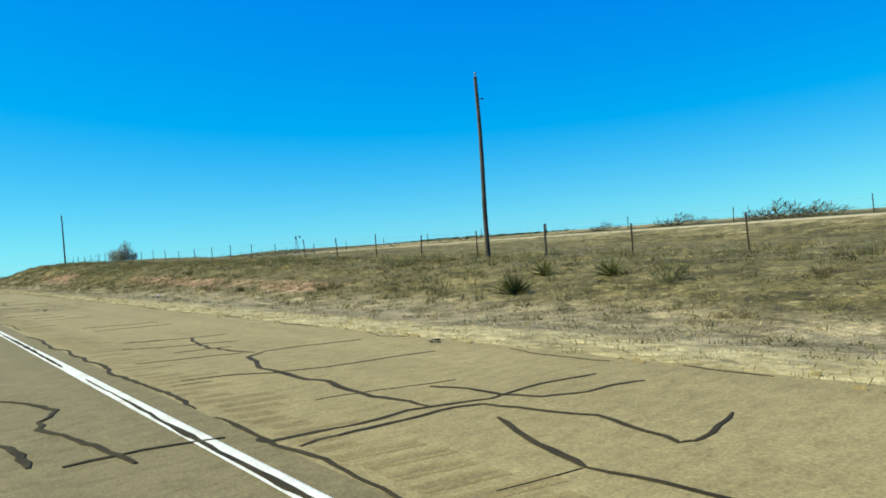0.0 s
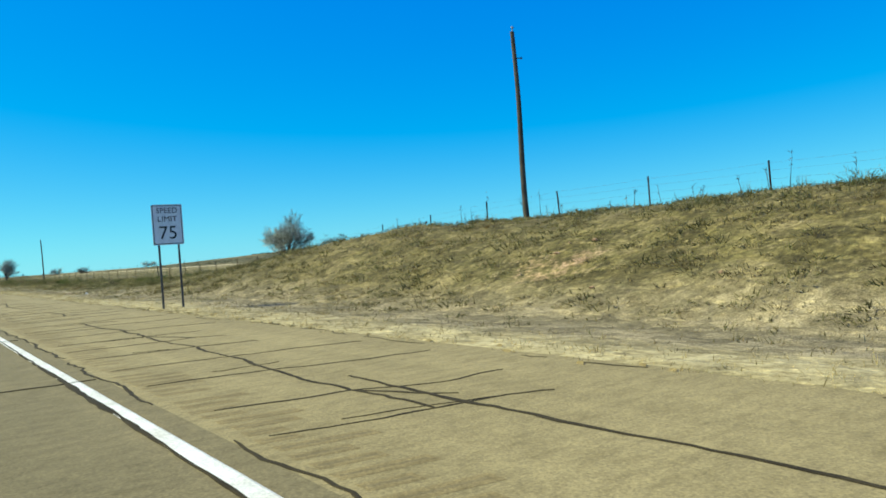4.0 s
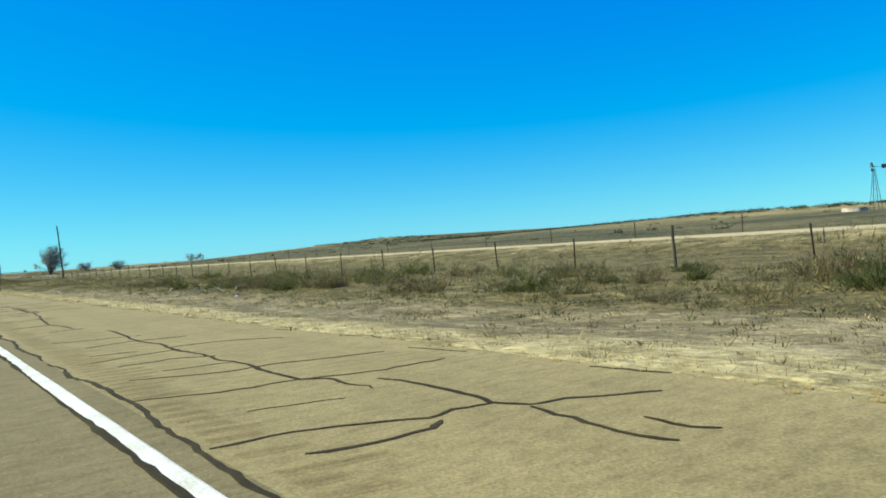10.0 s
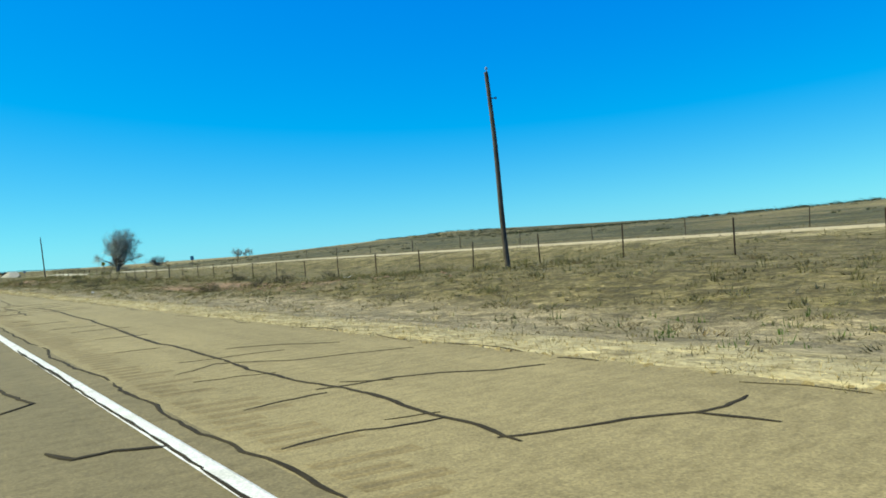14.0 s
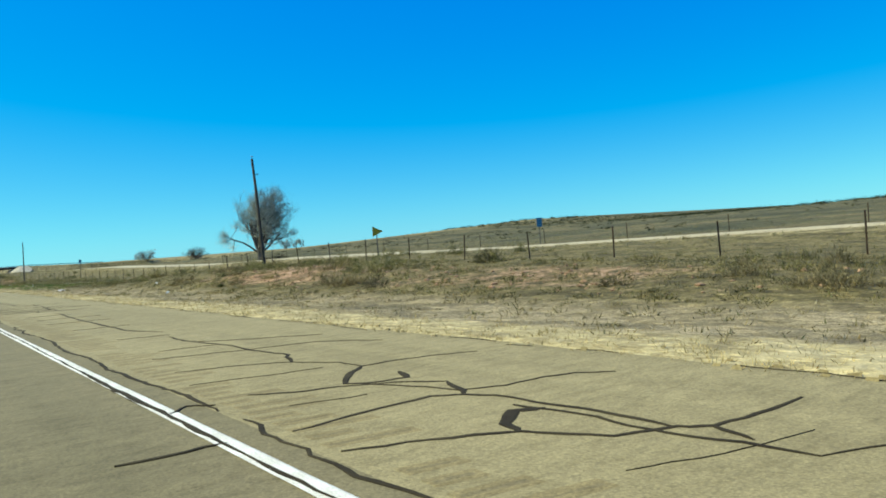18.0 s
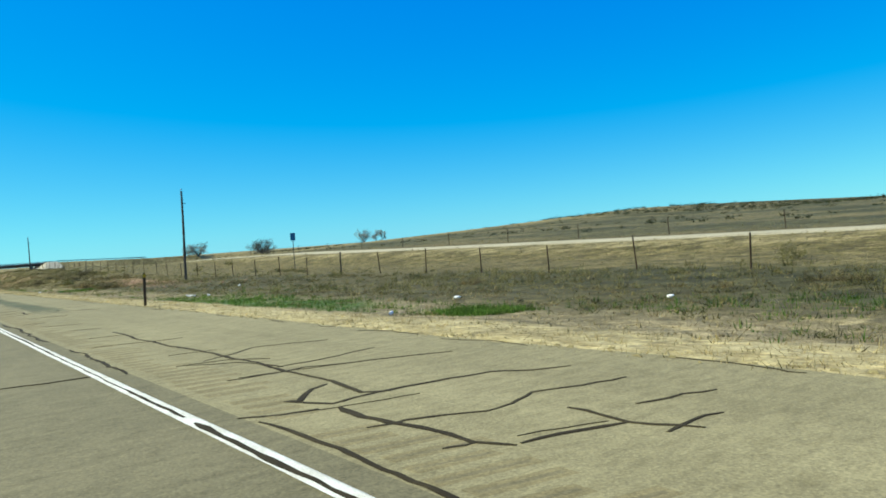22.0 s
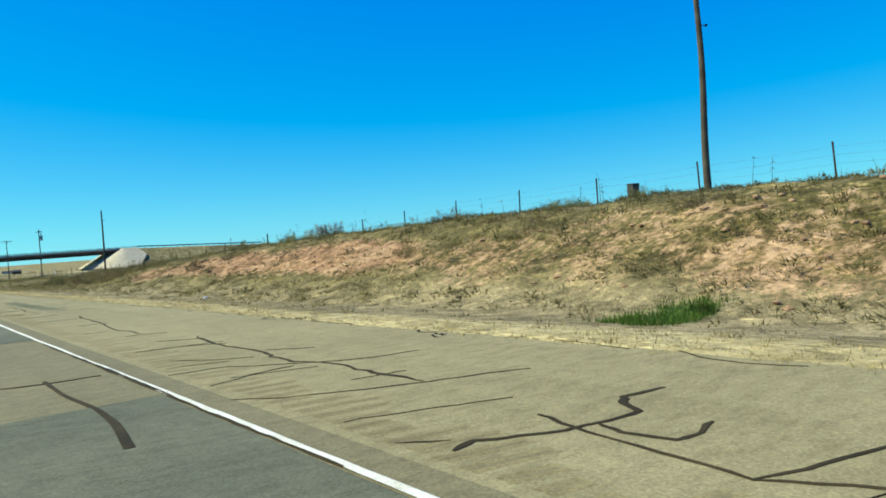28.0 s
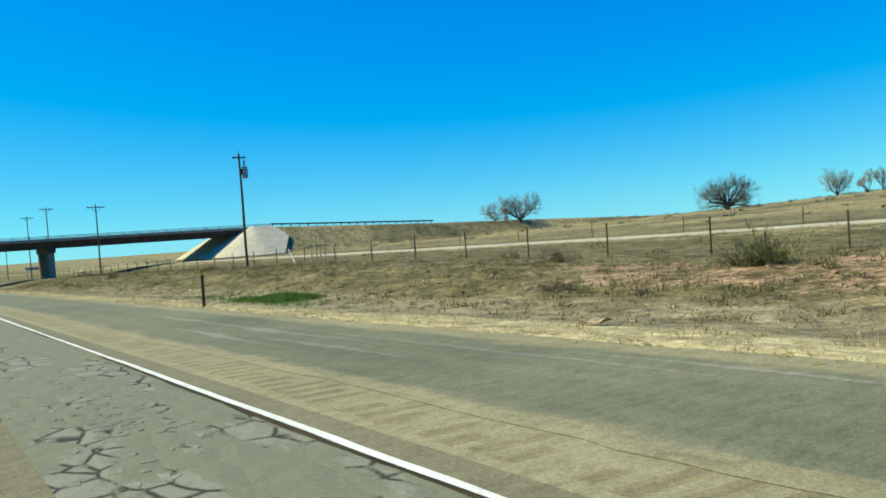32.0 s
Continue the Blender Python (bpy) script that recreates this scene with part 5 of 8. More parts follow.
# from 528 m on
seal(SHOULDER, 0.080, (1.55, 544.38), (1.53, 541.32), (1.61, 538.91), (1.59, 536.05), (1.48, 534.03), (1.68, 533.85))
seal(SHOULDER, 0.046, (0.98, 537.67), (1.49, 537.22), (1.68, 536.25))
seal(SHOULDER, 0.046, (1.26, 537.83), (2.22, 538.45), (3.18, 537.97))
seal(SHOULDER, 0.046, (0.86, 537.73), (1.48, 537.59), (1.89, 537.07))
seal(SHOULDER, 0.063, (0.89, 535.98), (1.84, 535.96), (2.16, 535.74), (3.42, 535.19))
seal(SHOULDER, 0.046, (1.64, 536.32), (2.49, 536.34), (3.13, 536.50))
seal(SHOULDER, 0.080, (1.49, 534.73), (1.25, 534.62), (0.94, 534.22), (0.82, 534.32))
seal(SHOULDER, 0.080, (0.82, 534.32), (1.08, 533.83), (1.41, 533.91), (2.81, 533.72), (3.07, 533.42), (3.42, 533.22))
seal(SHOULDER, 0.097, (1.03, 533.64), (1.09, 531.86), (1.23, 531.57))
seal(SHOULDER, 0.080, (0.30, 534.03), (0.59, 533.82), (0.88, 533.76))
seal(SHOULDER, 0.063, (0.83, 532.82), (1.14, 532.75), (1.70, 532.47), (1.98, 532.49), (2.36, 532.66), (3.27, 532.38))
seal(SHOULDER, 0.063, (0.85, 531.92), (1.08, 531.84))
seal(SHOULDER, 0.080, (1.26, 531.60), (2.06, 531.39))
seal(SHOULDER, 0.080, (2.14, 532.02), (2.06, 531.39), (2.26, 530.90))
seal(SHOULDER, 0.080, (2.03, 531.03), (2.66, 531.03))
seal(SHOULDER, 0.063, (2.52, 531.68), (3.25, 531.46))
seal(LANE, 0.046, (-1.04, 538.24), (-0.58, 538.10), (-0.09, 538.06))
# from 552 m on
seal(SHOULDER, 0.063, (0.30, 559.61), (1.51, 559.12))
seal(SHOULDER, 0.046, (2.21, 557.65), (3.44, 557.38))
seal(SHOULDER, 0.080, (0.30, 557.36), (0.40, 557.27), (1.48, 557.33))
seal(SHOULDER, 0.097, (0.30, 557.20), (0.31, 556.30))
seal(SHOULDER, 0.080, (1.48, 557.33), (1.33, 556.21), (1.33, 555.51))
seal(SHOULDER, 0.063, (0.84, 555.83), (1.47, 555.65), (1.58, 555.50))
seal(SHOULDER, 0.063, (2.35, 555.94), (2.14, 555.49))
seal(SHOULDER, 0.063, (2.20, 555.92), (2.61, 555.88))
seal(SHOULDER, 0.080, (1.99, 554.96), (2.57, 554.76), (2.94, 554.77))
seal(SHOULDER, 0.063, (2.55, 554.79), (2.93, 554.64), (3.28, 554.36))
seal(LANE, 0.080, (-0.45, 559.86), (-0.02, 560.10), (0.35, 559.77))
# from 576 m on
seal(SHOULDER, 0.046, (1.14, 588.28), (1.65, 588.22))
seal(SHOULDER, 0.046, (0.86, 584.20), (1.32, 584.03), (1.67, 583.74))
seal(SHOULDER, 0.046, (2.65, 584.37), (3.34, 583.71))
seal(SHOULDER, 0.046, (2.45, 582.09), (3.00, 582.04), (3.35, 581.91))
seal(SHOULDER, 0.063, (0.93, 582.61), (1.64, 582.26))
seal(SHOULDER, 0.063, (0.96, 580.26), (1.16, 580.48), (1.43, 580.51))
seal(SHOULDER, 0.063, (0.90, 580.30), (1.58, 579.46))
seal(SHOULDER, 0.063, (2.46, 579.64), (3.15, 579.34))
seal(LANE, 0.063, (-0.94, 585.71), (-0.58, 585.05), (-0.16, 584.90), (0.37, 584.84))
seal(LANE, 0.080, (-0.88, 581.66), (-0.02, 581.80))
# from 600 m on
seal(SHOULDER, 0.063, (1.59, 622.30), (1.74, 618.65), (1.85, 612.75), (1.66, 609.35), (1.89, 607.80), (1.76, 606.16), (1.81, 605.84))
seal(SHOULDER, 0.046, (1.29, 612.35), (2.07, 611.97), (2.67, 610.01))
seal(SHOULDER, 0.046, (0.79, 610.06), (1.34, 609.70), (1.87, 608.56), (2.55, 608.08), (3.34, 608.03), (3.90, 607.56))
seal(SHOULDER, 0.063, (2.43, 608.47), (3.44, 608.91))
seal(SHOULDER, 0.046, (0.79, 608.41), (1.32, 608.60), (1.77, 609.05))
seal(SHOULDER, 0.063, (0.56, 606.53), (1.71, 606.09), (2.54, 606.15), (2.88, 606.02), (3.51, 605.51), (3.65, 605.25))
seal(SHOULDER, 0.080, (1.81, 605.84), (1.76, 604.96), (1.58, 604.21))
seal(SHOULDER, 0.063, (1.72, 604.91), (2.17, 604.51), (2.21, 604.04))
seal(SHOULDER, 0.063, (2.19, 604.97), (2.18, 604.67))
seal(SHOULDER, 0.063, (1.70, 604.80), (1.77, 603.94))
seal(SHOULDER, 0.080, (1.07, 603.81), (1.28, 603.73), (1.63, 603.79), (1.85, 603.73), (2.06, 603.45), (2.32, 603.33), (3.38, 603.13))
seal(SHOULDER, 0.063, (2.07, 603.36), (2.06, 602.82))
seal(SHOULDER, 0.063, (1.95, 603.29), (2.00, 602.86))
seal(SHOULDER, 0.063, (2.80, 604.37), (2.93, 603.90), (3.43, 603.81))
seal(SHOULDER, 0.097, (2.93, 603.90), (2.54, 603.41))
seal(LANE, 0.063, (-0.89, 609.82), (-0.38, 610.16), (0.20, 609.85))
# from 672 m on
seal(SHOULDER, 0.063, (1.98, 695.6), (1.54, 689.4), (1.55, 687.1))
seal(SHOULDER, 0.080, (2.05, 685.22), (1.86, 684.06), (1.85, 681.92), (1.71, 681.21), (1.70, 680.51), (1.91, 679.71), (1.83, 678.82), (1.86, 677.91))
seal(SHOULDER, 0.046, (1.37, 685.22), (1.95, 684.62))
seal(SHOULDER, 0.046, (0.69, 684.02), (1.29, 683.98), (1.93, 683.47))
seal(SHOULDER, 0.046, (0.74, 682.38), (1.15, 681.77), (1.58, 681.46))
seal(SHOULDER, 0.046, (1.94, 681.94), (2.46, 681.39))
seal(SHOULDER, 0.046, (0.36, 681.10), (1.02, 681.00), (1.53, 680.44), (2.27, 679.81), (3.01, 679.66))
seal(SHOULDER, 0.063, (0.40, 679.82), (0.95, 680.08), (1.55, 680.17))
seal(SHOULDER, 0.046, (0.30, 678.88), (0.64, 678.48), (2.86, 677.45))
seal(SHOULDER, 0.097, (0.60, 675.79), (0.85, 675.88), (1.39, 675.56), (1.91, 675.46), (2.08, 675.49), (2.20, 675.72), (2.39, 675.88), (2.83, 675.83))
seal(SHOULDER, 0.080, (1.68, 675.52), (1.58, 675.23), (1.63, 674.84), (1.84, 674.81), (2.14, 674.93))
seal(SHOULDER, 0.046, (0.47, 676.27), (0.76, 676.00))
seal(LANE, 0.046, (-1.28, 682.28), (-0.71, 682.07), (-0.19, 682.07))
# from 696 m on
seal(SHOULDER, 0.063, (1.66, 710.19), (1.66, 707.73), (1.54, 705.60), (1.58, 703.43), (1.41, 701.99), (1.55, 700.88))
seal(SHOULDER, 0.046, (2.26, 705.70), (2.97, 705.31), (3.33, 704.73))
seal(SHOULDER, 0.046, (2.21, 703.35), (2.90, 703.05))
seal(SHOULDER, 0.046, (0.46, 703.95), (0.96, 703.89), (1.47, 703.64))
seal(SHOULDER, 0.063, (0.40, 703.15), (0.68, 702.56), (0.48, 702.15))
seal(SHOULDER, 0.063, (0.30, 700.77), (1.70, 700.28))
seal(SHOULDER, 0.046, (0.76, 699.92), (1.46, 699.38))
seal(SHOULDER, 0.063, (1.76, 699.64), (2.44, 699.39), (3.00, 699.35))
seal(SHOULDER, 0.080, (0.30, 705.44), (0.30, 703.48), (0.44, 703.09))
# from 720 m on
seal(SHOULDER, 0.046, (1.88, 747.8), (1.56, 735.7))
seal(SHOULDER, 0.063, (2.00, 733.51), (1.81, 731.54), (1.83, 730.44), (1.67, 729.46), (1.77, 728.78))
seal(SHOULDER, 0.046, (0.93, 731.56), (1.75, 731.39))
seal(SHOULDER, 0.046, (0.42, 729.31), (0.90, 729.04), (1.77, 728.78))
seal(SHOULDER, 0.046, (0.30, 727.40), (0.79, 727.11), (1.29, 727.09), (1.77, 727.19), (2.08, 726.97), (2.70, 726.74), (3.27, 726.41))
seal(SHOULDER, 0.046, (0.59, 726.94), (1.06, 726.41), (1.53, 726.12), (2.16, 726.03), (2.93, 725.50))
seal(SHOULDER, 0.063, (2.41, 727.94), (2.26, 727.37), (2.04, 727.40))
seal(SHOULDER, 0.063, (0.83, 726.55), (0.68, 726.13), (0.69, 725.72), (1.24, 724.82), (1.85, 724.14))
seal(SHOULDER, 0.063, (2.08, 726.42), (1.89, 724.18), (1.99, 723.44))
seal(SHOULDER, 0.097, (0.62, 723.70), (0.69, 723.97), (0.68, 724.69), (0.95, 724.73), (1.22, 724.58))
seal(SHOULDER, 0.165, (0.73, 723.56), (1.07, 723.65), (1.49, 723.47))
seal(SHOULDER, 0.080, (1.49, 723.47), (2.09, 723.36), (3.04, 722.99))
seal(SHOULDER, 0.063, (1.60, 723.32), (1.64, 723.03), (1.57, 722.69))
seal(LANE, 0.063, (-1.47, 725.81), (-1.07, 725.73), (0.23, 724.97))
seal(LANE, 0.046, (-0.82, 731.15), (-0.08, 730.62))

# broad winding bands of sealant in the lane
for line in (((-0.6, 81.2), (-0.86, 79.9), (-0.93, 78.8), (-1.08, 78.2), (-1.08, 77.6), (-0.9, 75.5)), ((-0.69, 177.3), (-0.72, 175.4), (-0.8, 174.4), (-0.74, 173.9), (-0.79, 173.4), (-0.9, 171)),
             ((-0.93, 464.2), (-1.01, 463.1), (-0.98, 462.5), (-1.09, 461.8), (-0.99, 461.2)), ((-0.83, 487.4), (-1.04, 486.5), (-1.14, 485.6), (-1.0, 485.2), (-0.7, 485.1)),
             ((-0.51, 487.8), (-0.49, 486.8), (-0.42, 485.6), (-0.52, 485.2), (-0.7, 485.1)), ((-0.83, 516.2), (-0.64, 515.1), (-0.42, 513.9), (-0.53, 512.4), (-0.78, 511.2), (-0.8, 509.8)),
             ((-1.26, 560.5), (-0.87, 560.3), (-0.38, 560.1)), ((-1.34, 559.5), (-1.06, 558.6), (-0.86, 559.1), (-0.38, 560.1)), ((-0.88, 560.3), (-1.07, 559.2), (-0.99, 558.3), (-0.9, 557.2)),
             ((-0.84, 586.6), (-0.65, 587.0), (-0.84, 585.4), (-0.67, 584.5), (-0.81, 583.3), (-0.97, 582.7), (-0.92, 581.4)), ((-0.87, 609.0), (-0.86, 607.7), (-0.83, 606.5), (-0.97, 605.8), (-1.0, 605.2)),
             ((-0.8, 682.3), (-0.81, 680.9), (-0.72, 679.8), (-0.75, 678.8), (-0.88, 677.8))):
    k = np.arange(len(line))
    u = np.linspace(0, len(line) - 1, 12 * len(line))
    way = np.stack([np.interp(u, k, [p[i] for p in line]) for i in (0, 1)], -1)
    for _ in range(14):
        way[1:-1] = (way[:-2] + way[1:-1] * 2 + way[2:]) / 4
    LANE.add(*ribbon(way, 0.085 + 0.03 * np.sin(1.1 * u + line[0][1]), 0.0108))
# the same mesh holds the ribbons that paint the outer edge's cracks and shade
tagged(part("crack_sealant", SHOULDER.mesh("crack_sealant"), M_TAR, shoulder, "dark tar sealant in the shoulder's cracks, and dark ribbons for its cracked edge and the shade there"), kind="stuff")
tagged(part("crack_sealant", LANE.mesh("crack_sealant"), M_TAR, road, "dark tar sealant in the lane's cracks"), kind="stuff")


def rumble():
    """Shallow grooves milled across the inner shoulder, every 30 cm."""
    h, shade_strips = Heap(), Heap()
    y = -14.0
    while y < 800:
        x0 = 0.46 + rng.normal(0, 0.02)
        x1 = x0 + rng.uniform(0.25, 0.75)
        if rng.random() > 0.08:
            z = float(road_z(y))
            prof = [(-0.09, 0.001), (-0.055, 0.0036), (0.0, 0.001), (0.055, 0.0036), (0.09, 0.001)]
            v = [(x, y + dy - 0.2 * (x - 0.5), z + dz) for x in (x0, x1) for dy, dz in prof]
            h.add(v, [(k, k + 1, k + 6, k + 5) for k in range(4)])
            # a flat dark strip stands in for the shade inside the groove
            w = rng.uniform(0.02, 0.04)
            g = [(x, y + dy - 0.2 * (x - 0.5) + rng.normal(0, 0.01), z + 0.0022) for x in (x0 + 0.03, (x0 + x1) / 2, x1 - 0.04) for dy in (-w, w)]
            shade_strips.add(g, [(0, 2, 3, 1), (2, 4, 5, 3)])
        y += 0.30
    tagged(part("rumble_strip", h.mesh("rumble_strip"), M_RUMBLE, shoulder, "worn milled rumble strip"), kind="stuff")
    tagged(part("groove_shade", shade_strips.mesh("groove_shade"), M_GROOVE, shoulder, "shade in the rumble grooves, put in as dark strips"), kind="stuff")


# darker asphalt colour that paints the grooves' shade
M_GROOVE = asphalt("groove_shade_colour", (0.145, 0.122, 0.064), (0.22, 0.185, 0.098), 0.1)
M_RUMBLE = asphalt("rumble_strip_asphalt", (0.19, 0.155, 0.075), (0.255, 0.21, 0.103))
rumble()


# ---- poles ----
def utility_pole(x, y, top, lean=0.0, kind="plain", label=""):
    base = gz(x, y)
    h = top - base
    p = thing("utility_pole", (x, y, base), label or "tall bare weathered wooden utility pole", "utility pole", "utility poles along the road")
    n = 14
    heap = Heap()
    pts = [(lean * (k / n), 0.04 * math.sin(k * 0.5), -0.4 + (h + 0.4) * k / n) for k in range(n + 1)]
    heap.add(*tube(np.array(pts), np.linspace(0.115, 0.076, n + 1), 12))
    part("shaft", heap.mesh("shaft"), M_POLE, p)
    bm = bmesh.new()
    rod(bm, (lean, 0, h - 0.05), (lean, 0, h + 0.12), 0.016)
    bmesh.ops.create_uvsphere(bm, u_segments=10, v_segments=6, radius=0.055, matrix=Matrix.Translation((lean, 0, h + 0.15)))
    part("insulator", bm, M_GLASSY, p, "grey insulator on a pin")
    if kind == "plain":
        bm = bmesh.new()
        rod(bm, (lean * 0.9, 0, h - 1.0), (lean * 0.9 + 0.20, -0.12, h - 1.0), 0.018)
        bmesh.ops.create_uvsphere(bm, u_segments=8, v_segments=6, radius=0.045, matrix=Matrix.Translation((lean * 0.9 + 0.21, -0.13, h - 1.0)))
        part("neutral_bracket", bm, M_DARKMETAL, p)
    if kind == "transformer":
        bm = bmesh.new()
        rod(bm, (0.36, -0.1, h - 1.9), (0.36, -0.1, h - 1.0), 0.21, n=14)
        part("transformer", bm, M_METAL, p, "grey transformer can")
        bm = bmesh.new()
        rod(bm, (0.30, -0.1, h - 1.0), (0.30, -0.1, h - 0.55), 0.045)
        rod(bm, (0.36, -0.1, h - 0.9), (0.40, -0.1, h - 0.1), 0.03)
        part("bushing", bm, M_GLASSY, p)
        bm = bmesh.new()
        box(bm, 0.08, -0.14, h - 1.65, 0.22, -0.04, h - 1.15, 0.01)
        part("mounting_bracket", bm, M_DARKMETAL, p)
        bm = bmesh.new()
        box(bm, -0.55, -0.06, h - 0.36, 0.5, 0.06, h - 0.25, 0.01)
        part("crossarm", bm, M_POLE, p)
    if kind == "cross":
        bm = bmesh.new()
        box(bm, -1.15, -0.2, h - 0.42, 1.15, -0.09, h - 0.30, 0.01)
        part("crossarm", bm, M_POLE, p)
        for dx in (-1.05, -0.5, 0.5, 1.05):
            bm = bmesh.new()
            rod(bm, (dx, -0.145, h - 0.30), (dx, -0.145, h - 0.12), 0.03, 0.04)
            part("pin_insulator", bm, M_GLASSY, p)
        for s in (-1, 1):
            bm = bmesh.new()
            rod(bm, (0, -0.13, h - 1.0), (s * 0.7, -0.13, h - 0.42), 0.018)
            part("brace", bm, M_DARKMETAL, p)
    return p


def tube(pts, radii, n=6):
    """A tapering tube along points, as vertices and quads."""
    pts = np.asarray(pts, float)
    k = len(pts)
    d = np.gradient(pts, axis=0)
    d /= np.linalg.norm(d, axis=1)[:, None] + 1e-9
    ref = np.where(np.abs(d[:, 2:3]) > 0.9, np.array([[1.0, 0, 0]]), np.array([[0, 0, 1.0]]))
    u = np.cross(d, ref)
    u /= np.linalg.norm(u, axis=1)[:, None] + 1e-9
    w = np.cross(d, u)
    a = np.arange(n) * 2 * math.pi / n
    ring = pts[:, None] + np.asarray(radii)[:, None, None] * (np.cos(a)[None, :, None] * u[:, None] + np.sin(a)[None, :, None] * w[:, None])
    i, j = np.meshgrid(np.arange(k - 1), np.arange(n), indexing="ij")
    q = np.stack([i * n + j, i * n + (j + 1) % n, (i + 1) * n + (j + 1) % n, (i + 1) * n + j], -1).reshape(-1, 4)
    return ring.reshape(-1, 3), q


for px_, py_, top_, lean_ in ((19.5, 25.4, 8.7, 0.0), (17.3, 116.3, 9.3, -0.05), (17.6, 236.7, 7.2, -0.12), (17.25, 357.7, 7.65, -0.4), (16.95, 476.85, 6.65, -0.3),
                              (16.5, 588.1, 5.27, 0.2), (17.7, 685.1, 5.4, 0.0), (17.0, 763.0, 4.1, 0.05)):
    utility_pole(px_, py_, top_, lean_)
utility_pole(18.85, 822.5, 4.6, 0.0, "transformer", "wooden utility pole with a grey transformer near its top")
for px_, py_, top_ in ((19.5, 878.0, 4.7), (18.8, 915.6, 7.0), (18.8, 941.0, 6.9), (18.9, 985.0, 2.2), (18.9, 1030.0, 2.2)):
    utility_pole(px_, py_, top_, 0.0, "cross", "wooden utility pole with a crossarm and insulators")


# ---- fences ----
def t_post():
    bm = bmesh.new()
    box(bm, -0.028, -0.006, -0.4, 0.028, 0.006, 1.22)
    box(bm, -0.006, 0.006, -0.4, 0.006, 0.042, 1.22)
    for k in range(6):
        box(bm, -0.010, -0.014, 0.25 + 0.16 * k, 0.010, -0.006, 0.29 + 0.16 * k)
    me = bpy.data.meshes.new("post")
    bm.to_mesh(me)
    bm.free()
    me.materials.append(M_POST)
    return me


def wood_post():
    h = Heap()
    h.add(*tube(np.array([(0, 0, -0.4), (0.01, 0, 0.4), (0, 0.01, 1.0), (0.015, 0, 1.38), (0.015, 0, 1.385)]), [0.055, 0.053, 0.05, 0.046, 0.002], 8))
    me = h.mesh("post")
    me.materials.append(M_POLE)
    return me


POST, WOODPOST = t_post(), wood_post()


def wire_fence(x, y0, y1, step, name_label, strands, spots=(), wooden=17):
    f = thing("wire_fence", (x, y0, gz(x, y0)), name_label, "fence")
    org = Vector((x, y0, gz(x, y0)))
    tops = []
    for k, y in enumerate(spots if len(spots) else np.arange(y0, y1, step)):
        y = float(y)
        xx = x + rng.normal(0, 0.05)
        z = gz(xx, y)
        s = 1.0 + rng.normal(0, 0.04)
        m = Matrix.Translation(Vector((xx, y, z)) - org) @ Euler((rng.normal(0, 0.025), rng.normal(0, 0.03), rng.normal(0, 0.3))).to_matrix().to_4x4() @ Matrix.Diagonal((1, 1, s, 1))
        part("post", WOODPOST if k % wooden == 8 else POST, None, f, at=m)
        tops.append((xx, y, z))
    tops = np.array(tops) - np.array(org)
    for h in strands:
        pts = []
        for a, b in zip(tops[:-1], tops[1:]):
            for t in (0.0, 0.33, 0.67):
                q = a + (b - a) * t
                pts.append((q[0] - 0.02, q[1], q[2] + h - 0.05 * t * (1 - t) * 4 * 0.5))
        hp = Heap()
        hp.add(*tube(np.array(pts), np.full(len(pts), 0.002), 3))
        part("wire", hp.mesh("wire"), M_WIRE, f, "thin barbed wire strand")
    return f


# the posts stand in runs of slightly different spacing
post_at = knots([(-6, -14.3), (0, 13.1), (12, 67.8), (16, 85.65), (23, 117.3), (34, 167.2), (41, 198.9), (47, 228.0), (52, 250.9), (67, 322.4), (74, 354.3), (78, 372.5),
                 (82, 391.0), (99, 469.2), (104, 491.8), (109, 513.8), (115, 541.2), (146, 682.4), (152, 709.7), (167, 778.4), (173, 805.8), (206, 956.6)])
wire_fence(FENCE_X, -14.3, 958, 4.57, "barbed wire fence with rusty steel posts above the roadside", (0.35, 0.62, 0.88, 1.12), spots=post_at(np.arange(-6, 207)))
wire_fence(45.0, 20.0, 860, 9.2, "far barbed wire fence beyond the frontage road", (0.5, 1.0))


# ---- small posts by the shoulder ----
def delineator(x, y):
    z = gz(x, y)
    p = thing("delineator_post", Matrix.Translation((x, y, z)) @ pose(0, 0, 0, rng.normal(0, 2.0), rng.normal(1, 2.0), 0), "thin brown steel delineator post at the shoulder's edge", "marker post", "delineator posts")
    bm = bmesh.new()
    box(bm, -0.045, -0.006, -0.3, 0.045, 0.006, 1.06, 0.003)
    box(bm, -0.012, 0.006, -0.3, 0.012, 0.03, 1.06)
    part("post", bm, M_DELIN, p)
    bm = bmesh.new()
    box(bm, -0.04, -0.011, 0.92, 0.04, -0.007, 1.03)
    part("reflector", bm, M_SIGNYELLOW, p, "small dull reflector")


for x_, y_ in ((4.75, 70.2), (4.65, 192.3), (4.55, 432.3), (4.45, 553.2), (4.4, 671.0), (4.55, 789.4)):
    delineator(x_, y_)


# ---- signs ----
def lettering(text, size, material, parent, x, y, z, narrow=1.0):
    c = bpy.data.curves.new("letters", "FONT")
    c.body, c.size, c.align_x, c.align_y, c.extrude = text, size, "CENTER", "CENTER", 0.002
    tmp = new("letters", c)
    me = bpy.data.meshes.new_from_object(tmp.evaluated_get(bpy.context.evaluated_depsgraph_get()))
    bpy.data.objects.remove(tmp)
    me.materials.clear()
    return part("lettering", me, material, parent, at=Matrix.Translation((x, y, z)) @ pose(0, 0, 0, 90) @ Matrix.Diagonal((narrow, 1, 1, 1)))


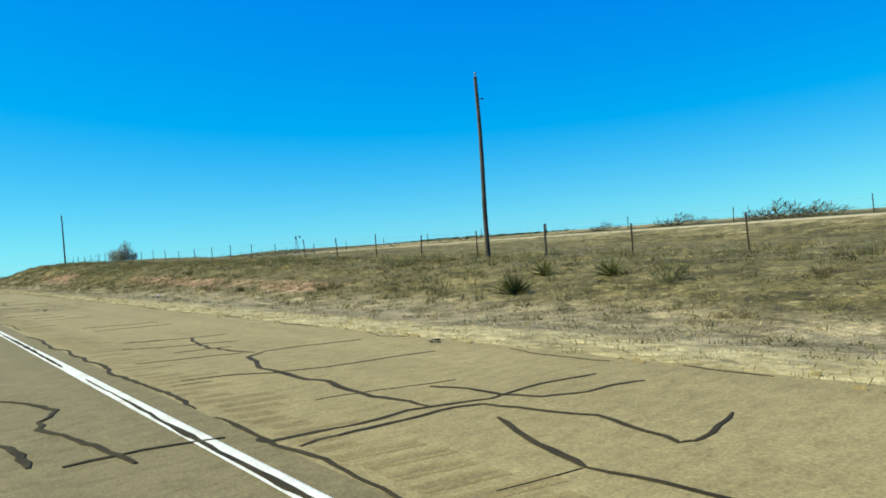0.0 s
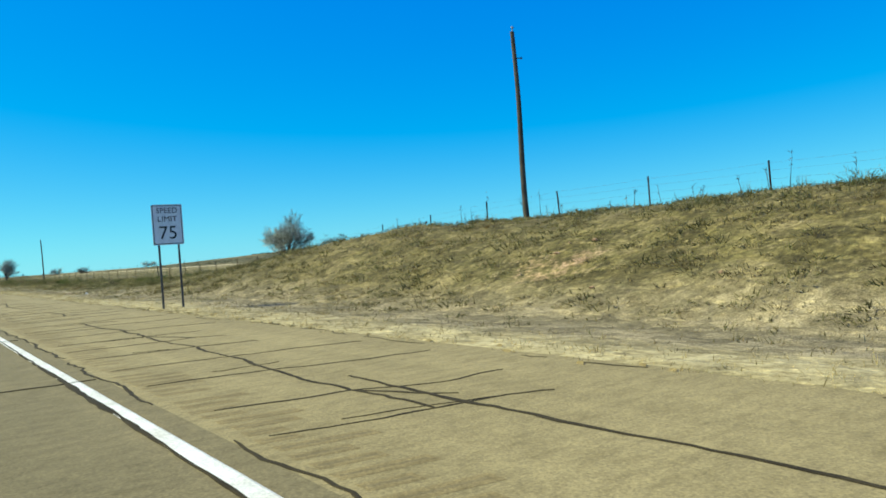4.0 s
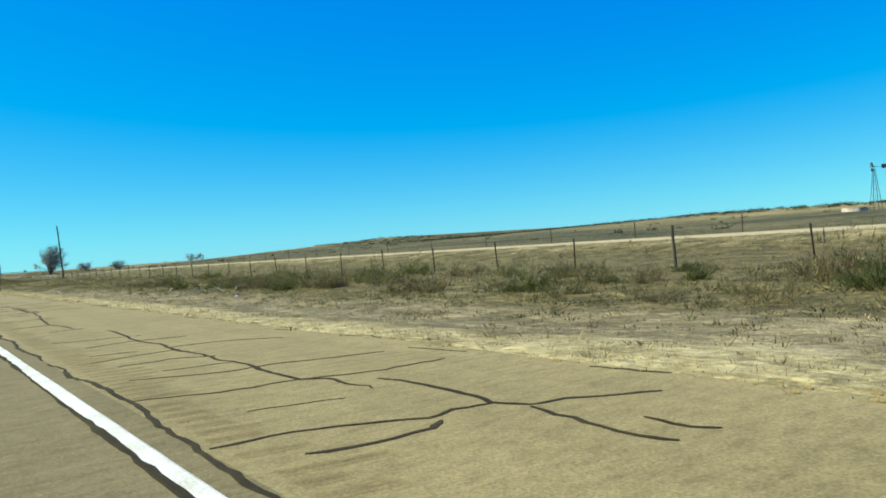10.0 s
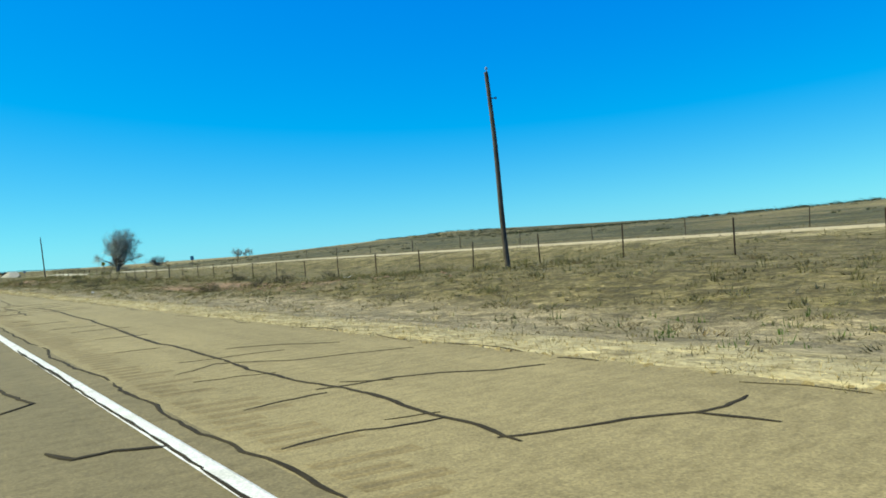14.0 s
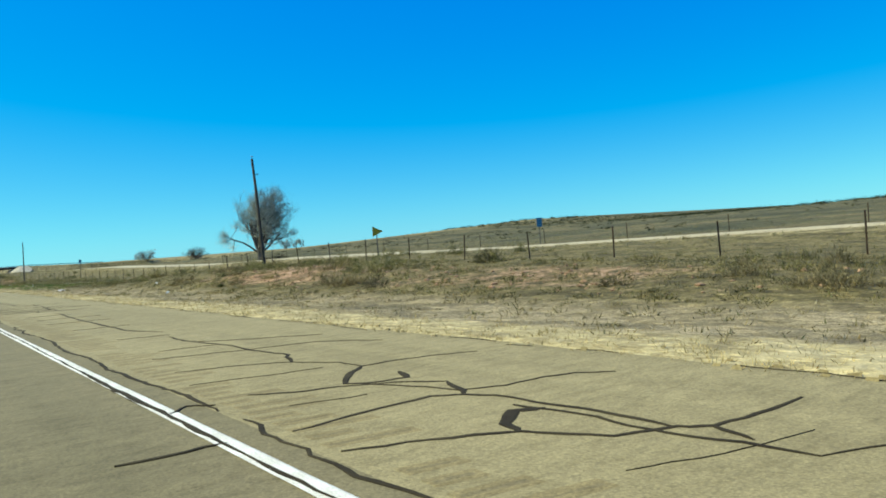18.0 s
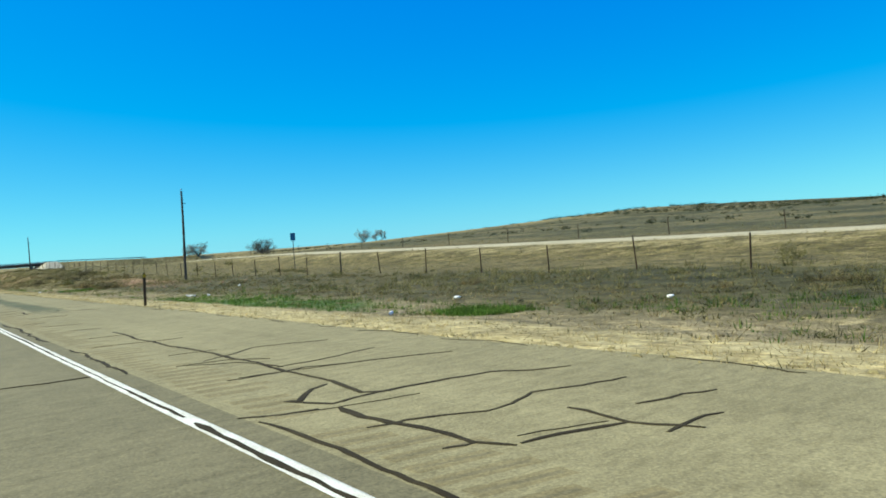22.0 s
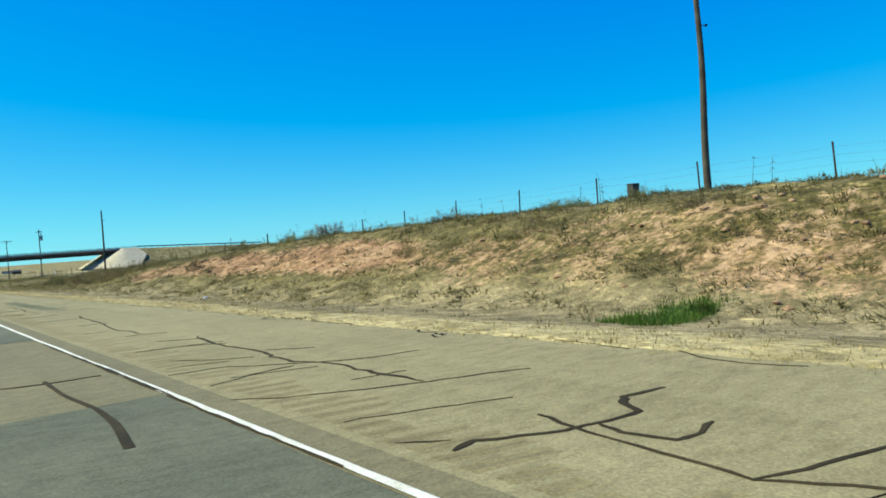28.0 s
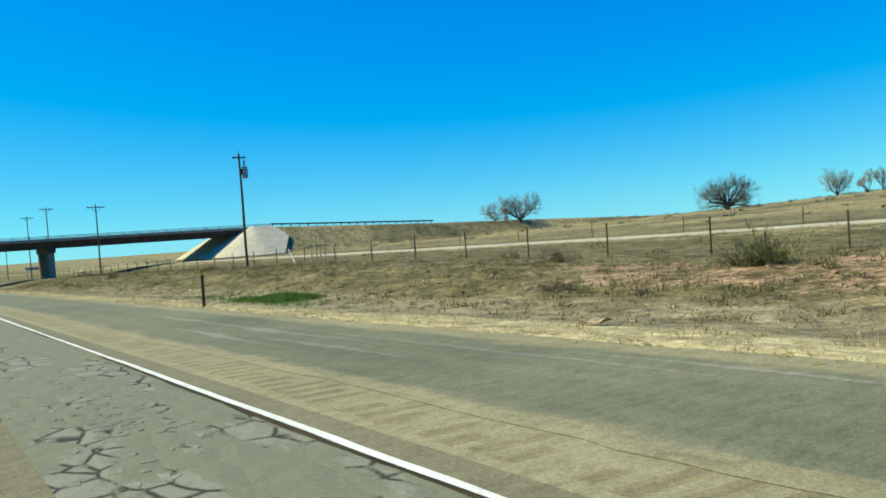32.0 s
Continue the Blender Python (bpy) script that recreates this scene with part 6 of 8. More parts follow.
def plate(w, h, corner, thick=0.004, cut=None):
    """A sign blank with round corners in the x-z plane, facing -y."""
    bm = bmesh.new()
    ring = []
    for cx, cz, a0 in ((w / 2 - corner, h / 2 - corner, 0), (-w / 2 + corner, h / 2 - corner, 90), (-w / 2 + corner, -h / 2 + corner, 180), (w / 2 - corner, -h / 2 + corner, 270)):
        for k in range(5):
            a = radians(a0 + 22.5 * k)
            ring.append((cx + corner * math.cos(a), cz + corner * math.sin(a)))
    f = bm.faces.new([bm.verts.new((u, 0, v)) for u, v in ring])
    ex = bmesh.ops.extrude_face_region(bm, geom=[f])
    bmesh.ops.translate(bm, vec=(0, thick, 0), verts=[v for v in ex["geom"] if isinstance(v, bmesh.types.BMVert)])
    bmesh.ops.recalc_face_normals(bm, faces=bm.faces)
    return bm


def border(w, h, inset, width, y):
    bm = bmesh.new()
    a, b = w / 2 - inset, h / 2 - inset
    box(bm, -a, y, b - width, a, y + 0.002, b)
    box(bm, -a, y, -b, a, y + 0.002, -b + width)
    box(bm, -a, y, -b + width, -a + width, y + 0.002, b - width)
    box(bm, a - width, y, -b + width, a, y + 0.002, b - width)
    return bm


def speed_sign():
    x, y = 4.95, 118.8
    z = gz(x, y)
    s = thing("speed_limit_sign", (x, y, z), "white speed limit 75 sign on two steel posts", "road sign")
    w, h, zc = 0.91, 1.22, 2.52
    for dx in (-0.29, 0.29):
        bm = bmesh.new()
        box(bm, dx - 0.03, 0.012, -0.5, dx + 0.03, 0.05, 3.05, 0.006)
        part("sign_post", bm, M_DARKMETAL, s)
    panel = part("sign_panel", plate(w, h, 0.05), M_SIGNWHITE, s, at=(0, 0, zc))
    part("border", border(w, h, 0.025, 0.022, -0.003), M_BLACK, panel)
    lettering("SPEED", 0.235, M_BLACK, panel, 0, -0.004, 0.42, 0.98)
    lettering("LIMIT", 0.235, M_BLACK, panel, 0, -0.004, 0.165, 1.05)
    lettering("75", 0.56, M_BLACK, panel, 0, -0.004, -0.26, 1.0)
    for dz in (0.45, -0.45):
        bm = bmesh.new()
        box(bm, -0.36, 0.005, zc + dz - 0.03, 0.36, 0.012, zc + dz + 0.03)
        part("brace", bm, M_METAL, s)


def mile_sign():
    x, y = 5.15, 311.8
    z = gz(x, y)
    s = thing("mile_marker", (x, y, z), "tall narrow green mile marker reading 364 on a post", "road sign")
    bm = bmesh.new()
    box(bm, -0.03, 0.006, -0.4, 0.03, 0.022, 2.15, 0.004)
    box(bm, -0.01, 0.022, -0.4, 0.01, 0.05, 2.15)
    part("sign_post", bm, M_DELIN, s)
    panel = part("sign_panel", plate(0.29, 0.93, 0.025), M_SIGNGREEN, s, at=(0, 0, 1.80))
    part("border", border(0.29, 0.93, 0.008, 0.008, -0.003), M_SIGNWHITE, panel)
    lettering("MILE", 0.125, M_SIGNWHITE, panel, 0, -0.004, 0.385, 0.78)
    for k, c in enumerate("364"):
        lettering(c, 0.30, M_SIGNWHITE, panel, 0, -0.004, 0.20 - 0.255 * k, 0.95)


speed_sign()
mile_sign()


def pennant_sign():
    x, y = 26.6, 478.7
    z = gz(x, y)
    s = thing("pennant_sign", (x, y, z), "yellow triangular pennant sign on a thin post", "road sign")
    bm = bmesh.new()
    mid = 1.54 - z
    box(bm, -0.035, 0.006, -0.4, 0.035, 0.05, mid + 0.1, 0.005)
    part("sign_post", bm, M_DARKMETAL, s)
    bm = bmesh.new()
    tri = [(-0.36, -0.38), (0.54, 0.0), (-0.36, 0.38)]
    f = bm.faces.new([bm.verts.new((u, 0, v)) for u, v in tri])
    ex = bmesh.ops.extrude_face_region(bm, geom=[f])
    bmesh.ops.translate(bm, vec=(0, 0.004, 0), verts=[v for v in ex["geom"] if isinstance(v, bmesh.types.BMVert)])
    bmesh.ops.recalc_face_normals(bm, faces=bm.faces)
    part("sign_panel", bm, M_SIGNYELLOW, s, at=(0, 0, mid))


def blue_sign(x, y, top, w, h, two=False):
    z = gz(x, y)
    s = thing("route_sign", (x, y, z), "small blue road sign on a thin post beside the frontage road", "road sign", "frontage road signs")
    bm = bmesh.new()
    box(bm, -0.03, 0.006, -0.4, 0.03, 0.045, top - z, 0.005)
    part("sign_post", bm, M_DARKMETAL, s)
    panel = part("sign_panel", plate(w, h, 0.04), M_SIGNBLUE, s, at=(0, 0, top - z - h / 2))
    bm = bmesh.new()
    for k in range(3):
        box(bm, -w * 0.34, -0.005, h * (0.26 - 0.26 * k) - 0.03, w * 0.34, -0.003, h * (0.26 - 0.26 * k) + 0.03)
    part("legend_bars", bm, M_PALEBLUE, panel, "pale unreadable legend")


pennant_sign()
blue_sign(41.9, 477.4, 1.78, 0.62, 0.76)
blue_sign(26.15, 588.3, 1.35, 0.48, 0.66)


# ---- windmill on the hill ----
def windmill():
    x, y = 140.0, 300.6
    z = gz(x, y)
    hub = 9.0 - z
    w = thing("windmill", (x, y, z), "old steel farm windmill on a lattice tower", "windmill")
    foot, head = 0.8, 0.13
    for sx in (-1, 1):
        for sy in (-1, 1):
            bm = bmesh.new()
            rod(bm, (sx * foot, sy * foot, -0.3), (sx * head, sy * head, hub - 0.3), 0.045, 0.04, 6)
            part("leg", bm, M_DARKMETAL, w)
    for k in range(1, 6):
        t = k / 6
        r, zz = foot + (head - foot) * t, hub * t
        r2, z2 = foot + (head - foot) * (t - 1 / 6), hub * (t - 1 / 6)
        bm = bmesh.new()
        for a, b in (((-r, -r), (r, -r)), ((r, -r), (r, r)), ((r, r), (-r, r)), ((-r, r), (-r, -r))):
            rod(bm, (*a, zz), (*b, zz), 0.022, n=5)
        for s in (-1, 1):
            rod(bm, (-r2, s * r2, z2), (r, s * r, zz), 0.014, n=4)
            rod(bm, (s * r2, r2, z2), (s * r, -r, zz), 0.014, n=4)
        part("bracing", bm, M_DARKMETAL, w)
    wheel = part("wheel_hub", rod(bmesh.new(), (-0.25, 0.1, 0), (0.12, -0.1, 0), 0.12, n=10), M_DARKMETAL, w, at=Matrix.Translation((0, 0, hub)) @ pose(0, 0, 0, 0, 0, -52))
    for k in range(18):
        a = 2 * math.pi * k / 18
        bm = bmesh.new()
        c, s = math.cos(a), math.sin(a)
        tw = 0.09
        q = []
        for r, half in ((0.3, 0.045), (0.85, 0.125)):
            for sd in (-1, 1):
                q.append((-0.3 + sd * tw * r, c * r - s * half * sd, s * r + c * half * sd))
        for dx in (0, 0.012):
            for v in q:
                bm.verts.new((v[0] + dx, v[1], v[2]))
        bm.verts.ensure_lookup_table()
        for f in ((0, 1, 3, 2), (4, 6, 7, 5), (0, 4, 5, 1), (1, 5, 7, 3), (3, 7, 6, 2), (2, 6, 4, 0)):
            bm.faces.new([bm.verts[i] for i in f])
        part("blade", bm, M_DARKMETAL, wheel)
    bm = bmesh.new()
    rod(bm, (0.1, 0, 0), (1.6, 0, 0), 0.03, n=6)
    part("tail_boom", bm, M_DARKMETAL, wheel)
    bm = bmesh.new()
    box(bm, 1.25, -0.01, -0.38, 2.2, 0.01, 0.38, 0.004)
    part("tail_vane", bm, M_DARKMETAL, wheel)


def stock_tank(x, y):
    z = gz(x, y)
    t = thing("stock_tank", (x, y, z), "low round stock tank, pale and rust-stained, in the pasture", "tank")
    h = Heap()
    h.add(*tube(np.array([(0, 0, -0.2), (0, 0, 0.68), (0, 0, 0.7), (0, 0, 0.3)]), [2.2, 2.2, 2.12, 2.1], 24))
    part("wall", h.mesh("wall"), M_TANK, t)
    bm = bmesh.new()
    bmesh.ops.create_cone(bm, cap_ends=True, segments=24, radius1=2.11, radius2=2.11, depth=0.3, matrix=Matrix.Translation((0, 0, 0.25)))
    part("water", bm, M_RUBBER, t, "dark still water")


windmill()
stock_tank(141.5, 305.0)


# ---- trees ----
def unit(v):
    return v / (np.linalg.norm(v) + 1e-9)


def cones(base, tip, r):
    """Many thin three-sided twigs."""
    base, tip = np.asarray(base), np.asarray(tip)
    d = tip - base
    ref = np.tile(np.array([[0.31, 0.77, 0.55]]), (len(base), 1))
    u = np.cross(d, ref)
    u /= np.linalg.norm(u, axis=1)[:, None] + 1e-9
    w = np.cross(d, u)
    w /= np.linalg.norm(w, axis=1)[:, None] + 1e-9
    r = np.broadcast_to(np.asarray(r, float), (len(base),))[:, None]
    ring = [base + r * (math.cos(a) * u + math.sin(a) * w) for a in (0, 2.1, 4.2)]
    v = np.stack([*ring, tip], 1).reshape(-1, 3)
    i = np.arange(len(base))[:, None] * 4
    f = np.concatenate([i + np.array([[0, 1, 3]]), i + np.array([[1, 2, 3]]), i + np.array([[2, 0, 3]])])
    return v, f


def bare_tree(x, y, height, width, seed, label, limbs=7, fork=0.09, twigs=16, stems=1, lean=(0, 0), rough_twig=M_TWIG, fan=0.75, thick=1.0, tl=1.0, tsd=0.5, low=0.53, rise=0.07):
    """A leafless tree: forking limbs inside a crown of the given size, ending in a haze of twigs."""
    r = np.random.default_rng(seed)
    z = gz(x, y)
    t = thing("tree", (x, y, z), label, "tree")
    wood, crown = Heap(), []
    half = width / 2

    def inside(p):
        q = np.array([(p[0] - lean[0] * p[2]) / half, (p[1] - lean[1] * p[2]) / half, (p[2] - height * low) / (height * (1 - low))])
        return q @ q

    def grow(p, d, length, rad, level):
        n = 5 if level < 2 else 4
        pts, rr = [p], [rad]
        for k in range(n):
            d = unit(d + r.normal(0, 0.16, 3) + np.array([lean[0] * .3, lean[1] * .3, rise if level < 3 else 0.03]))
            p = p + d * length / n
            pts.append(p)
            rr.append(rad * (1 - 0.55 * (k + 1) / n))
            if level > 0 and inside(p) > 1.0:
                break
        pts = np.array(pts)
        wood.add(*tube(pts, rr, 7 if level < 2 else 4))
        if level >= 3:
            for _ in range(twigs):
                a = r.random() * 0.9 + 0.1
                b = pts[0] + (pts[-1] - pts[0]) * a
                dd = unit(d + r.normal(0, tsd, 3) + np.array([0, 0, 0.25]))
                ll = tl * height * r.uniform(0.06, 0.14)
                tip = b + dd * ll
                crown.append((b, tip, 0.008 + 0.003 * r.random()))
                for _ in range(2):
                    c = b + (tip - b) * r.uniform(0.3, 0.8)
                    crown.append((c, c + unit(dd + r.normal(0, 0.6, 3)) * ll * 0.65, 0.006))
            return
        kids = (4, 5, 4)[level - 1] if level else 0
        for k in range(kids):
            a = r.uniform(0.35, 1.0)
            i = min(int(a * (len(pts) - 1)), len(pts) - 2)
            s = pts[i] + (pts[i + 1] - pts[i]) * (a * (len(pts) - 1) - i)
            grow(s, unit(d + r.normal(0, 0.55, 3) + np.array([0, 0, 0.12])), length * r.uniform(0.5, 0.72), max(rad * 0.5 * (1 - 0.4 * a), 0.012), level + 1)

    for s in range(stems):
        off = np.array([r.normal(0, 0.35), r.normal(0, 0.35), 0]) * (stems > 1)
        top = np.array([0.1 * r.normal(), 0.1 * r.normal(), height * fork])
        base_r = height * 0.042 * thick / math.sqrt(stems)
        pts = np.array([off + np.array([0, 0, -0.3]), off + np.array([0, 0, 0.15]), off + top * 0.5, off + top])
        wood.add(*tube(pts, [base_r * 1.5, base_r * 1.25, base_r, base_r * 0.92], 10))
        k = max(limbs // stems, 2)
        for i in range(k):
            a = 2 * math.pi * (i + r.random() * 0.7) / k + s
            out = fan * r.uniform(0.25, 1.75)
            grow(off + top * r.uniform(0.45, 1.0), unit(np.array([math.cos(a) * out, math.sin(a) * out, 1.0])), height * r.uniform(0.42, 0.58), base_r * r.uniform(0.42, 0.62), 1)
    me = wood.mesh("trunk")
    part("trunk", shade_smooth(me), M_BARK, t, "grey-brown trunk and limbs")
    b, tp, rr = zip(*crown)
    v, f = cones(np.array(b), np.array(tp), np.array(rr))
    part("crown", fast_mesh("crown", v, f), rough_twig, t, "haze of bare twigs")
    return t


bare_tree(42.3, 193.6, 6.5, 6.8, 3, "leafless low-forking elm with a wide pale crown beside the frontage road", limbs=17, fork=0.07, twigs=24, lean=(0.07, -0.05), fan=0.8, thick=0.75, tsd=0.34)
bare_tree(41.2, 535.9, 10.5, 10.2, 11, "large leafless cottonwood with a thick dark trunk by the frontage road", limbs=20, fork=0.14, twigs=20, stems=2, lean=(0.08, -0.06), fan=0.58, thick=1.3, tsd=0.5, low=0.47, rise=0.05)
bare_tree(119.8, 902.0, 9.4, 9.6, 5, "leafless tree in the pasture by the overpass embankment", limbs=18, fork=0.06, twigs=10, fan=1.3, thick=0.7, low=0.42, rise=0.0)
bare_tree(117.3, 908.6, 6.2, 6.6, 6, "small leafless bushy tree in the pasture", limbs=12, fork=0.04, twigs=12, fan=1.2, thick=0.5, low=0.42, rise=0.0)
bare_tree(134.2, 855.0, 9.0, 13.8, 8, "broad leafless oak-shaped tree in the pasture", limbs=24, fork=0.10, twigs=10, fan=1.5, thick=0.9, rough_twig=M_GREYTWIG, low=0.36, rise=-0.03)
bare_tree(192.6, 861.0, 8.4, 9.0, 13, "distant leafless tree on the hillside", limbs=14, fork=0.04, twigs=9, fan=0.9, thick=0.6, low=0.45)
bare_tree(197.0, 855.6, 6.6, 3.6, 14, "slim distant leafless tree on the hillside", limbs=8, fork=0.04, twigs=12, fan=0.4, thick=0.5)
bare_tree(198.6, 852.4, 6.8, 3.4, 15, "slim distant leafless tree on the hillside", limbs=8, fork=0.04, twigs=12, fan=0.4, thick=0.5)


# ---- overpass ----
def overpass():
    o = thing("overpass", (0, BRIDGE_Y, 0), "long low highway overpass with brown steel girders and pale abutments", "bridge")
    H, X1 = BRIDGE_HALF, BRIDGE_END + 1.0
    X0 = -48.0
    bm = bmesh.new()
    box(bm, X0, -H + 0.35, 0.72, X1, H - 0.35, 0.95)
    part("deck", bm, M_BRIDGE, o)
    for s in (-1, 1):
        bm = bmesh.new()
        box(bm, X0, s * H - 0.18, 0.62, X1 + 3, s * H + 0.18, 1.08, 0.02)
        part("kerb_beam", bm, M_BRIDGE, o)
        for zz in (1.30, 1.50):
            bm = bmesh.new()
            box(bm, X0, s * H - 0.05, zz - 0.045, X1 + 3, s * H + 0.05, zz + 0.045, 0.012)
            part("rail", bm, M_METAL, o)
        bm = bmesh.new()
        box(bm, -0.07, -0.08, 1.08, 0.07, 0.08, 1.56, 0.015)
        me = bpy.data.meshes.new("rail_post")
        bm.to_mesh(me)
        bm.free()
        me.materials.append(M_BRIDGE)
        k = X0
        while k < X1 + 3:
            part("rail_post", me, None, o, at=(k, s * H, 0))
            k += 2.4
    for k in range(5):
        yy = -H + 0.7 + k * (2 * H - 1.4) / 4
        bm = bmesh.new()
        box(bm, X0 + 2, yy - 0.22, -0.36, X1 - 1.2, yy + 0.22, -0.30)
        box(bm, X0 + 2, yy - 0.012, -0.30, X1 - 1.2, yy + 0.012, 0.68)
        box(bm, X0 + 2, yy - 0.20, 0.68, X1 - 1.2, yy + 0.20, 0.72)
        for j in range(28):
            xx = X0 + 3 + j * 3.55
            if xx < X1 - 1.5:
                box(bm, xx - 0.01, yy - 0.18, -0.30, xx + 0.01, yy + 0.18, 0.68)
        part("girder", bm, M_GIRDER, o)
    for px in (17.6, -16.0):
        bm = bmesh.new()
        box(bm, px - 0.55, -H + 0.5, -1.25, px + 0.55, H - 0.5, -0.38, 0.05)
        part("pier_cap", bm, M_GIRDER, o)
        for yy in (-5.6, 0.0, 5.6):
            bm = bmesh.new()
            rod(bm, (px, yy, float(road_z(BRIDGE_Y + yy)) - 1.0), (px, yy, -1.2), 0.48, n=18)
            part("pier_column", bm, M_BRIDGE, o)
    for px in (X1 - 0.9, X0 + 1.2):
        bm = bmesh.new()
        box(bm, px - 0.5, -H + 0.2, -2.2, px + 0.5, H - 0.2, 0.70, 0.03)
        part("abutment", bm, M_BRIDGE, o)
    # paved slope that wraps round the corners of the embankment
    na, nr = 40, 7
    vs = []
    for i in range(na + 1):
        u = i / na
        if u < 0.2:
            ang, cy, cx = 270.0, -H - 1.0, BRIDGE_END
        elif u < 0.42:
            ang, cy, cx = 270 - 90 * (u - 0.2) / 0.22, -H - 1.0, BRIDGE_END
        elif u < 0.58:
            ang, cx, cy = 180.0, BRIDGE_END, -H - 1.0 + (2 * H + 2) * (u - 0.42) / 0.16
        else:
            ang, cx, cy = 180 - 90 * (u - 0.58) / 0.42, BRIDGE_END, H + 1.0
        for j in range(nr + 1):
            d = 0.3 + 9.3 * j / nr
            run = min(7.8 - 0.63 * d, 3.4 + 0.53 * d) * max(1 - u / 0.2, 0)
            xx, yy = cx + run + d * math.cos(radians(ang)), cy + d * math.sin(radians(ang))
            vs.append((xx, yy, BRIDGE_TOP - 0.58 * d + 0.10))
    k = nr + 1
    f = [(i * k + j, i * k + j + 1, (i + 1) * k + j + 1, (i + 1) * k + j) for i in range(na) for j in range(nr)]
    me = fast_mesh("slope_paving", vs, f)
    ob = part("slope_paving", me, M_CONCRETE, o, "pale concrete slope paving")
    sol = ob.modifiers.new("thick", "SOLIDIFY")
    sol.thickness, sol.offset = 0.25, -1.0
    return o


overpass()


def guardrail():
    g = thing("guardrail", (BRIDGE_END + 4, BRIDGE_Y - BRIDGE_HALF, 0), "steel guardrail along the overpass approach", "guardrail")
    bm = bmesh.new()
    prof = [(0.0, 0.42), (-0.05, 0.50), (0.0, 0.57), (-0.05, 0.64), (0.0, 0.72)]
    drop = lambda v: float(approach_z(BRIDGE_END + 4 + v))
    rows = [[bm.verts.new((xx, dy, dz + drop(xx))) for dy, dz in prof] for xx in (0, 2, 6, 20, 39)]
    for a, b in zip(rows[:-1], rows[1:]):
        for i in range(4):
            bm.faces.new((a[i], b[i], b[i + 1], a[i + 1]))
    ob = part("rail", bm, M_DARKMETAL, g)
    sol = ob.modifiers.new("thick", "SOLIDIFY")
    sol.thickness = 0.006
    bm = bmesh.new()
    box(bm, -0.08, 0.0, -0.6, 0.08, 0.15, 0.75, 0.01)
    me = bpy.data.meshes.new("post")
    bm.to_mesh(me)
    bm.free()
    me.materials.append(M_POLE)
    for k in range(21):
        part("post", me, None, g, at=(0.4 + 1.9 * k, 0.02, drop(0.4 + 1.9 * k)))


guardrail()


# ---- grass and brush ----
def tufts(x, y, blades, hmin, hmax, spread, width, lean=0.6, lift=None):
    """Grass tufts at the given places, as loose thin blades."""
    n = len(x)
    z = ground_z(x, y) - 0.02
    base = np.repeat(np.stack([x, y, z], -1), blades, 0)
    m = n * blades
    size = np.repeat(rng.uniform(0.6, 1.0, n), blades)
    a = rng.uniform(0, 2 * math.pi, m)
    rad = spread * np.sqrt(rng.random(m)) * size
    base = base + np.stack([np.cos(a) * rad, np.sin(a) * rad, np.zeros(m)], -1)
    h = rng.uniform(hmin, hmax, m) * size * (1.1 - 0.7 * (rad / (spread * size)) ** 2)
    b = a + rng.normal(0, 0.9, m)
    out = lean * h * rng.random(m)
    tip = base + np.stack([np.cos(b) * out, np.sin(b) * out, h], -1)
    c = rng.uniform(0, 2 * math.pi, m)
    side = np.stack([np.cos(c), np.sin(c), 0 * c], -1) * (width * rng.uniform(0.6, 1.3, m))[:, None]
    v = np.stack([base - side, base + side, tip], 1).reshape(-1, 3)
    return v, np.arange(m * 3).reshape(-1, 3)


def scatter(n, x0, x1, y0, y1, keep=None, power=1.0):
    x = x0 + (x1 - x0) * rng.random(n) ** power
    y = rng.uniform(y0, y1, n)
    if keep is not None:
        k = rng.random(n) < keep(x, y)
        x, y = x[k], y[k]
    return x, y


def stuff(name, vf, material, label, category):
    return tagged(part(name, fast_mesh(name, *vf), material), label, category, kind="stuff")


sx, sy = scatter(52000, EDGE - 0.12, 7.2, -14, 900, lambda x, y: np.clip(0.04 + 0.96 * straw_at(x, y) - 0.9 * green_at(x, y), 0, 1), 1.2)
stuff("straw_grass", tufts(sx, sy, 8, 0.03, 0.13, 0.18, 0.007, 1.6), M_STRAW, "pale straw-coloured dry grass along the shoulder's edge", "grass")
sx, sy = scatter(36000, 5.4, 11.5, -14, 830, lambda x, y: np.clip(0.45 + 0.8 * waves(x, y, 2.6, 21) - 0.6 * green_at(x, y), 0.05, 1))
stuff("dead_grass", tufts(sx, sy, 7, 0.03, 0.12, 0.15, 0.013, 1.7), M_DEAD, "grey-tan dead grass and broken stems beside the straw strip", "grass")
sx, sy = scatter(18000, 6.2, 20.5, -14, 900, lambda x, y: np.clip(1.0 - 0.85 * soil_at(x, y) - 0.5 * straw_at(x, y) + 0.3 * waves(x, y, 0.5, 1), 0.05, 1))
stuff("dry_grass", tufts(sx, sy, 8, 0.05, 0.20, 0.17, 0.012, 1.2), M_DRYGRASS, "dull brown dry grass tufts on the roadside", "grass")
sx, sy = scatter(12000, 20.5, 36.0, -14, 900, lambda x, y: 0.4 + 0.6 * smooth((x - 26) / 6))
stuff("dry_grass", tufts(sx, sy, 5, 0.08, 0.26, 0.24, 0.015), M_DRYGRASS, "tan dry grass between fence and frontage road", "grass")
sx, sy = scatter(52000, 6.0, 13.0, 295, 805, green_at)
stuff("green_grass", tufts(sx, sy, 12, 0.08, 0.26, 0.16, 0.009), M_GREENGRASS, "fresh green grass in the ditch", "grass")
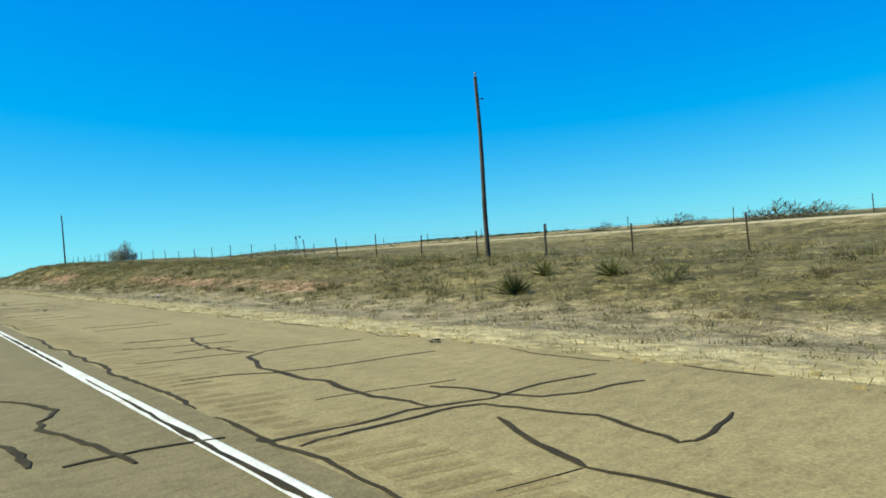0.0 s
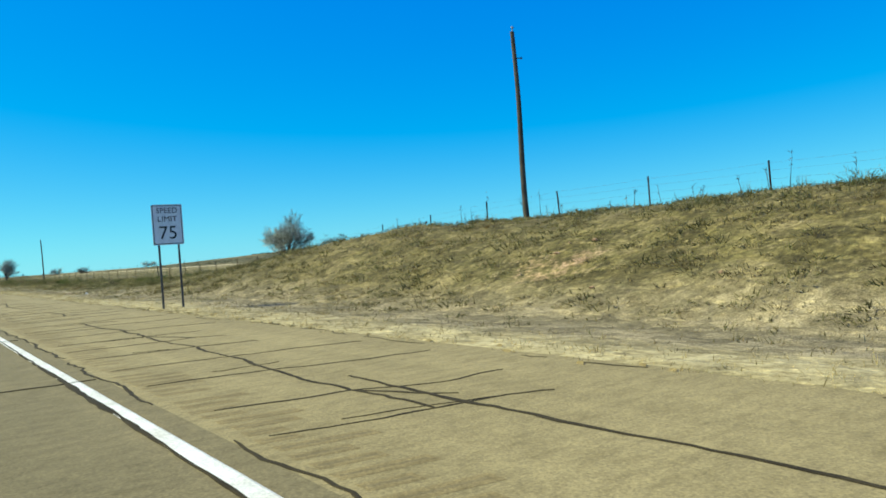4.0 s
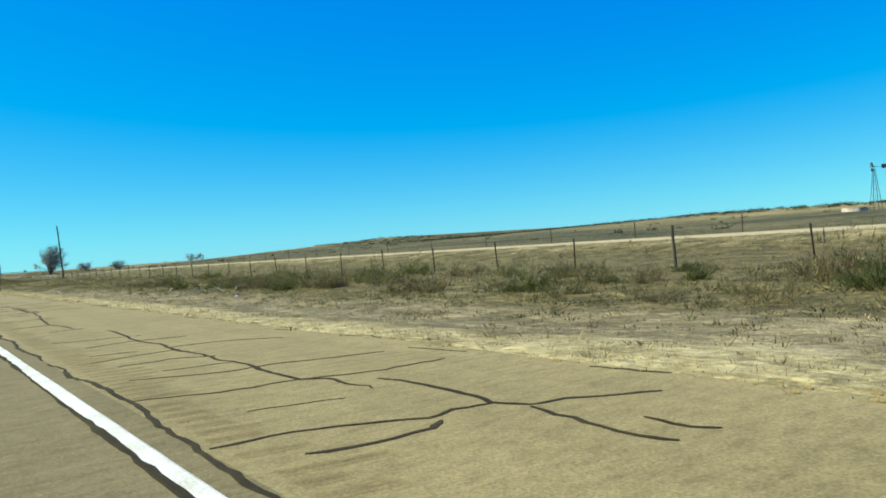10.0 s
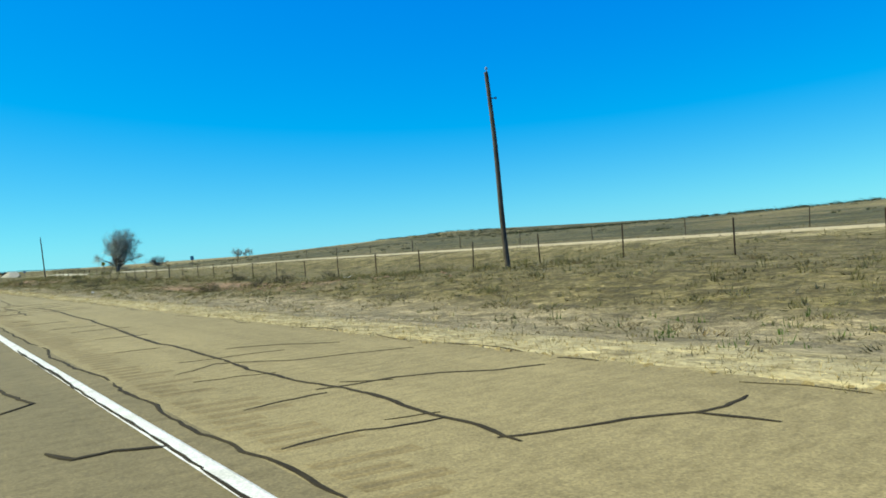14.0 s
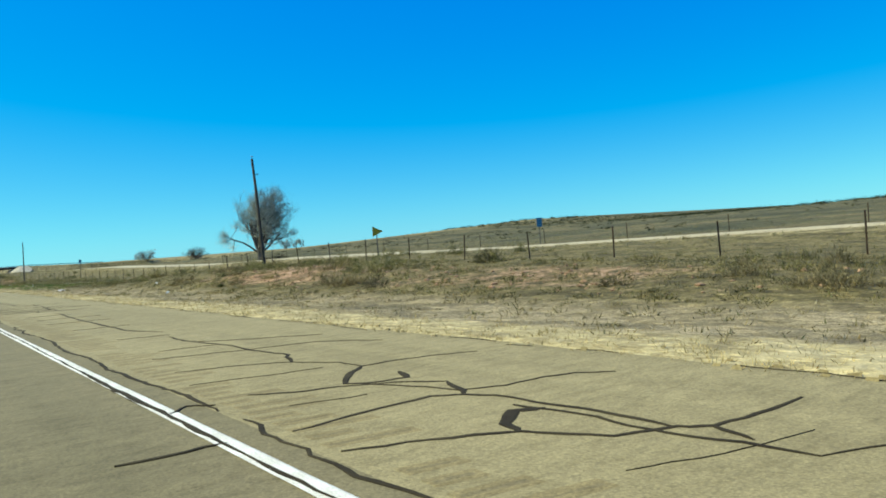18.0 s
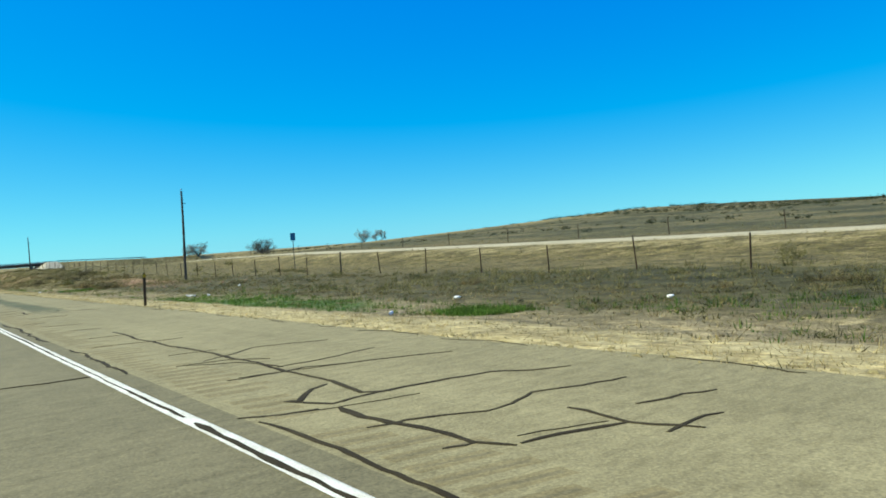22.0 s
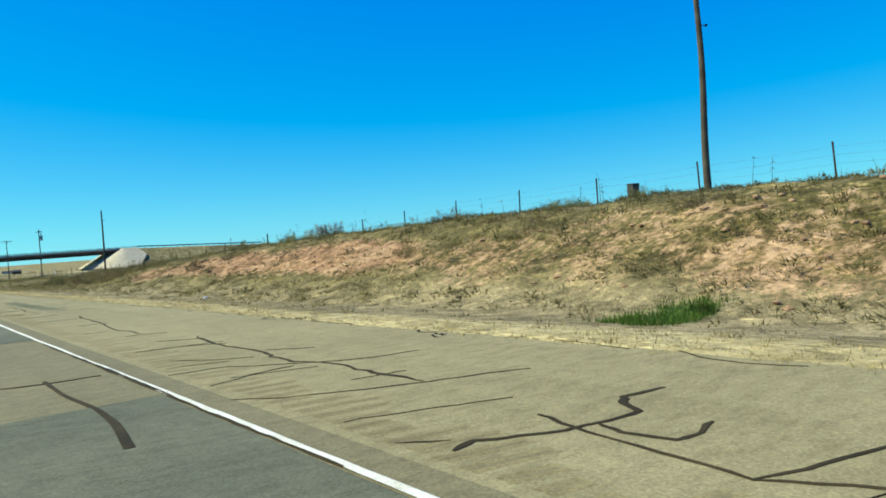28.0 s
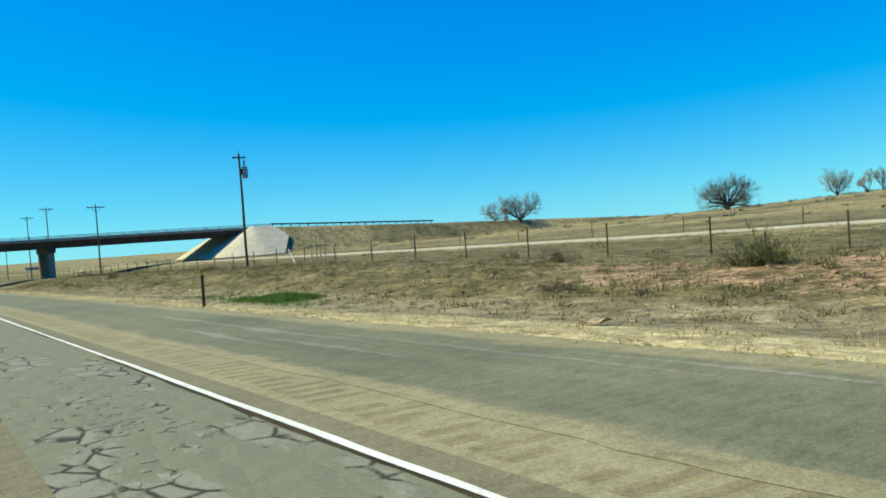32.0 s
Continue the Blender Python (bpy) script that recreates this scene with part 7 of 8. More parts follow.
for y0, y1 in ((539.2, 541.2), (583.4, 585.6), (679.0, 680.3), (790.2, 793.5)):
    sx, sy = scatter(int(150 * (y1 - y0)), 6.8, 8.9, y0, y1)
    stuff("green_grass", tufts(sx, sy, 16, 0.08, 0.24, 0.15, 0.010), M_GREENGRASS, "thick bright green grass clump in the ditch", "grass")
for y0, y1, x0, x1, count in ((-14, 62, 9, 21, 1500), (62, 135, 13, 21, 700), (120, 215, 10.5, 22, 2600), (215, 335, 11, 22, 1800), (335, 470, 12, 22, 1500), (470, 640, 11, 22, 2300), (640, 740, 11, 20, 900), (740, 880, 9, 20, 1400)):
    sx, sy = scatter(count, x0, x1, y0, y1, lambda x, y: np.clip(0.35 + 1.2 * waves(x, y, 1.6, 17), 0.02, 1))
    stuff("tall_grass", tufts(sx, sy, 22, 0.15, 0.52, 0.22, 0.009, 0.6), M_TALL, "tall dry olive and straw grass tufts near the fence", "grass")
sx, sy = scatter(900, EDGE, 6.6, -14, 880)
stuff("straw_grass", tufts(sx, sy, 20, 0.06, 0.26, 0.2, 0.006, 1.2), M_STRAW, "taller pale straw tufts along the shoulder", "grass")
sx, sy = scatter(6000, 41.5, 120.0, 0, 900, None, 1.5)
stuff("pasture_grass", tufts(sx, sy, 6, 0.12, 0.38, 0.5, 0.02), M_DRYGRASS, "brown pasture grass", "grass")


def brush_mesh(name, n, seed, up=0.75, thick=0.008, leaf=0, wide=1.0, soft=1.0, bare=False):
    """A twiggy bush about one metre high, uneven in outline."""
    r = np.random.default_rng(seed)
    a = r.uniform(0, 2 * math.pi, n)
    e = np.arcsin(np.clip(r.normal(up, 0.28, n), 0.05, 0.99))
    lobes = 0.72 + 0.28 * np.sin(3 * a + seed) * np.cos(2 * a + 2 * seed)
    ln = r.uniform(0.45, 1.0, n) * lobes
    d = np.stack([np.cos(a) * np.cos(e) * wide, np.sin(a) * np.cos(e) * wide, np.sin(e)], -1)
    base = np.stack([np.cos(a), np.sin(a), 0 * a], -1) * (0.12 * r.random(n))[:, None] - np.array([[0, 0, 0.05]])
    tip = base + d * ln[:, None]
    B, T, R = [base], [tip], [np.full(n, thick)]
    for k in range(2):
        f = r.uniform(0.35, 0.95, n)[:, None]
        s = base + (tip - base) * f
        B.append(s)
        T.append(s + (d + r.normal(0, 0.65, (n, 3))) * (ln * r.uniform(0.18, 0.4, n))[:, None])
        R.append(np.full(n, thick * 0.75))
    v, f = cones(np.concatenate(B), np.concatenate(T), np.concatenate(R))
    if leaf:
        ends = np.concatenate(T)
        # fine side twigs and dry leaves, as slivers pointing up and out
        i = r.integers(0, len(ends), leaf)
        roots = np.concatenate(B)
        pick = roots[i] + (ends[i] - roots[i]) * r.uniform(0.3, 1.1, leaf)[:, None] + r.normal(0, 0.05, (leaf, 3))
        pick[:, 2] = np.maximum(pick[:, 2], 0.01)
        way = r.normal(0, 0.55, (leaf, 3)) + np.array([0, 0, 0.9]) + 0.8 * d[i % n]
        way *= (r.uniform(0.07, 0.24, leaf) / np.linalg.norm(way, axis=1))[:, None]
        side = r.normal(0, 1, (leaf, 3))
        side *= (soft * r.uniform(0.006, 0.017, leaf) / np.linalg.norm(side, axis=1))[:, None]
        lv = np.stack([pick - side, pick + side, pick + way], 1).reshape(-1, 3)
        if bare:
            return lv, np.arange(leaf * 3).reshape(-1, 3)
        f = np.concatenate([f, np.arange(leaf * 3).reshape(-1, 3) + len(v)])
        v = np.concatenate([v, lv])
    return v, f


BRUSH = []
for k, (mat, leaf, up, n) in enumerate(((M_BRUSH, 800, 0.60, 24), (M_BRUSH, 800, 0.50, 24), (M_SAGE, 800, 0.50, 22), (M_SAGE, 800, 0.60, 24), (M_DARKTWIG, 800, 0.56, 24), (M_SAGE, 2400, 0.52, 50), (M_GREENBRUSH, 1500, 0.56, 40), (M_BRUSH, 2200, 0.48, 40))):
    me = fast_mesh("twigs", *brush_mesh("twigs", n, 20 + k, up, 0.005, leaf, soft=0.8))
    me.materials.append(mat)
    BRUSH.append(me)
BRUSH_LABEL = ("leafless brown twiggy bush on the roadside bank", "brown twiggy bush with dry leaves", "grey-green sagebrush clump on the roadside",
               "tall grey-green brush clump by the fence", "dark brown leafless brush clump", "dense rounded grey-green bush on the bank", "dark green leafy bush by the fence", "dense rounded brown leafless bush")


REST = {}


def bush(x, y, w, h, which, joined=False):
    m = Matrix.Translation((x, y, gz(x, y) - 0.02)) @ pose(0, 0, 0, 0, 0, rng.uniform(0, 360)) @ Matrix.Diagonal((w, w, h, 1))
    if joined:
        REST.setdefault(which, []).append(m)
        return None
    b = part("bush", BRUSH[which], None, at=m)
    return tagged(b, BRUSH_LABEL[which], "bush", "roadside brush")


# thickets along the bank: (from, to, count, nearest x, farthest x, size, kinds)
for y0, y1, n, x0, x1, size, kinds in ((0, 60, 12, 9, 17, 0.55, (1, 2, 3)), (60, 130, 22, 9, 18, 0.5, (0, 1, 2)), (140, 215, 36, 10, 18.5, 0.7, (0, 1, 2, 3)), (215, 298, 105, 10.8, 18.5, 0.85, (0, 2, 1, 6, 3, 0, 1)), (150, 215, 14, 13, 19, 0.8, (6, 6, 2)),
                                       (305, 370, 10, 10, 19, 0.45, (1, 2)), (370, 460, 40, 10, 18.5, 0.7, (0, 1, 4)), (455, 500, 56, 10.5, 19, 0.75, (0, 1, 2, 3)),
                                       (500, 580, 12, 14, 19, 0.5, (1, 2)), (598, 625, 16, 9.5, 16, 0.95, (0, 4, 1)), (625, 692, 30, 10, 19.5, 0.6, (1, 2, 4)), (690, 738, 30, 14.2, 18, 0.7, (2, 3, 1)), (692, 738, 10, 9.5, 13, 0.55, (0, 4)),
                                       (731, 769, 90, 9.8, 15.5, 0.70, (0, 1, 4, 0, 1, 2)), (770, 880, 28, 10, 19, 0.7, (0, 1, 4)), (460, 640, 16, 21.5, 31, 0.8, (2, 3))):
    for _ in range(n):
        s = size * rng.uniform(0.6, 1.45)
        bush(rng.uniform(x0, x1), rng.uniform(y0, y1), s * rng.uniform(0.9, 1.5), s * rng.uniform(0.65, 1.05), int(rng.choice(kinds)), rng.random() < 0.52)

# single large bushes, the last three about the foot of the cottonwood
for x_, y_, w_, h_, k_ in ((11.0, 606.3, 0.85, 0.9, 5), (14.0, 777.6, 1.3, 1.15, 5), (10.4, 780.7, 0.75, 0.5, 4), (10.8, 754.0, 1.4, 0.75, 7), (10.5, 751.0, 1.3, 0.65, 3),
                           (13.0, 748.0, 1.5, 0.75, 7), (12.0, 757.5, 1.4, 0.7, 0), (14.5, 753.0, 1.6, 0.85, 7), (13.2, 165.5, 0.9, 0.9, 4), (16.0, 226.0, 1.5, 1.0, 5),
                           (15.5, 229.5, 1.3, 1.0, 1), (17.0, 222.0, 1.6, 1.1, 3), (9.7, 583.0, 0.95, 0.75, 7), (9.9, 584.3, 0.9, 0.7, 7), (9.6, 585.5, 0.7, 0.55, 5), (11.2, 586.8, 0.8, 0.65, 1), (10.9, 588.9, 0.95, 0.8, 7), (10.7, 590.4, 0.9, 0.75, 7),
                           (11.0, 592.0, 1.0, 0.8, 7), (10.6, 593.6, 0.9, 0.75, 7), (10.6, 595.6, 0.95, 0.75, 7), (10.4, 597.6, 0.9, 0.7, 7),
                           (11.5, 273.4, 1.0, 0.65, 7), (11.3, 271.6, 1.1, 0.8, 7), (11.6, 269.9, 1.1, 0.9, 3), (11.3, 268.6, 0.8, 0.6, 6), (12.8, 272.2, 1.2, 0.85, 3), (12.4, 266.8, 1.3, 1.05, 7), (13.1, 269.4, 1.2, 1.0, 5),
                           (11.4, 277.5, 0.9, 0.6, 6), (10.9, 281.5, 0.9, 0.7, 6), (11.6, 275.2, 0.9, 0.7, 6), (10.6, 733.5, 1.1, 0.75, 7), (10.4, 736.2, 1.0, 0.7, 7), (10.3, 739.0, 1.1, 0.7, 7), (11.8, 735.0, 1.2, 0.85, 7), (12.4, 738.0, 1.2, 0.8, 7), (10.5, 23.8, 0.6, 0.5, 7), (42.6, 534.2, 1.8, 1.1, 7), (43.2, 532.6, 1.6, 1.0, 4), (43.0, 537.6, 1.4, 0.9, 7)):
    bush(x_, y_, w_, h_, k_)

for which, places in REST.items():
    me = BRUSH[which]
    co = np.empty(len(me.vertices) * 3, np.float32)
    me.vertices.foreach_get("co", co)
    co = co.reshape(-1, 3)
    fi = np.empty(len(me.loops), np.int32)
    me.loops.foreach_get("vertex_index", fi)
    h = Heap()
    for m in places:
        a = np.array(m)
        h.add(co @ a[:3, :3].T + a[:3, 3], fi.reshape(-1, 3))
    tagged(part("brush", h.mesh("brush"), me.materials[0]), "tangled " + BRUSH_LABEL[which], "brush", kind="stuff")

# larger bushes on the rise beyond the first fence
for x_, y_, w_, h_ in ((69, 62, 3.0, 1.6), (69, 51, 4.6, 2.0), (70, 40, 5.6, 2.6), (72, 37, 4.5, 2.2), (40, 180, 1.8, 1.4)):
    m = Matrix.Translation((x_, y_, gz(x_, y_) - 0.05)) @ Matrix.Diagonal((w_, w_, h_, 1))
    tagged(part("bush", BRUSH[4], None, at=m), "wide dark leafless thicket on the rise beyond the fence", "bush", "hilltop thickets")


def mound_mesh(seed, blades=42):
    """A soft weed clump: fine stems that fill an uneven low dome."""
    r = np.random.default_rng(seed)
    a, q = r.uniform(0, 2 * math.pi, blades), np.sqrt(r.random(blades))
    lobe = 0.42 + 0.10 * np.sin(2 * a + seed) + 0.06 * np.sin(5 * a + 2 * seed)
    d = np.stack([np.cos(a) * q * lobe, np.sin(a) * q * lobe, 0.20 * (1 - q ** 2) * r.random(blades) - 0.03], -1)
    way = np.stack([d[:, 0] * 0.7, d[:, 1] * 0.7, 0.22 + 0 * a], -1) + r.normal(0, 0.09, (blades, 3))
    way *= (r.uniform(0.10, 0.24, blades) / (np.linalg.norm(way, axis=1) + 1e-6))[:, None]
    side = np.cross(way, r.normal(0, 1, (blades, 3)))
    side *= (r.uniform(0.010, 0.022, blades) / (np.linalg.norm(side, axis=1) + 1e-6))[:, None]
    return np.stack([d - side, d + side, d + way], 1).reshape(-1, 3), np.arange(blades * 3).reshape(-1, 3)


def scrub(n, x0, x1, y0, y1, size, material, label, keep=None):
    """Many small far clumps, joined."""
    base = [brush_mesh("c", 30, 40 + k, 0.5, 0.03, 44, soft=9.0, bare=True) if size > 1 else mound_mesh(60 + k) for k in range(4)]
    h = Heap()
    x, y = scatter(n, x0, x1, y0, y1, keep)
    z = ground_z(x, y)
    for i in range(len(x)):
        v, f = base[i % 4]
        s = size * rng.uniform(0.5, 1.5)
        a = rng.uniform(0, 6.28)
        c, q = math.cos(a), math.sin(a)
        h.add(v @ np.array([[c, q, 0], [-q, c, 0], [0, 0, 0.75]]) * s + (x[i], y[i], z[i]), f)
    tagged(part("scrub", h.mesh("scrub"), material), label, "scrub", kind="stuff")


scrub(1500, 60, 360, 60, 1300, 1.1, M_FARBRUSH, "dark scrub dotted over the far hillside", lambda x, y: 0.25 + 0.75 * smooth((y - 400) / 300))
scrub(2300, 285, 365, 330, 1250, 1.9, M_FARBRUSH, "dark brush along the far ridge")
for mat, count, x0, x1, label in ((M_DRYGRASS, 8000, 7.6, 19.5, "low brown bunch grass clumps on the bank"), (M_SAGE, 6000, 7.8, 19.5, "low grey-green weed clumps on the bank"),
                                  (M_SAGE, 6000, 20.5, 33, "low grey-green weeds beyond the fence"), (M_BRUSH, 4500, 8.0, 19.5, "small dark dead weed clumps on the bank")):
    patch = len(label)
    sx, sy = scatter(count, x0, x1, -14, 880, lambda x, y: np.clip(0.5 + 0.9 * waves(x, y, 2.2, patch), 0.08, 1))
    stuff("weeds", tufts(sx, sy, 11, 0.05, 0.20, 0.17, 0.015, 1.3), mat, label, "weeds")


for count, size, mat, label in ((1500, 0.5, M_SAGE, "low grey-green weed cushions at the foot of the bank"), (1300, 0.46, M_DEAD, "low grey-tan dead grass cushions at the foot of the bank"), (1000, 0.5, M_WEED, "low olive weed cushions at the foot of the bank")):
    scrub(count, 6.6, 11.0, -10, 880, size, mat, label, lambda x, y: np.clip(0.6 + 0.8 * waves(x, y, 1.8, 27), 0.1, 1))

# (clumps, nearest x, farthest x, from, to, size, material, words)
for count, x0, x1, y0, y1, size, mat, label in ((1885, 8.4, 19.6, 34, 138, 0.81, M_WEED, "rounded olive weed clumps on the cut bank"), (812, 8.4, 18.5, 20, 138, 0.67, M_BRUSH, "rounded brown weed clumps on the cut bank"),
                                                 (1377, 7.6, 18.5, 5, 138, 0.61, M_DRYGRASS, "small tan bunch grass clumps on the cut bank"), (319, 8.5, 17.0, 34, 138, 0.73, M_SAGE, "grey-green weed clumps on the cut bank"),
                                                 (1305, 8.6, 19.6, 135, 470, 0.76, M_WEED, "rounded olive weed clumps on the roadside"), (1450, 7.8, 19.6, 135, 470, 0.61, M_DRYGRASS, "small tan bunch grass clumps on the roadside"),
                                                 (580, 9.0, 19.6, 135, 470, 0.67, M_BRUSH, "rounded brown weed clumps on the roadside"), (348, 9, 19, 158, 205, 0.6, M_STRAW, "straw-coloured bunch grass on the roadside"),
                                                 (696, 9.4, 19.6, 440, 640, 0.73, M_WEED, "rounded olive weed clumps on the roadside"), (812, 8.6, 19.6, 440, 640, 0.61, M_DRYGRASS, "small tan bunch grass clumps on the roadside"),
                                                 (377, 9.4, 19.0, 440, 640, 0.67, M_BRUSH, "rounded brown weed clumps on the roadside"),
                                                 (2700, 8.2, 19.0, 622, 768, 0.73, M_WEED, "rounded olive weed clumps on the red bank"), (1700, 8.2, 18.5, 622, 768, 0.63, M_BRUSH, "rounded brown weed clumps on the red bank"),
                                                 (1305, 7.6, 18.0, 622, 768, 0.56, M_DRYGRASS, "small tan bunch grass clumps on the red bank"),
                                                 (377, 8.2, 19.0, 765, 880, 0.67, M_BRUSH, "rounded brown weed clumps on the roadside"), (464, 8.0, 19.0, 765, 880, 0.61, M_DRYGRASS, "small tan bunch grass clumps on the roadside"),
                                                 (420, 13, 24, 5, 62, 0.65, M_STRAW, "straw-coloured bunch grass on the bank's crest"), (290, 21, 34, -10, 880, 0.98, M_WEED, "rounded olive clumps beyond the fence")):
    scrub(count, x0, x1, y0, y1, size, mat, label, lambda x, y: np.clip((0.85 + 0.5 * waves(x, y, 1.5, x0)) * (1 - 0.45 * np.clip(1.3 * soil_at(x, y), 0, 1)), 0.12, 1))


# yuccas and green clumps
def yucca_mesh():
    r = np.random.default_rng(77)
    n = 90
    a, e = r.uniform(0, 6.28, n), np.arcsin(np.clip(r.uniform(0.1, 1.0, n), 0, 0.98))
    d = np.stack([np.cos(a) * np.cos(e), np.sin(a) * np.cos(e), np.sin(e)], -1)
    return cones(np.zeros((n, 3)) + d * 0.04, d * r.uniform(0.5, 0.75, n)[:, None], 0.016)


YUCCA = fast_mesh("leaves", *yucca_mesh())
YUCCA.materials.append(M_YUCCA)
for x_, y_, s_ in ((10.2, 13.4, 1.15), (10.7, 14.1, 0.8), (12.6, 14.8, 1.0), (12.5, 12.3, 1.1), (9.4, 29.3, 1.0), (12.0, 44.0, 0.9), (10.0, 98.0, 1.2), (12.0, 166.0, 0.9), (11.5, 171.0, 1.0), (14.0, 240.0, 1.1), (11.0, 279.0, 1.0),
                   (10.0, 465.5, 0.9), (12.0, 470.5, 1.0), (11.0, 757.0, 1.2), (13.0, 676.0, 0.8)):
    y = part("yucca", YUCCA, None, at=Matrix.Translation((x_, y_, gz(x_, y_))) @ pose(0, 0, 0, 0, 0, 37 * x_) @ Matrix.Scale((0.85 if y_ < 22 else 0.55) * s_, 4))
    tagged(y, "spiky yellow-green yucca clump on the bank", "yucca", "yuccas on the bank")


def stalks():
    """Dry flower stalks standing above the bank's crest."""
    b, t, r = [], [], []
    for y0, y1, n in ((78, 135, 46), (662, 735, 44)):
        for _ in range(n):
            x, y = rng.uniform(15.5, 21), rng.uniform(y0, y1)
            z = gz(x, y)
            h = rng.uniform(0.4, 1.15)
            p = np.array([x, y, z])
            q = p + np.array([rng.normal(0, 0.08), rng.normal(0, 0.08), h])
            b.append(p), t.append(q), r.append(0.014)
            for _ in range(7):
                s = p + (q - p) * rng.uniform(0.6, 1.0)
                b.append(s), t.append(s + rng.normal(0, 0.07, 3)), r.append(0.012)
    stuff("dry_stalks", cones(np.array(b), np.array(t), np.array(r)), M_DARKTWIG, "thin dry flower stalks on the bank's crest", "weeds")


stalks()


# ---- rocks and clods on the red banks ----
def clods():
    h = Heap()
    bm = bmesh.new()
    bmesh.ops.create_icosphere(bm, subdivisions=1, radius=1.0)
    bmesh.ops.delete(bm, geom=[v for v in bm.verts if v.co.z < -0.6], context="VERTS")
    bv = np.array([v.co[:] for v in bm.verts])
    bf = np.array([[v.index for v in f.verts] for f in bm.faces])
    bm.free()
    x, y = scatter(30000, 8.2, 17.5, 20, 790, lambda x, y: soil_at(x, y))
    z = ground_z(x, y)
    for i in range(len(x)):
        s = 0.03 + 0.07 * rng.random() ** 2
        v = bv * (1 + rng.normal(0, 0.22, bv.shape)) * (s, s * 1.25, s * 0.62)
        h.add(v + (x[i], y[i], z[i] + s * 0.15), bf)
    tagged(part("clods", h.mesh("clods"), M_CLOD), "crumbled red earth clods on the cut banks", "soil", kind="stuff")


M_CLOD = worn("red_earth_clods", (0.27, 0.15, 0.08), (0.40, 0.26, 0.16), 1.2, 30, 0.97, 0, 0.6, 0.02)
clods()


def edge_crumbs():
    """Broken asphalt and dirt along the ragged edge of the shoulder."""
    h = Heap()
    tet = np.array([(1, 0, -0.4), (-0.6, 0.8, -0.4), (-0.6, -0.8, -0.4), (0.2, 0.5, 0.5), (0.1, -0.5, 0.45)])
    tf = np.array([(0, 1, 3), (0, 3, 4), (0, 4, 2), (1, 2, 4), (1, 4, 3)])
    y = -14.0
    while y < 860:
        for _ in range(int(rng.integers(0, 9))):
            s = rng.uniform(0.01, 0.045)
            yy = y + rng.normal(0, 0.35)
            x = EDGE + rng.normal(0.02, 0.10)
            h.add(tet * (1 + rng.normal(0, 0.2, tet.shape)) * (s, s * 1.8, s * 0.7) + (x, yy, float(road_z(yy)) + 0.012), tf)
        y += 1.0
    tagged(part("edge_crumbs", h.mesh("edge_crumbs"), M_RUMBLE), "crumbled asphalt and dirt along the shoulder's edge", "rubble", kind="stuff")


edge_crumbs()


# ---- roadside litter ----
def litter(x, y, name, label, category, kind):
    z = float(road_z(y)) if x < EDGE - 0.1 else gz(x, y)
    if kind == "tyre":
        o = thing(name, Matrix.Translation((x, y, z)) @ pose(0, 0, 0, 0, 0, rng.uniform(0, 180)), label, category)
        big = 1.5 if 190 < y < 200 else 0.8
        for k in range(2):
            n = 12
            a = np.linspace(0, 1.5, n) + 1.3 * k
            pts = big * np.stack([0.16 * np.cos(a) - 0.1 + 0.08 * k, 0.16 * np.sin(a) - 0.12 * k, 0 * a], -1)
            hp = Heap()
            v, f = tube(pts, big * 0.045 * np.clip(0.6 + rng.normal(0, 0.25, n), 0.2, 1.2) * np.sin(np.linspace(0.25, 2.9, n)) ** 0.5, 7)
            v[:, 2] = v[:, 2] * 0.45 + big * (0.022 + 0.03 * k) + 0.02 * np.sin(9 * v[:, 0])
            v[:, 2] = np.maximum(v[:, 2], 0.003)
            hp.add(v, f)
            part("tread_strip", hp.mesh("tread_strip"), M_RUBBER, o)
        return
    bm = bmesh.new()
    if kind == "bag":
        bmesh.ops.create_icosphere(bm, subdivisions=3, radius=0.075)
        for v in bm.verts:
            q = v.co * 9
            v.co *= 1 + 0.5 * noise.noise(q + Vector((x, y, 0)))
            v.co.z = v.co.z * 0.55 + 0.09
        mat = M_LITTER
    elif kind == "cup":
        rod(bm, (0, 0, 0.04), (0.03, 0.13, 0.045), 0.032, 0.042, 12)
        mat = M_LITTER
    else:
        box(bm, -0.2, -0.13, 0.01, 0.2, 0.13, 0.022, 0.003)
        bmesh.ops.subdivide_edges(bm, edges=bm.edges[:], cuts=3, use_grid_fill=True)
        for v in bm.verts:
            q = Vector((v.co.x * 7 + x, v.co.y * 7 + y, 0))
            v.co += Vector((0.05 * noise.noise(q + Vector((5, 0, 0))), 0.05 * noise.noise(q + Vector((0, 5, 0))), 0.05 + 0.09 * noise.noise(q)))
        mat = M_TAN if kind == "card" else M_LITTER
    o = part(name, bm, mat, at=Matrix.Translation((x, y, z)) @ pose(0, 0, 0, 0, 0, rng.uniform(0, 360)))
    tagged(o, label, category)


for x_, y_ in ((4.0, 8.2), (4.05, 88.6), (3.95, 163.5), (4.5, 196.4), (4.2, 220.9), (4.15, 267.4), (4.4, 273.0), (2.4, 496.6), (2.8, 498.4), (3.6, 512.0), (4.45, 579.9), (3.9, 680.5)):
    litter(x_, y_, "tyre_scrap", "torn black tyre tread scrap on the shoulder's edge", "tyre scrap", "tyre")
for x_, y_ in ((6.5, 140.5), (14.0, 326.5), (16.5, 331.0), (7.6, 299.0), (8.0, 467.0), (10.5, 478.0), (11.5, 538.0), (9.5, 543.0), (12.5, 566.0), (8.5, 559.0), (7.0, 699.5), (9.0, 805.0)):
    litter(x_, y_, "plastic_bag", "crumpled white plastic bag lying in the grass", "litter", "bag")
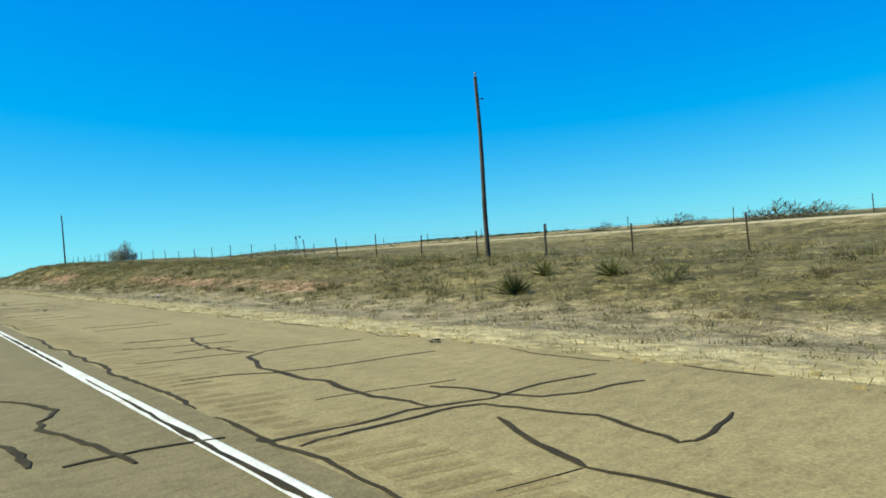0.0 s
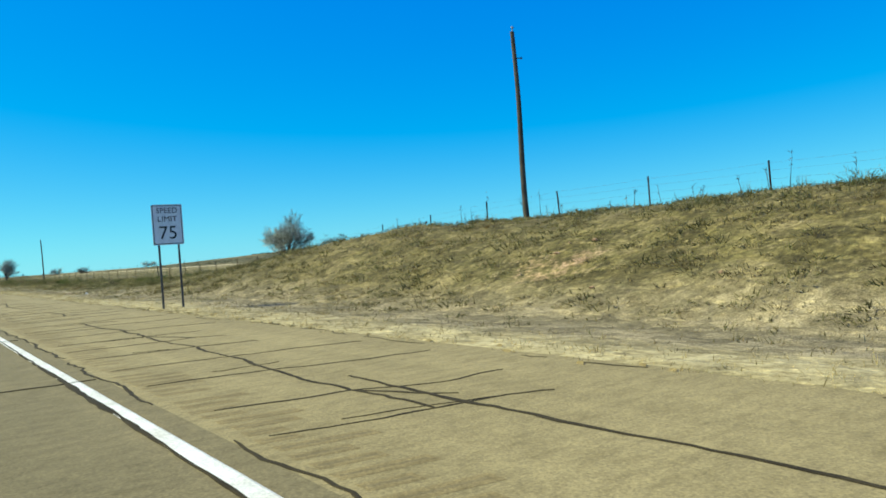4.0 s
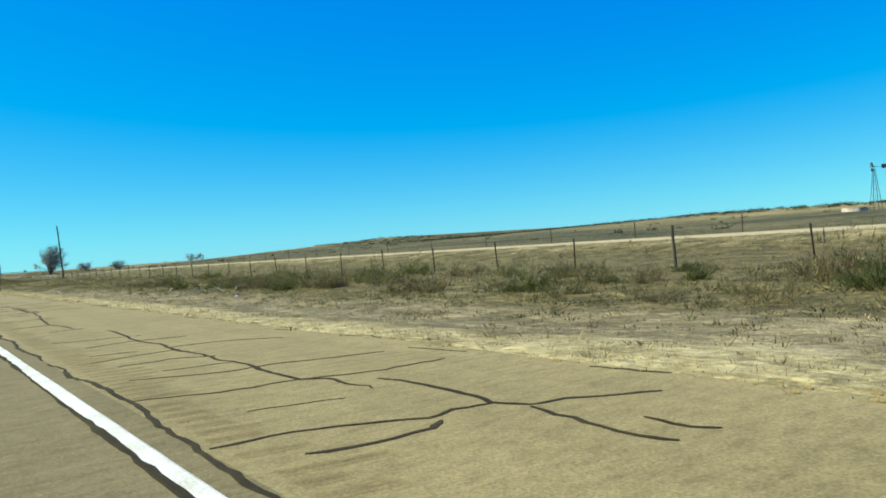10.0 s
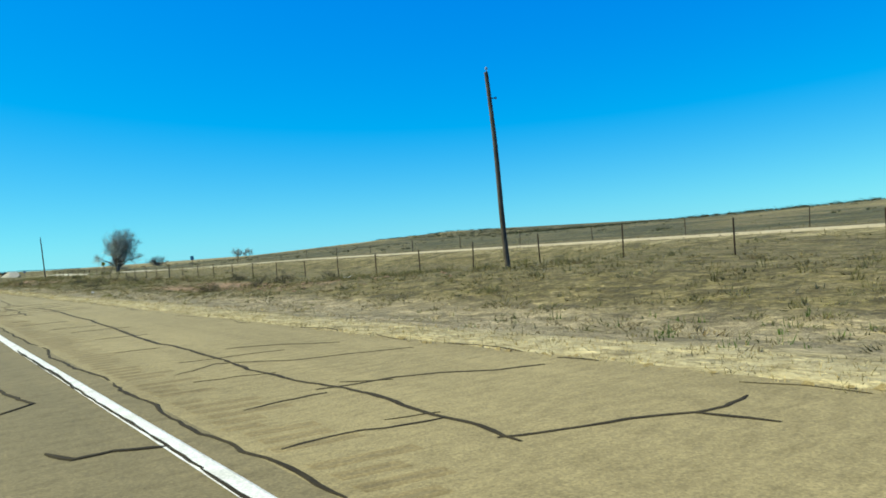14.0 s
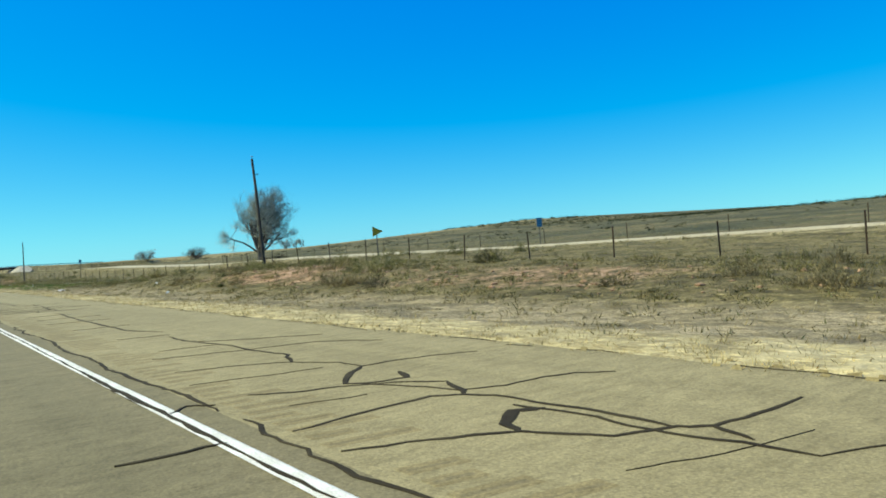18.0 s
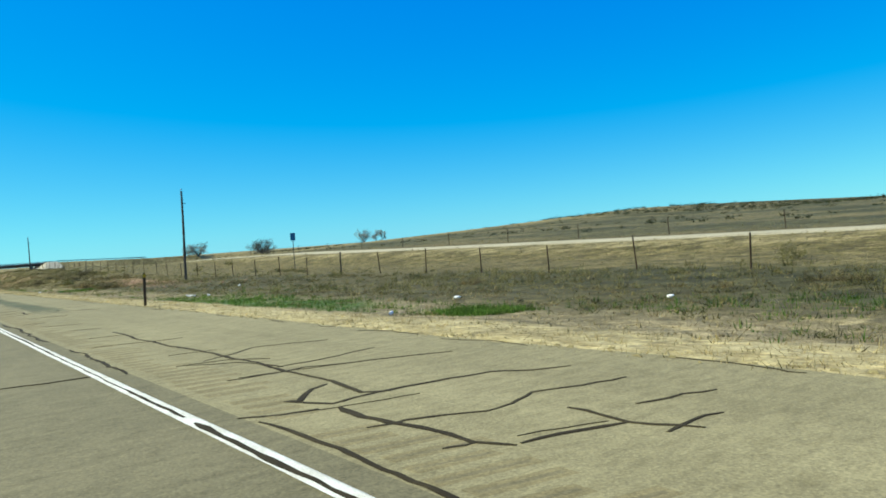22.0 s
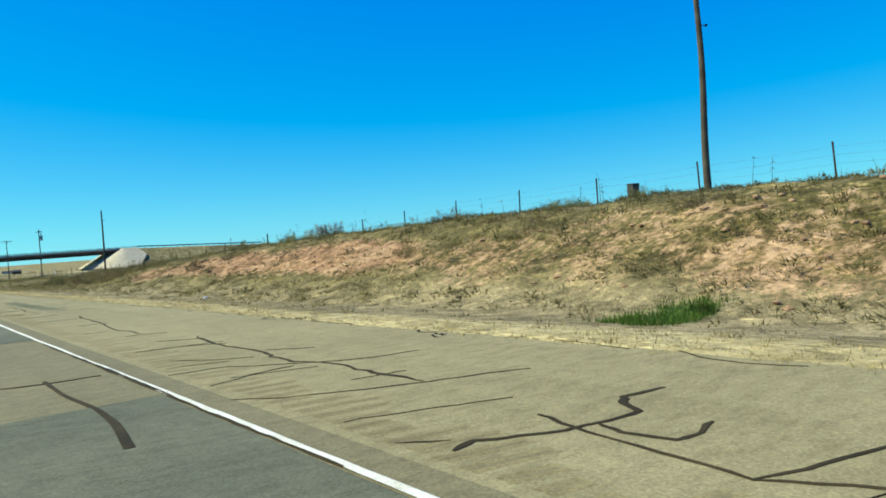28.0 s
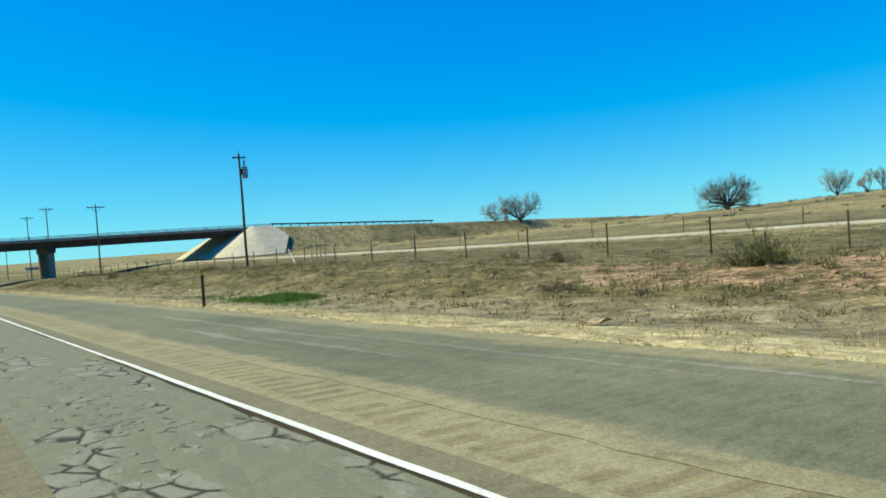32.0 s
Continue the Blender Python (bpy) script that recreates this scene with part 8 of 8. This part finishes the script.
for x_, y_ in ((7.4, 34.0), (6.6, 223.0), (8.4, 196.0), (9.0, 268.0), (5.6, 585.0), (8.0, 388.0), (6.2, 541.0), (9.4, 521.0)):
    litter(x_, y_, "paper_cup", "white paper cup in the roadside grass", "litter", "cup")
for x_, y_ in ((6.9, 487.9), (18.4, 373.0), (8.2, 560.5)):
    litter(x_, y_, "plastic_sheet", "torn white plastic sheet lying in the grass", "litter", "sheet")
for x_, y_ in ((6.0, 143.0), (15.0, 377.5), (5.8, 775.5)):
    litter(x_, y_, "cardboard_piece", "bent tan cardboard piece in the grass", "litter", "card")


def dead_branch(x, y, long, turn):
    """A bleached branch lying in the grass, forked and bent."""
    h, r = Heap(), np.random.default_rng(int(10 * y))
    way = np.array([math.cos(turn), math.sin(turn), 0.25])
    pts = np.array([way * long * k / 5 + r.normal(0, 0.05 * long, 3) for k in range(6)])
    pts[:, 2] = np.abs(pts[:, 2]) + 0.05
    h.add(*tube(pts, np.linspace(0.02, 0.006, 6), 6))
    for k in (2, 3, 4):
        twig = np.array([pts[k], pts[k] + r.normal(0, 0.07, 3) + way * 0.06, pts[k] + r.normal(0, 0.1, 3) + way * 0.16])
        twig[:, 2] = np.abs(twig[:, 2]) + 0.03
        h.add(*tube(twig, [0.014, 0.01, 0.004], 5))
    tagged(part("dead_branch", h.mesh("dead_branch"), M_BLEACHED, at=(x, y, gz(x, y))), "bleached dead branch lying in the grass", "branch", "dead branches")


for x_, y_, l_, a_ in ((13.4, 278.6, 0.55, 1.9), (10.0, 274.4, 0.4, 2.6), (10.2, 272.4, 0.55, 2.2), (10.3, 271.5, 0.5, 1.0), (10.1, 276.9, 0.35, 0.4), (9.8, 279.6, 0.3, 0.8), (8.0, 269.9, 0.22, 2.4)):
    dead_branch(x_, y_, l_, a_)


def pedestal(x, y):
    z = gz(x, y)
    p = thing("utility_pedestal", (x, y, z), "dark metal utility pedestal on the bank by the fence", "utility box")
    bm = bmesh.new()
    box(bm, -0.17, -0.14, -0.2, 0.17, 0.14, 0.66, 0.02)
    part("cabinet", bm, M_DARKMETAL, p)
    bm = bmesh.new()
    box(bm, -0.19, -0.16, 0.66, 0.19, 0.16, 0.70, 0.015)
    part("lid", bm, M_DARKMETAL, p)


pedestal(18.4, 688.5)


def braced_posts(x, y):
    z = gz(x, y)
    p = thing("gate_posts", (x, y, z), "cluster of tall thin wooden posts with a rail by the fence", "gate post")
    for dx in (-0.75, -0.2, 0.25, 0.8):
        h = Heap()
        h.add(*tube(np.array([(dx, 0.2 * dx, -0.4), (dx, 0.2 * dx, 1.2), (dx + 0.02, 0.2 * dx, 2.3), (dx + 0.02, 0.2 * dx, 2.31)]), [0.06, 0.055, 0.05, 0.003], 8))
        part("post", h.mesh("post"), M_TAN, p)
    bm = bmesh.new()
    box(bm, -0.95, -0.13, 1.25, 0.95, -0.10, 1.37, 0.006)
    part("rail", bm, M_TAN, p, "weathered wooden rail")


braced_posts(29.0, 830.7)


def guy_guard(x, y):
    z = gz(x, y)
    bm = bmesh.new()
    rod(bm, (0, 0, -0.1), (-0.1, 0.95, 1.1), 0.045, 0.04, 8)
    tagged(part("guy_wire_guard", bm, M_LITTER, at=(x, y, z)), "pale plastic guard on a slanting guy wire", "guy guard")


guy_guard(20.3, 816.9)


def far_shed(x, y, w, h, mat, label):
    z = gz(x, y)
    s = thing("shed", (x, y, z), label, "shed")
    bm = bmesh.new()
    box(bm, -w / 2, -2, -0.5, w / 2, 2, h, 0.05)
    part("wall", bm, mat, s)
    bm = bmesh.new()
    vs = [bm.verts.new(p) for p in ((-w / 2 - .2, -2.2, h), (w / 2 + .2, -2.2, h), (w / 2 + .2, 2.2, h), (-w / 2 - .2, 2.2, h), (-w / 2 - .2, 0, h + 1), (w / 2 + .2, 0, h + 1))]
    for f in ((0, 1, 5, 4), (2, 3, 4, 5), (0, 4, 3), (1, 2, 5), (3, 2, 1, 0)):
        bm.faces.new([vs[i] for i in f])
    part("roof", bm, M_DARKMETAL, s)


far_shed(62, 1290, 7.5, 1.0, M_CONCRETE, "small white shed beyond the overpass")
far_shed(60, 1222, 5, 1.8, M_POLE, "small dark shed beyond the overpass")


def broken_patch():
    """Pale eroded flakes and ledges in the lane's dark patch."""
    h = Heap()
    for _ in range(170):
        u, w = rng.normal(0, 1), rng.normal(0, 1)
        x, y = -0.95 + 0.30 * u, rng.choice([774.2, 776.0, 748.5, 751.5]) + 1.3 * w
        if x > -0.16:
            continue
        n = 7
        a = np.sort(rng.uniform(0, 6.28, n))
        r = rng.uniform(0.02, 0.08)
        ring = np.stack([x + r * np.cos(a) * rng.uniform(0.6, 1.2, n), y + 1.7 * r * np.sin(a) * rng.uniform(0.6, 1.2, n)], -1)
        z0 = road_z(ring[:, 1]) + 0.0055
        top = z0 + rng.uniform(0.002, 0.006)
        v = np.concatenate([np.column_stack([ring, z0]), np.column_stack([(ring - (x, y)) * 0.9 + (x, y), top]), [(x, y, float(top.mean()))]])
        f = []
        for i in range(n):
            j = (i + 1) % n
            f += [(i, j, n + j), (i, n + j, n + i), (n + i, n + j, 2 * n)]
        h.add(v, f)
    tagged(part("broken_asphalt", h.mesh("broken_asphalt"), M_FLAKE, road, "pale broken asphalt flakes in a worn patch"), kind="stuff")


M_FLAKE = asphalt("eroded_pale_asphalt", (0.13, 0.122, 0.086), (0.25, 0.23, 0.16), 0.1)
broken_patch()
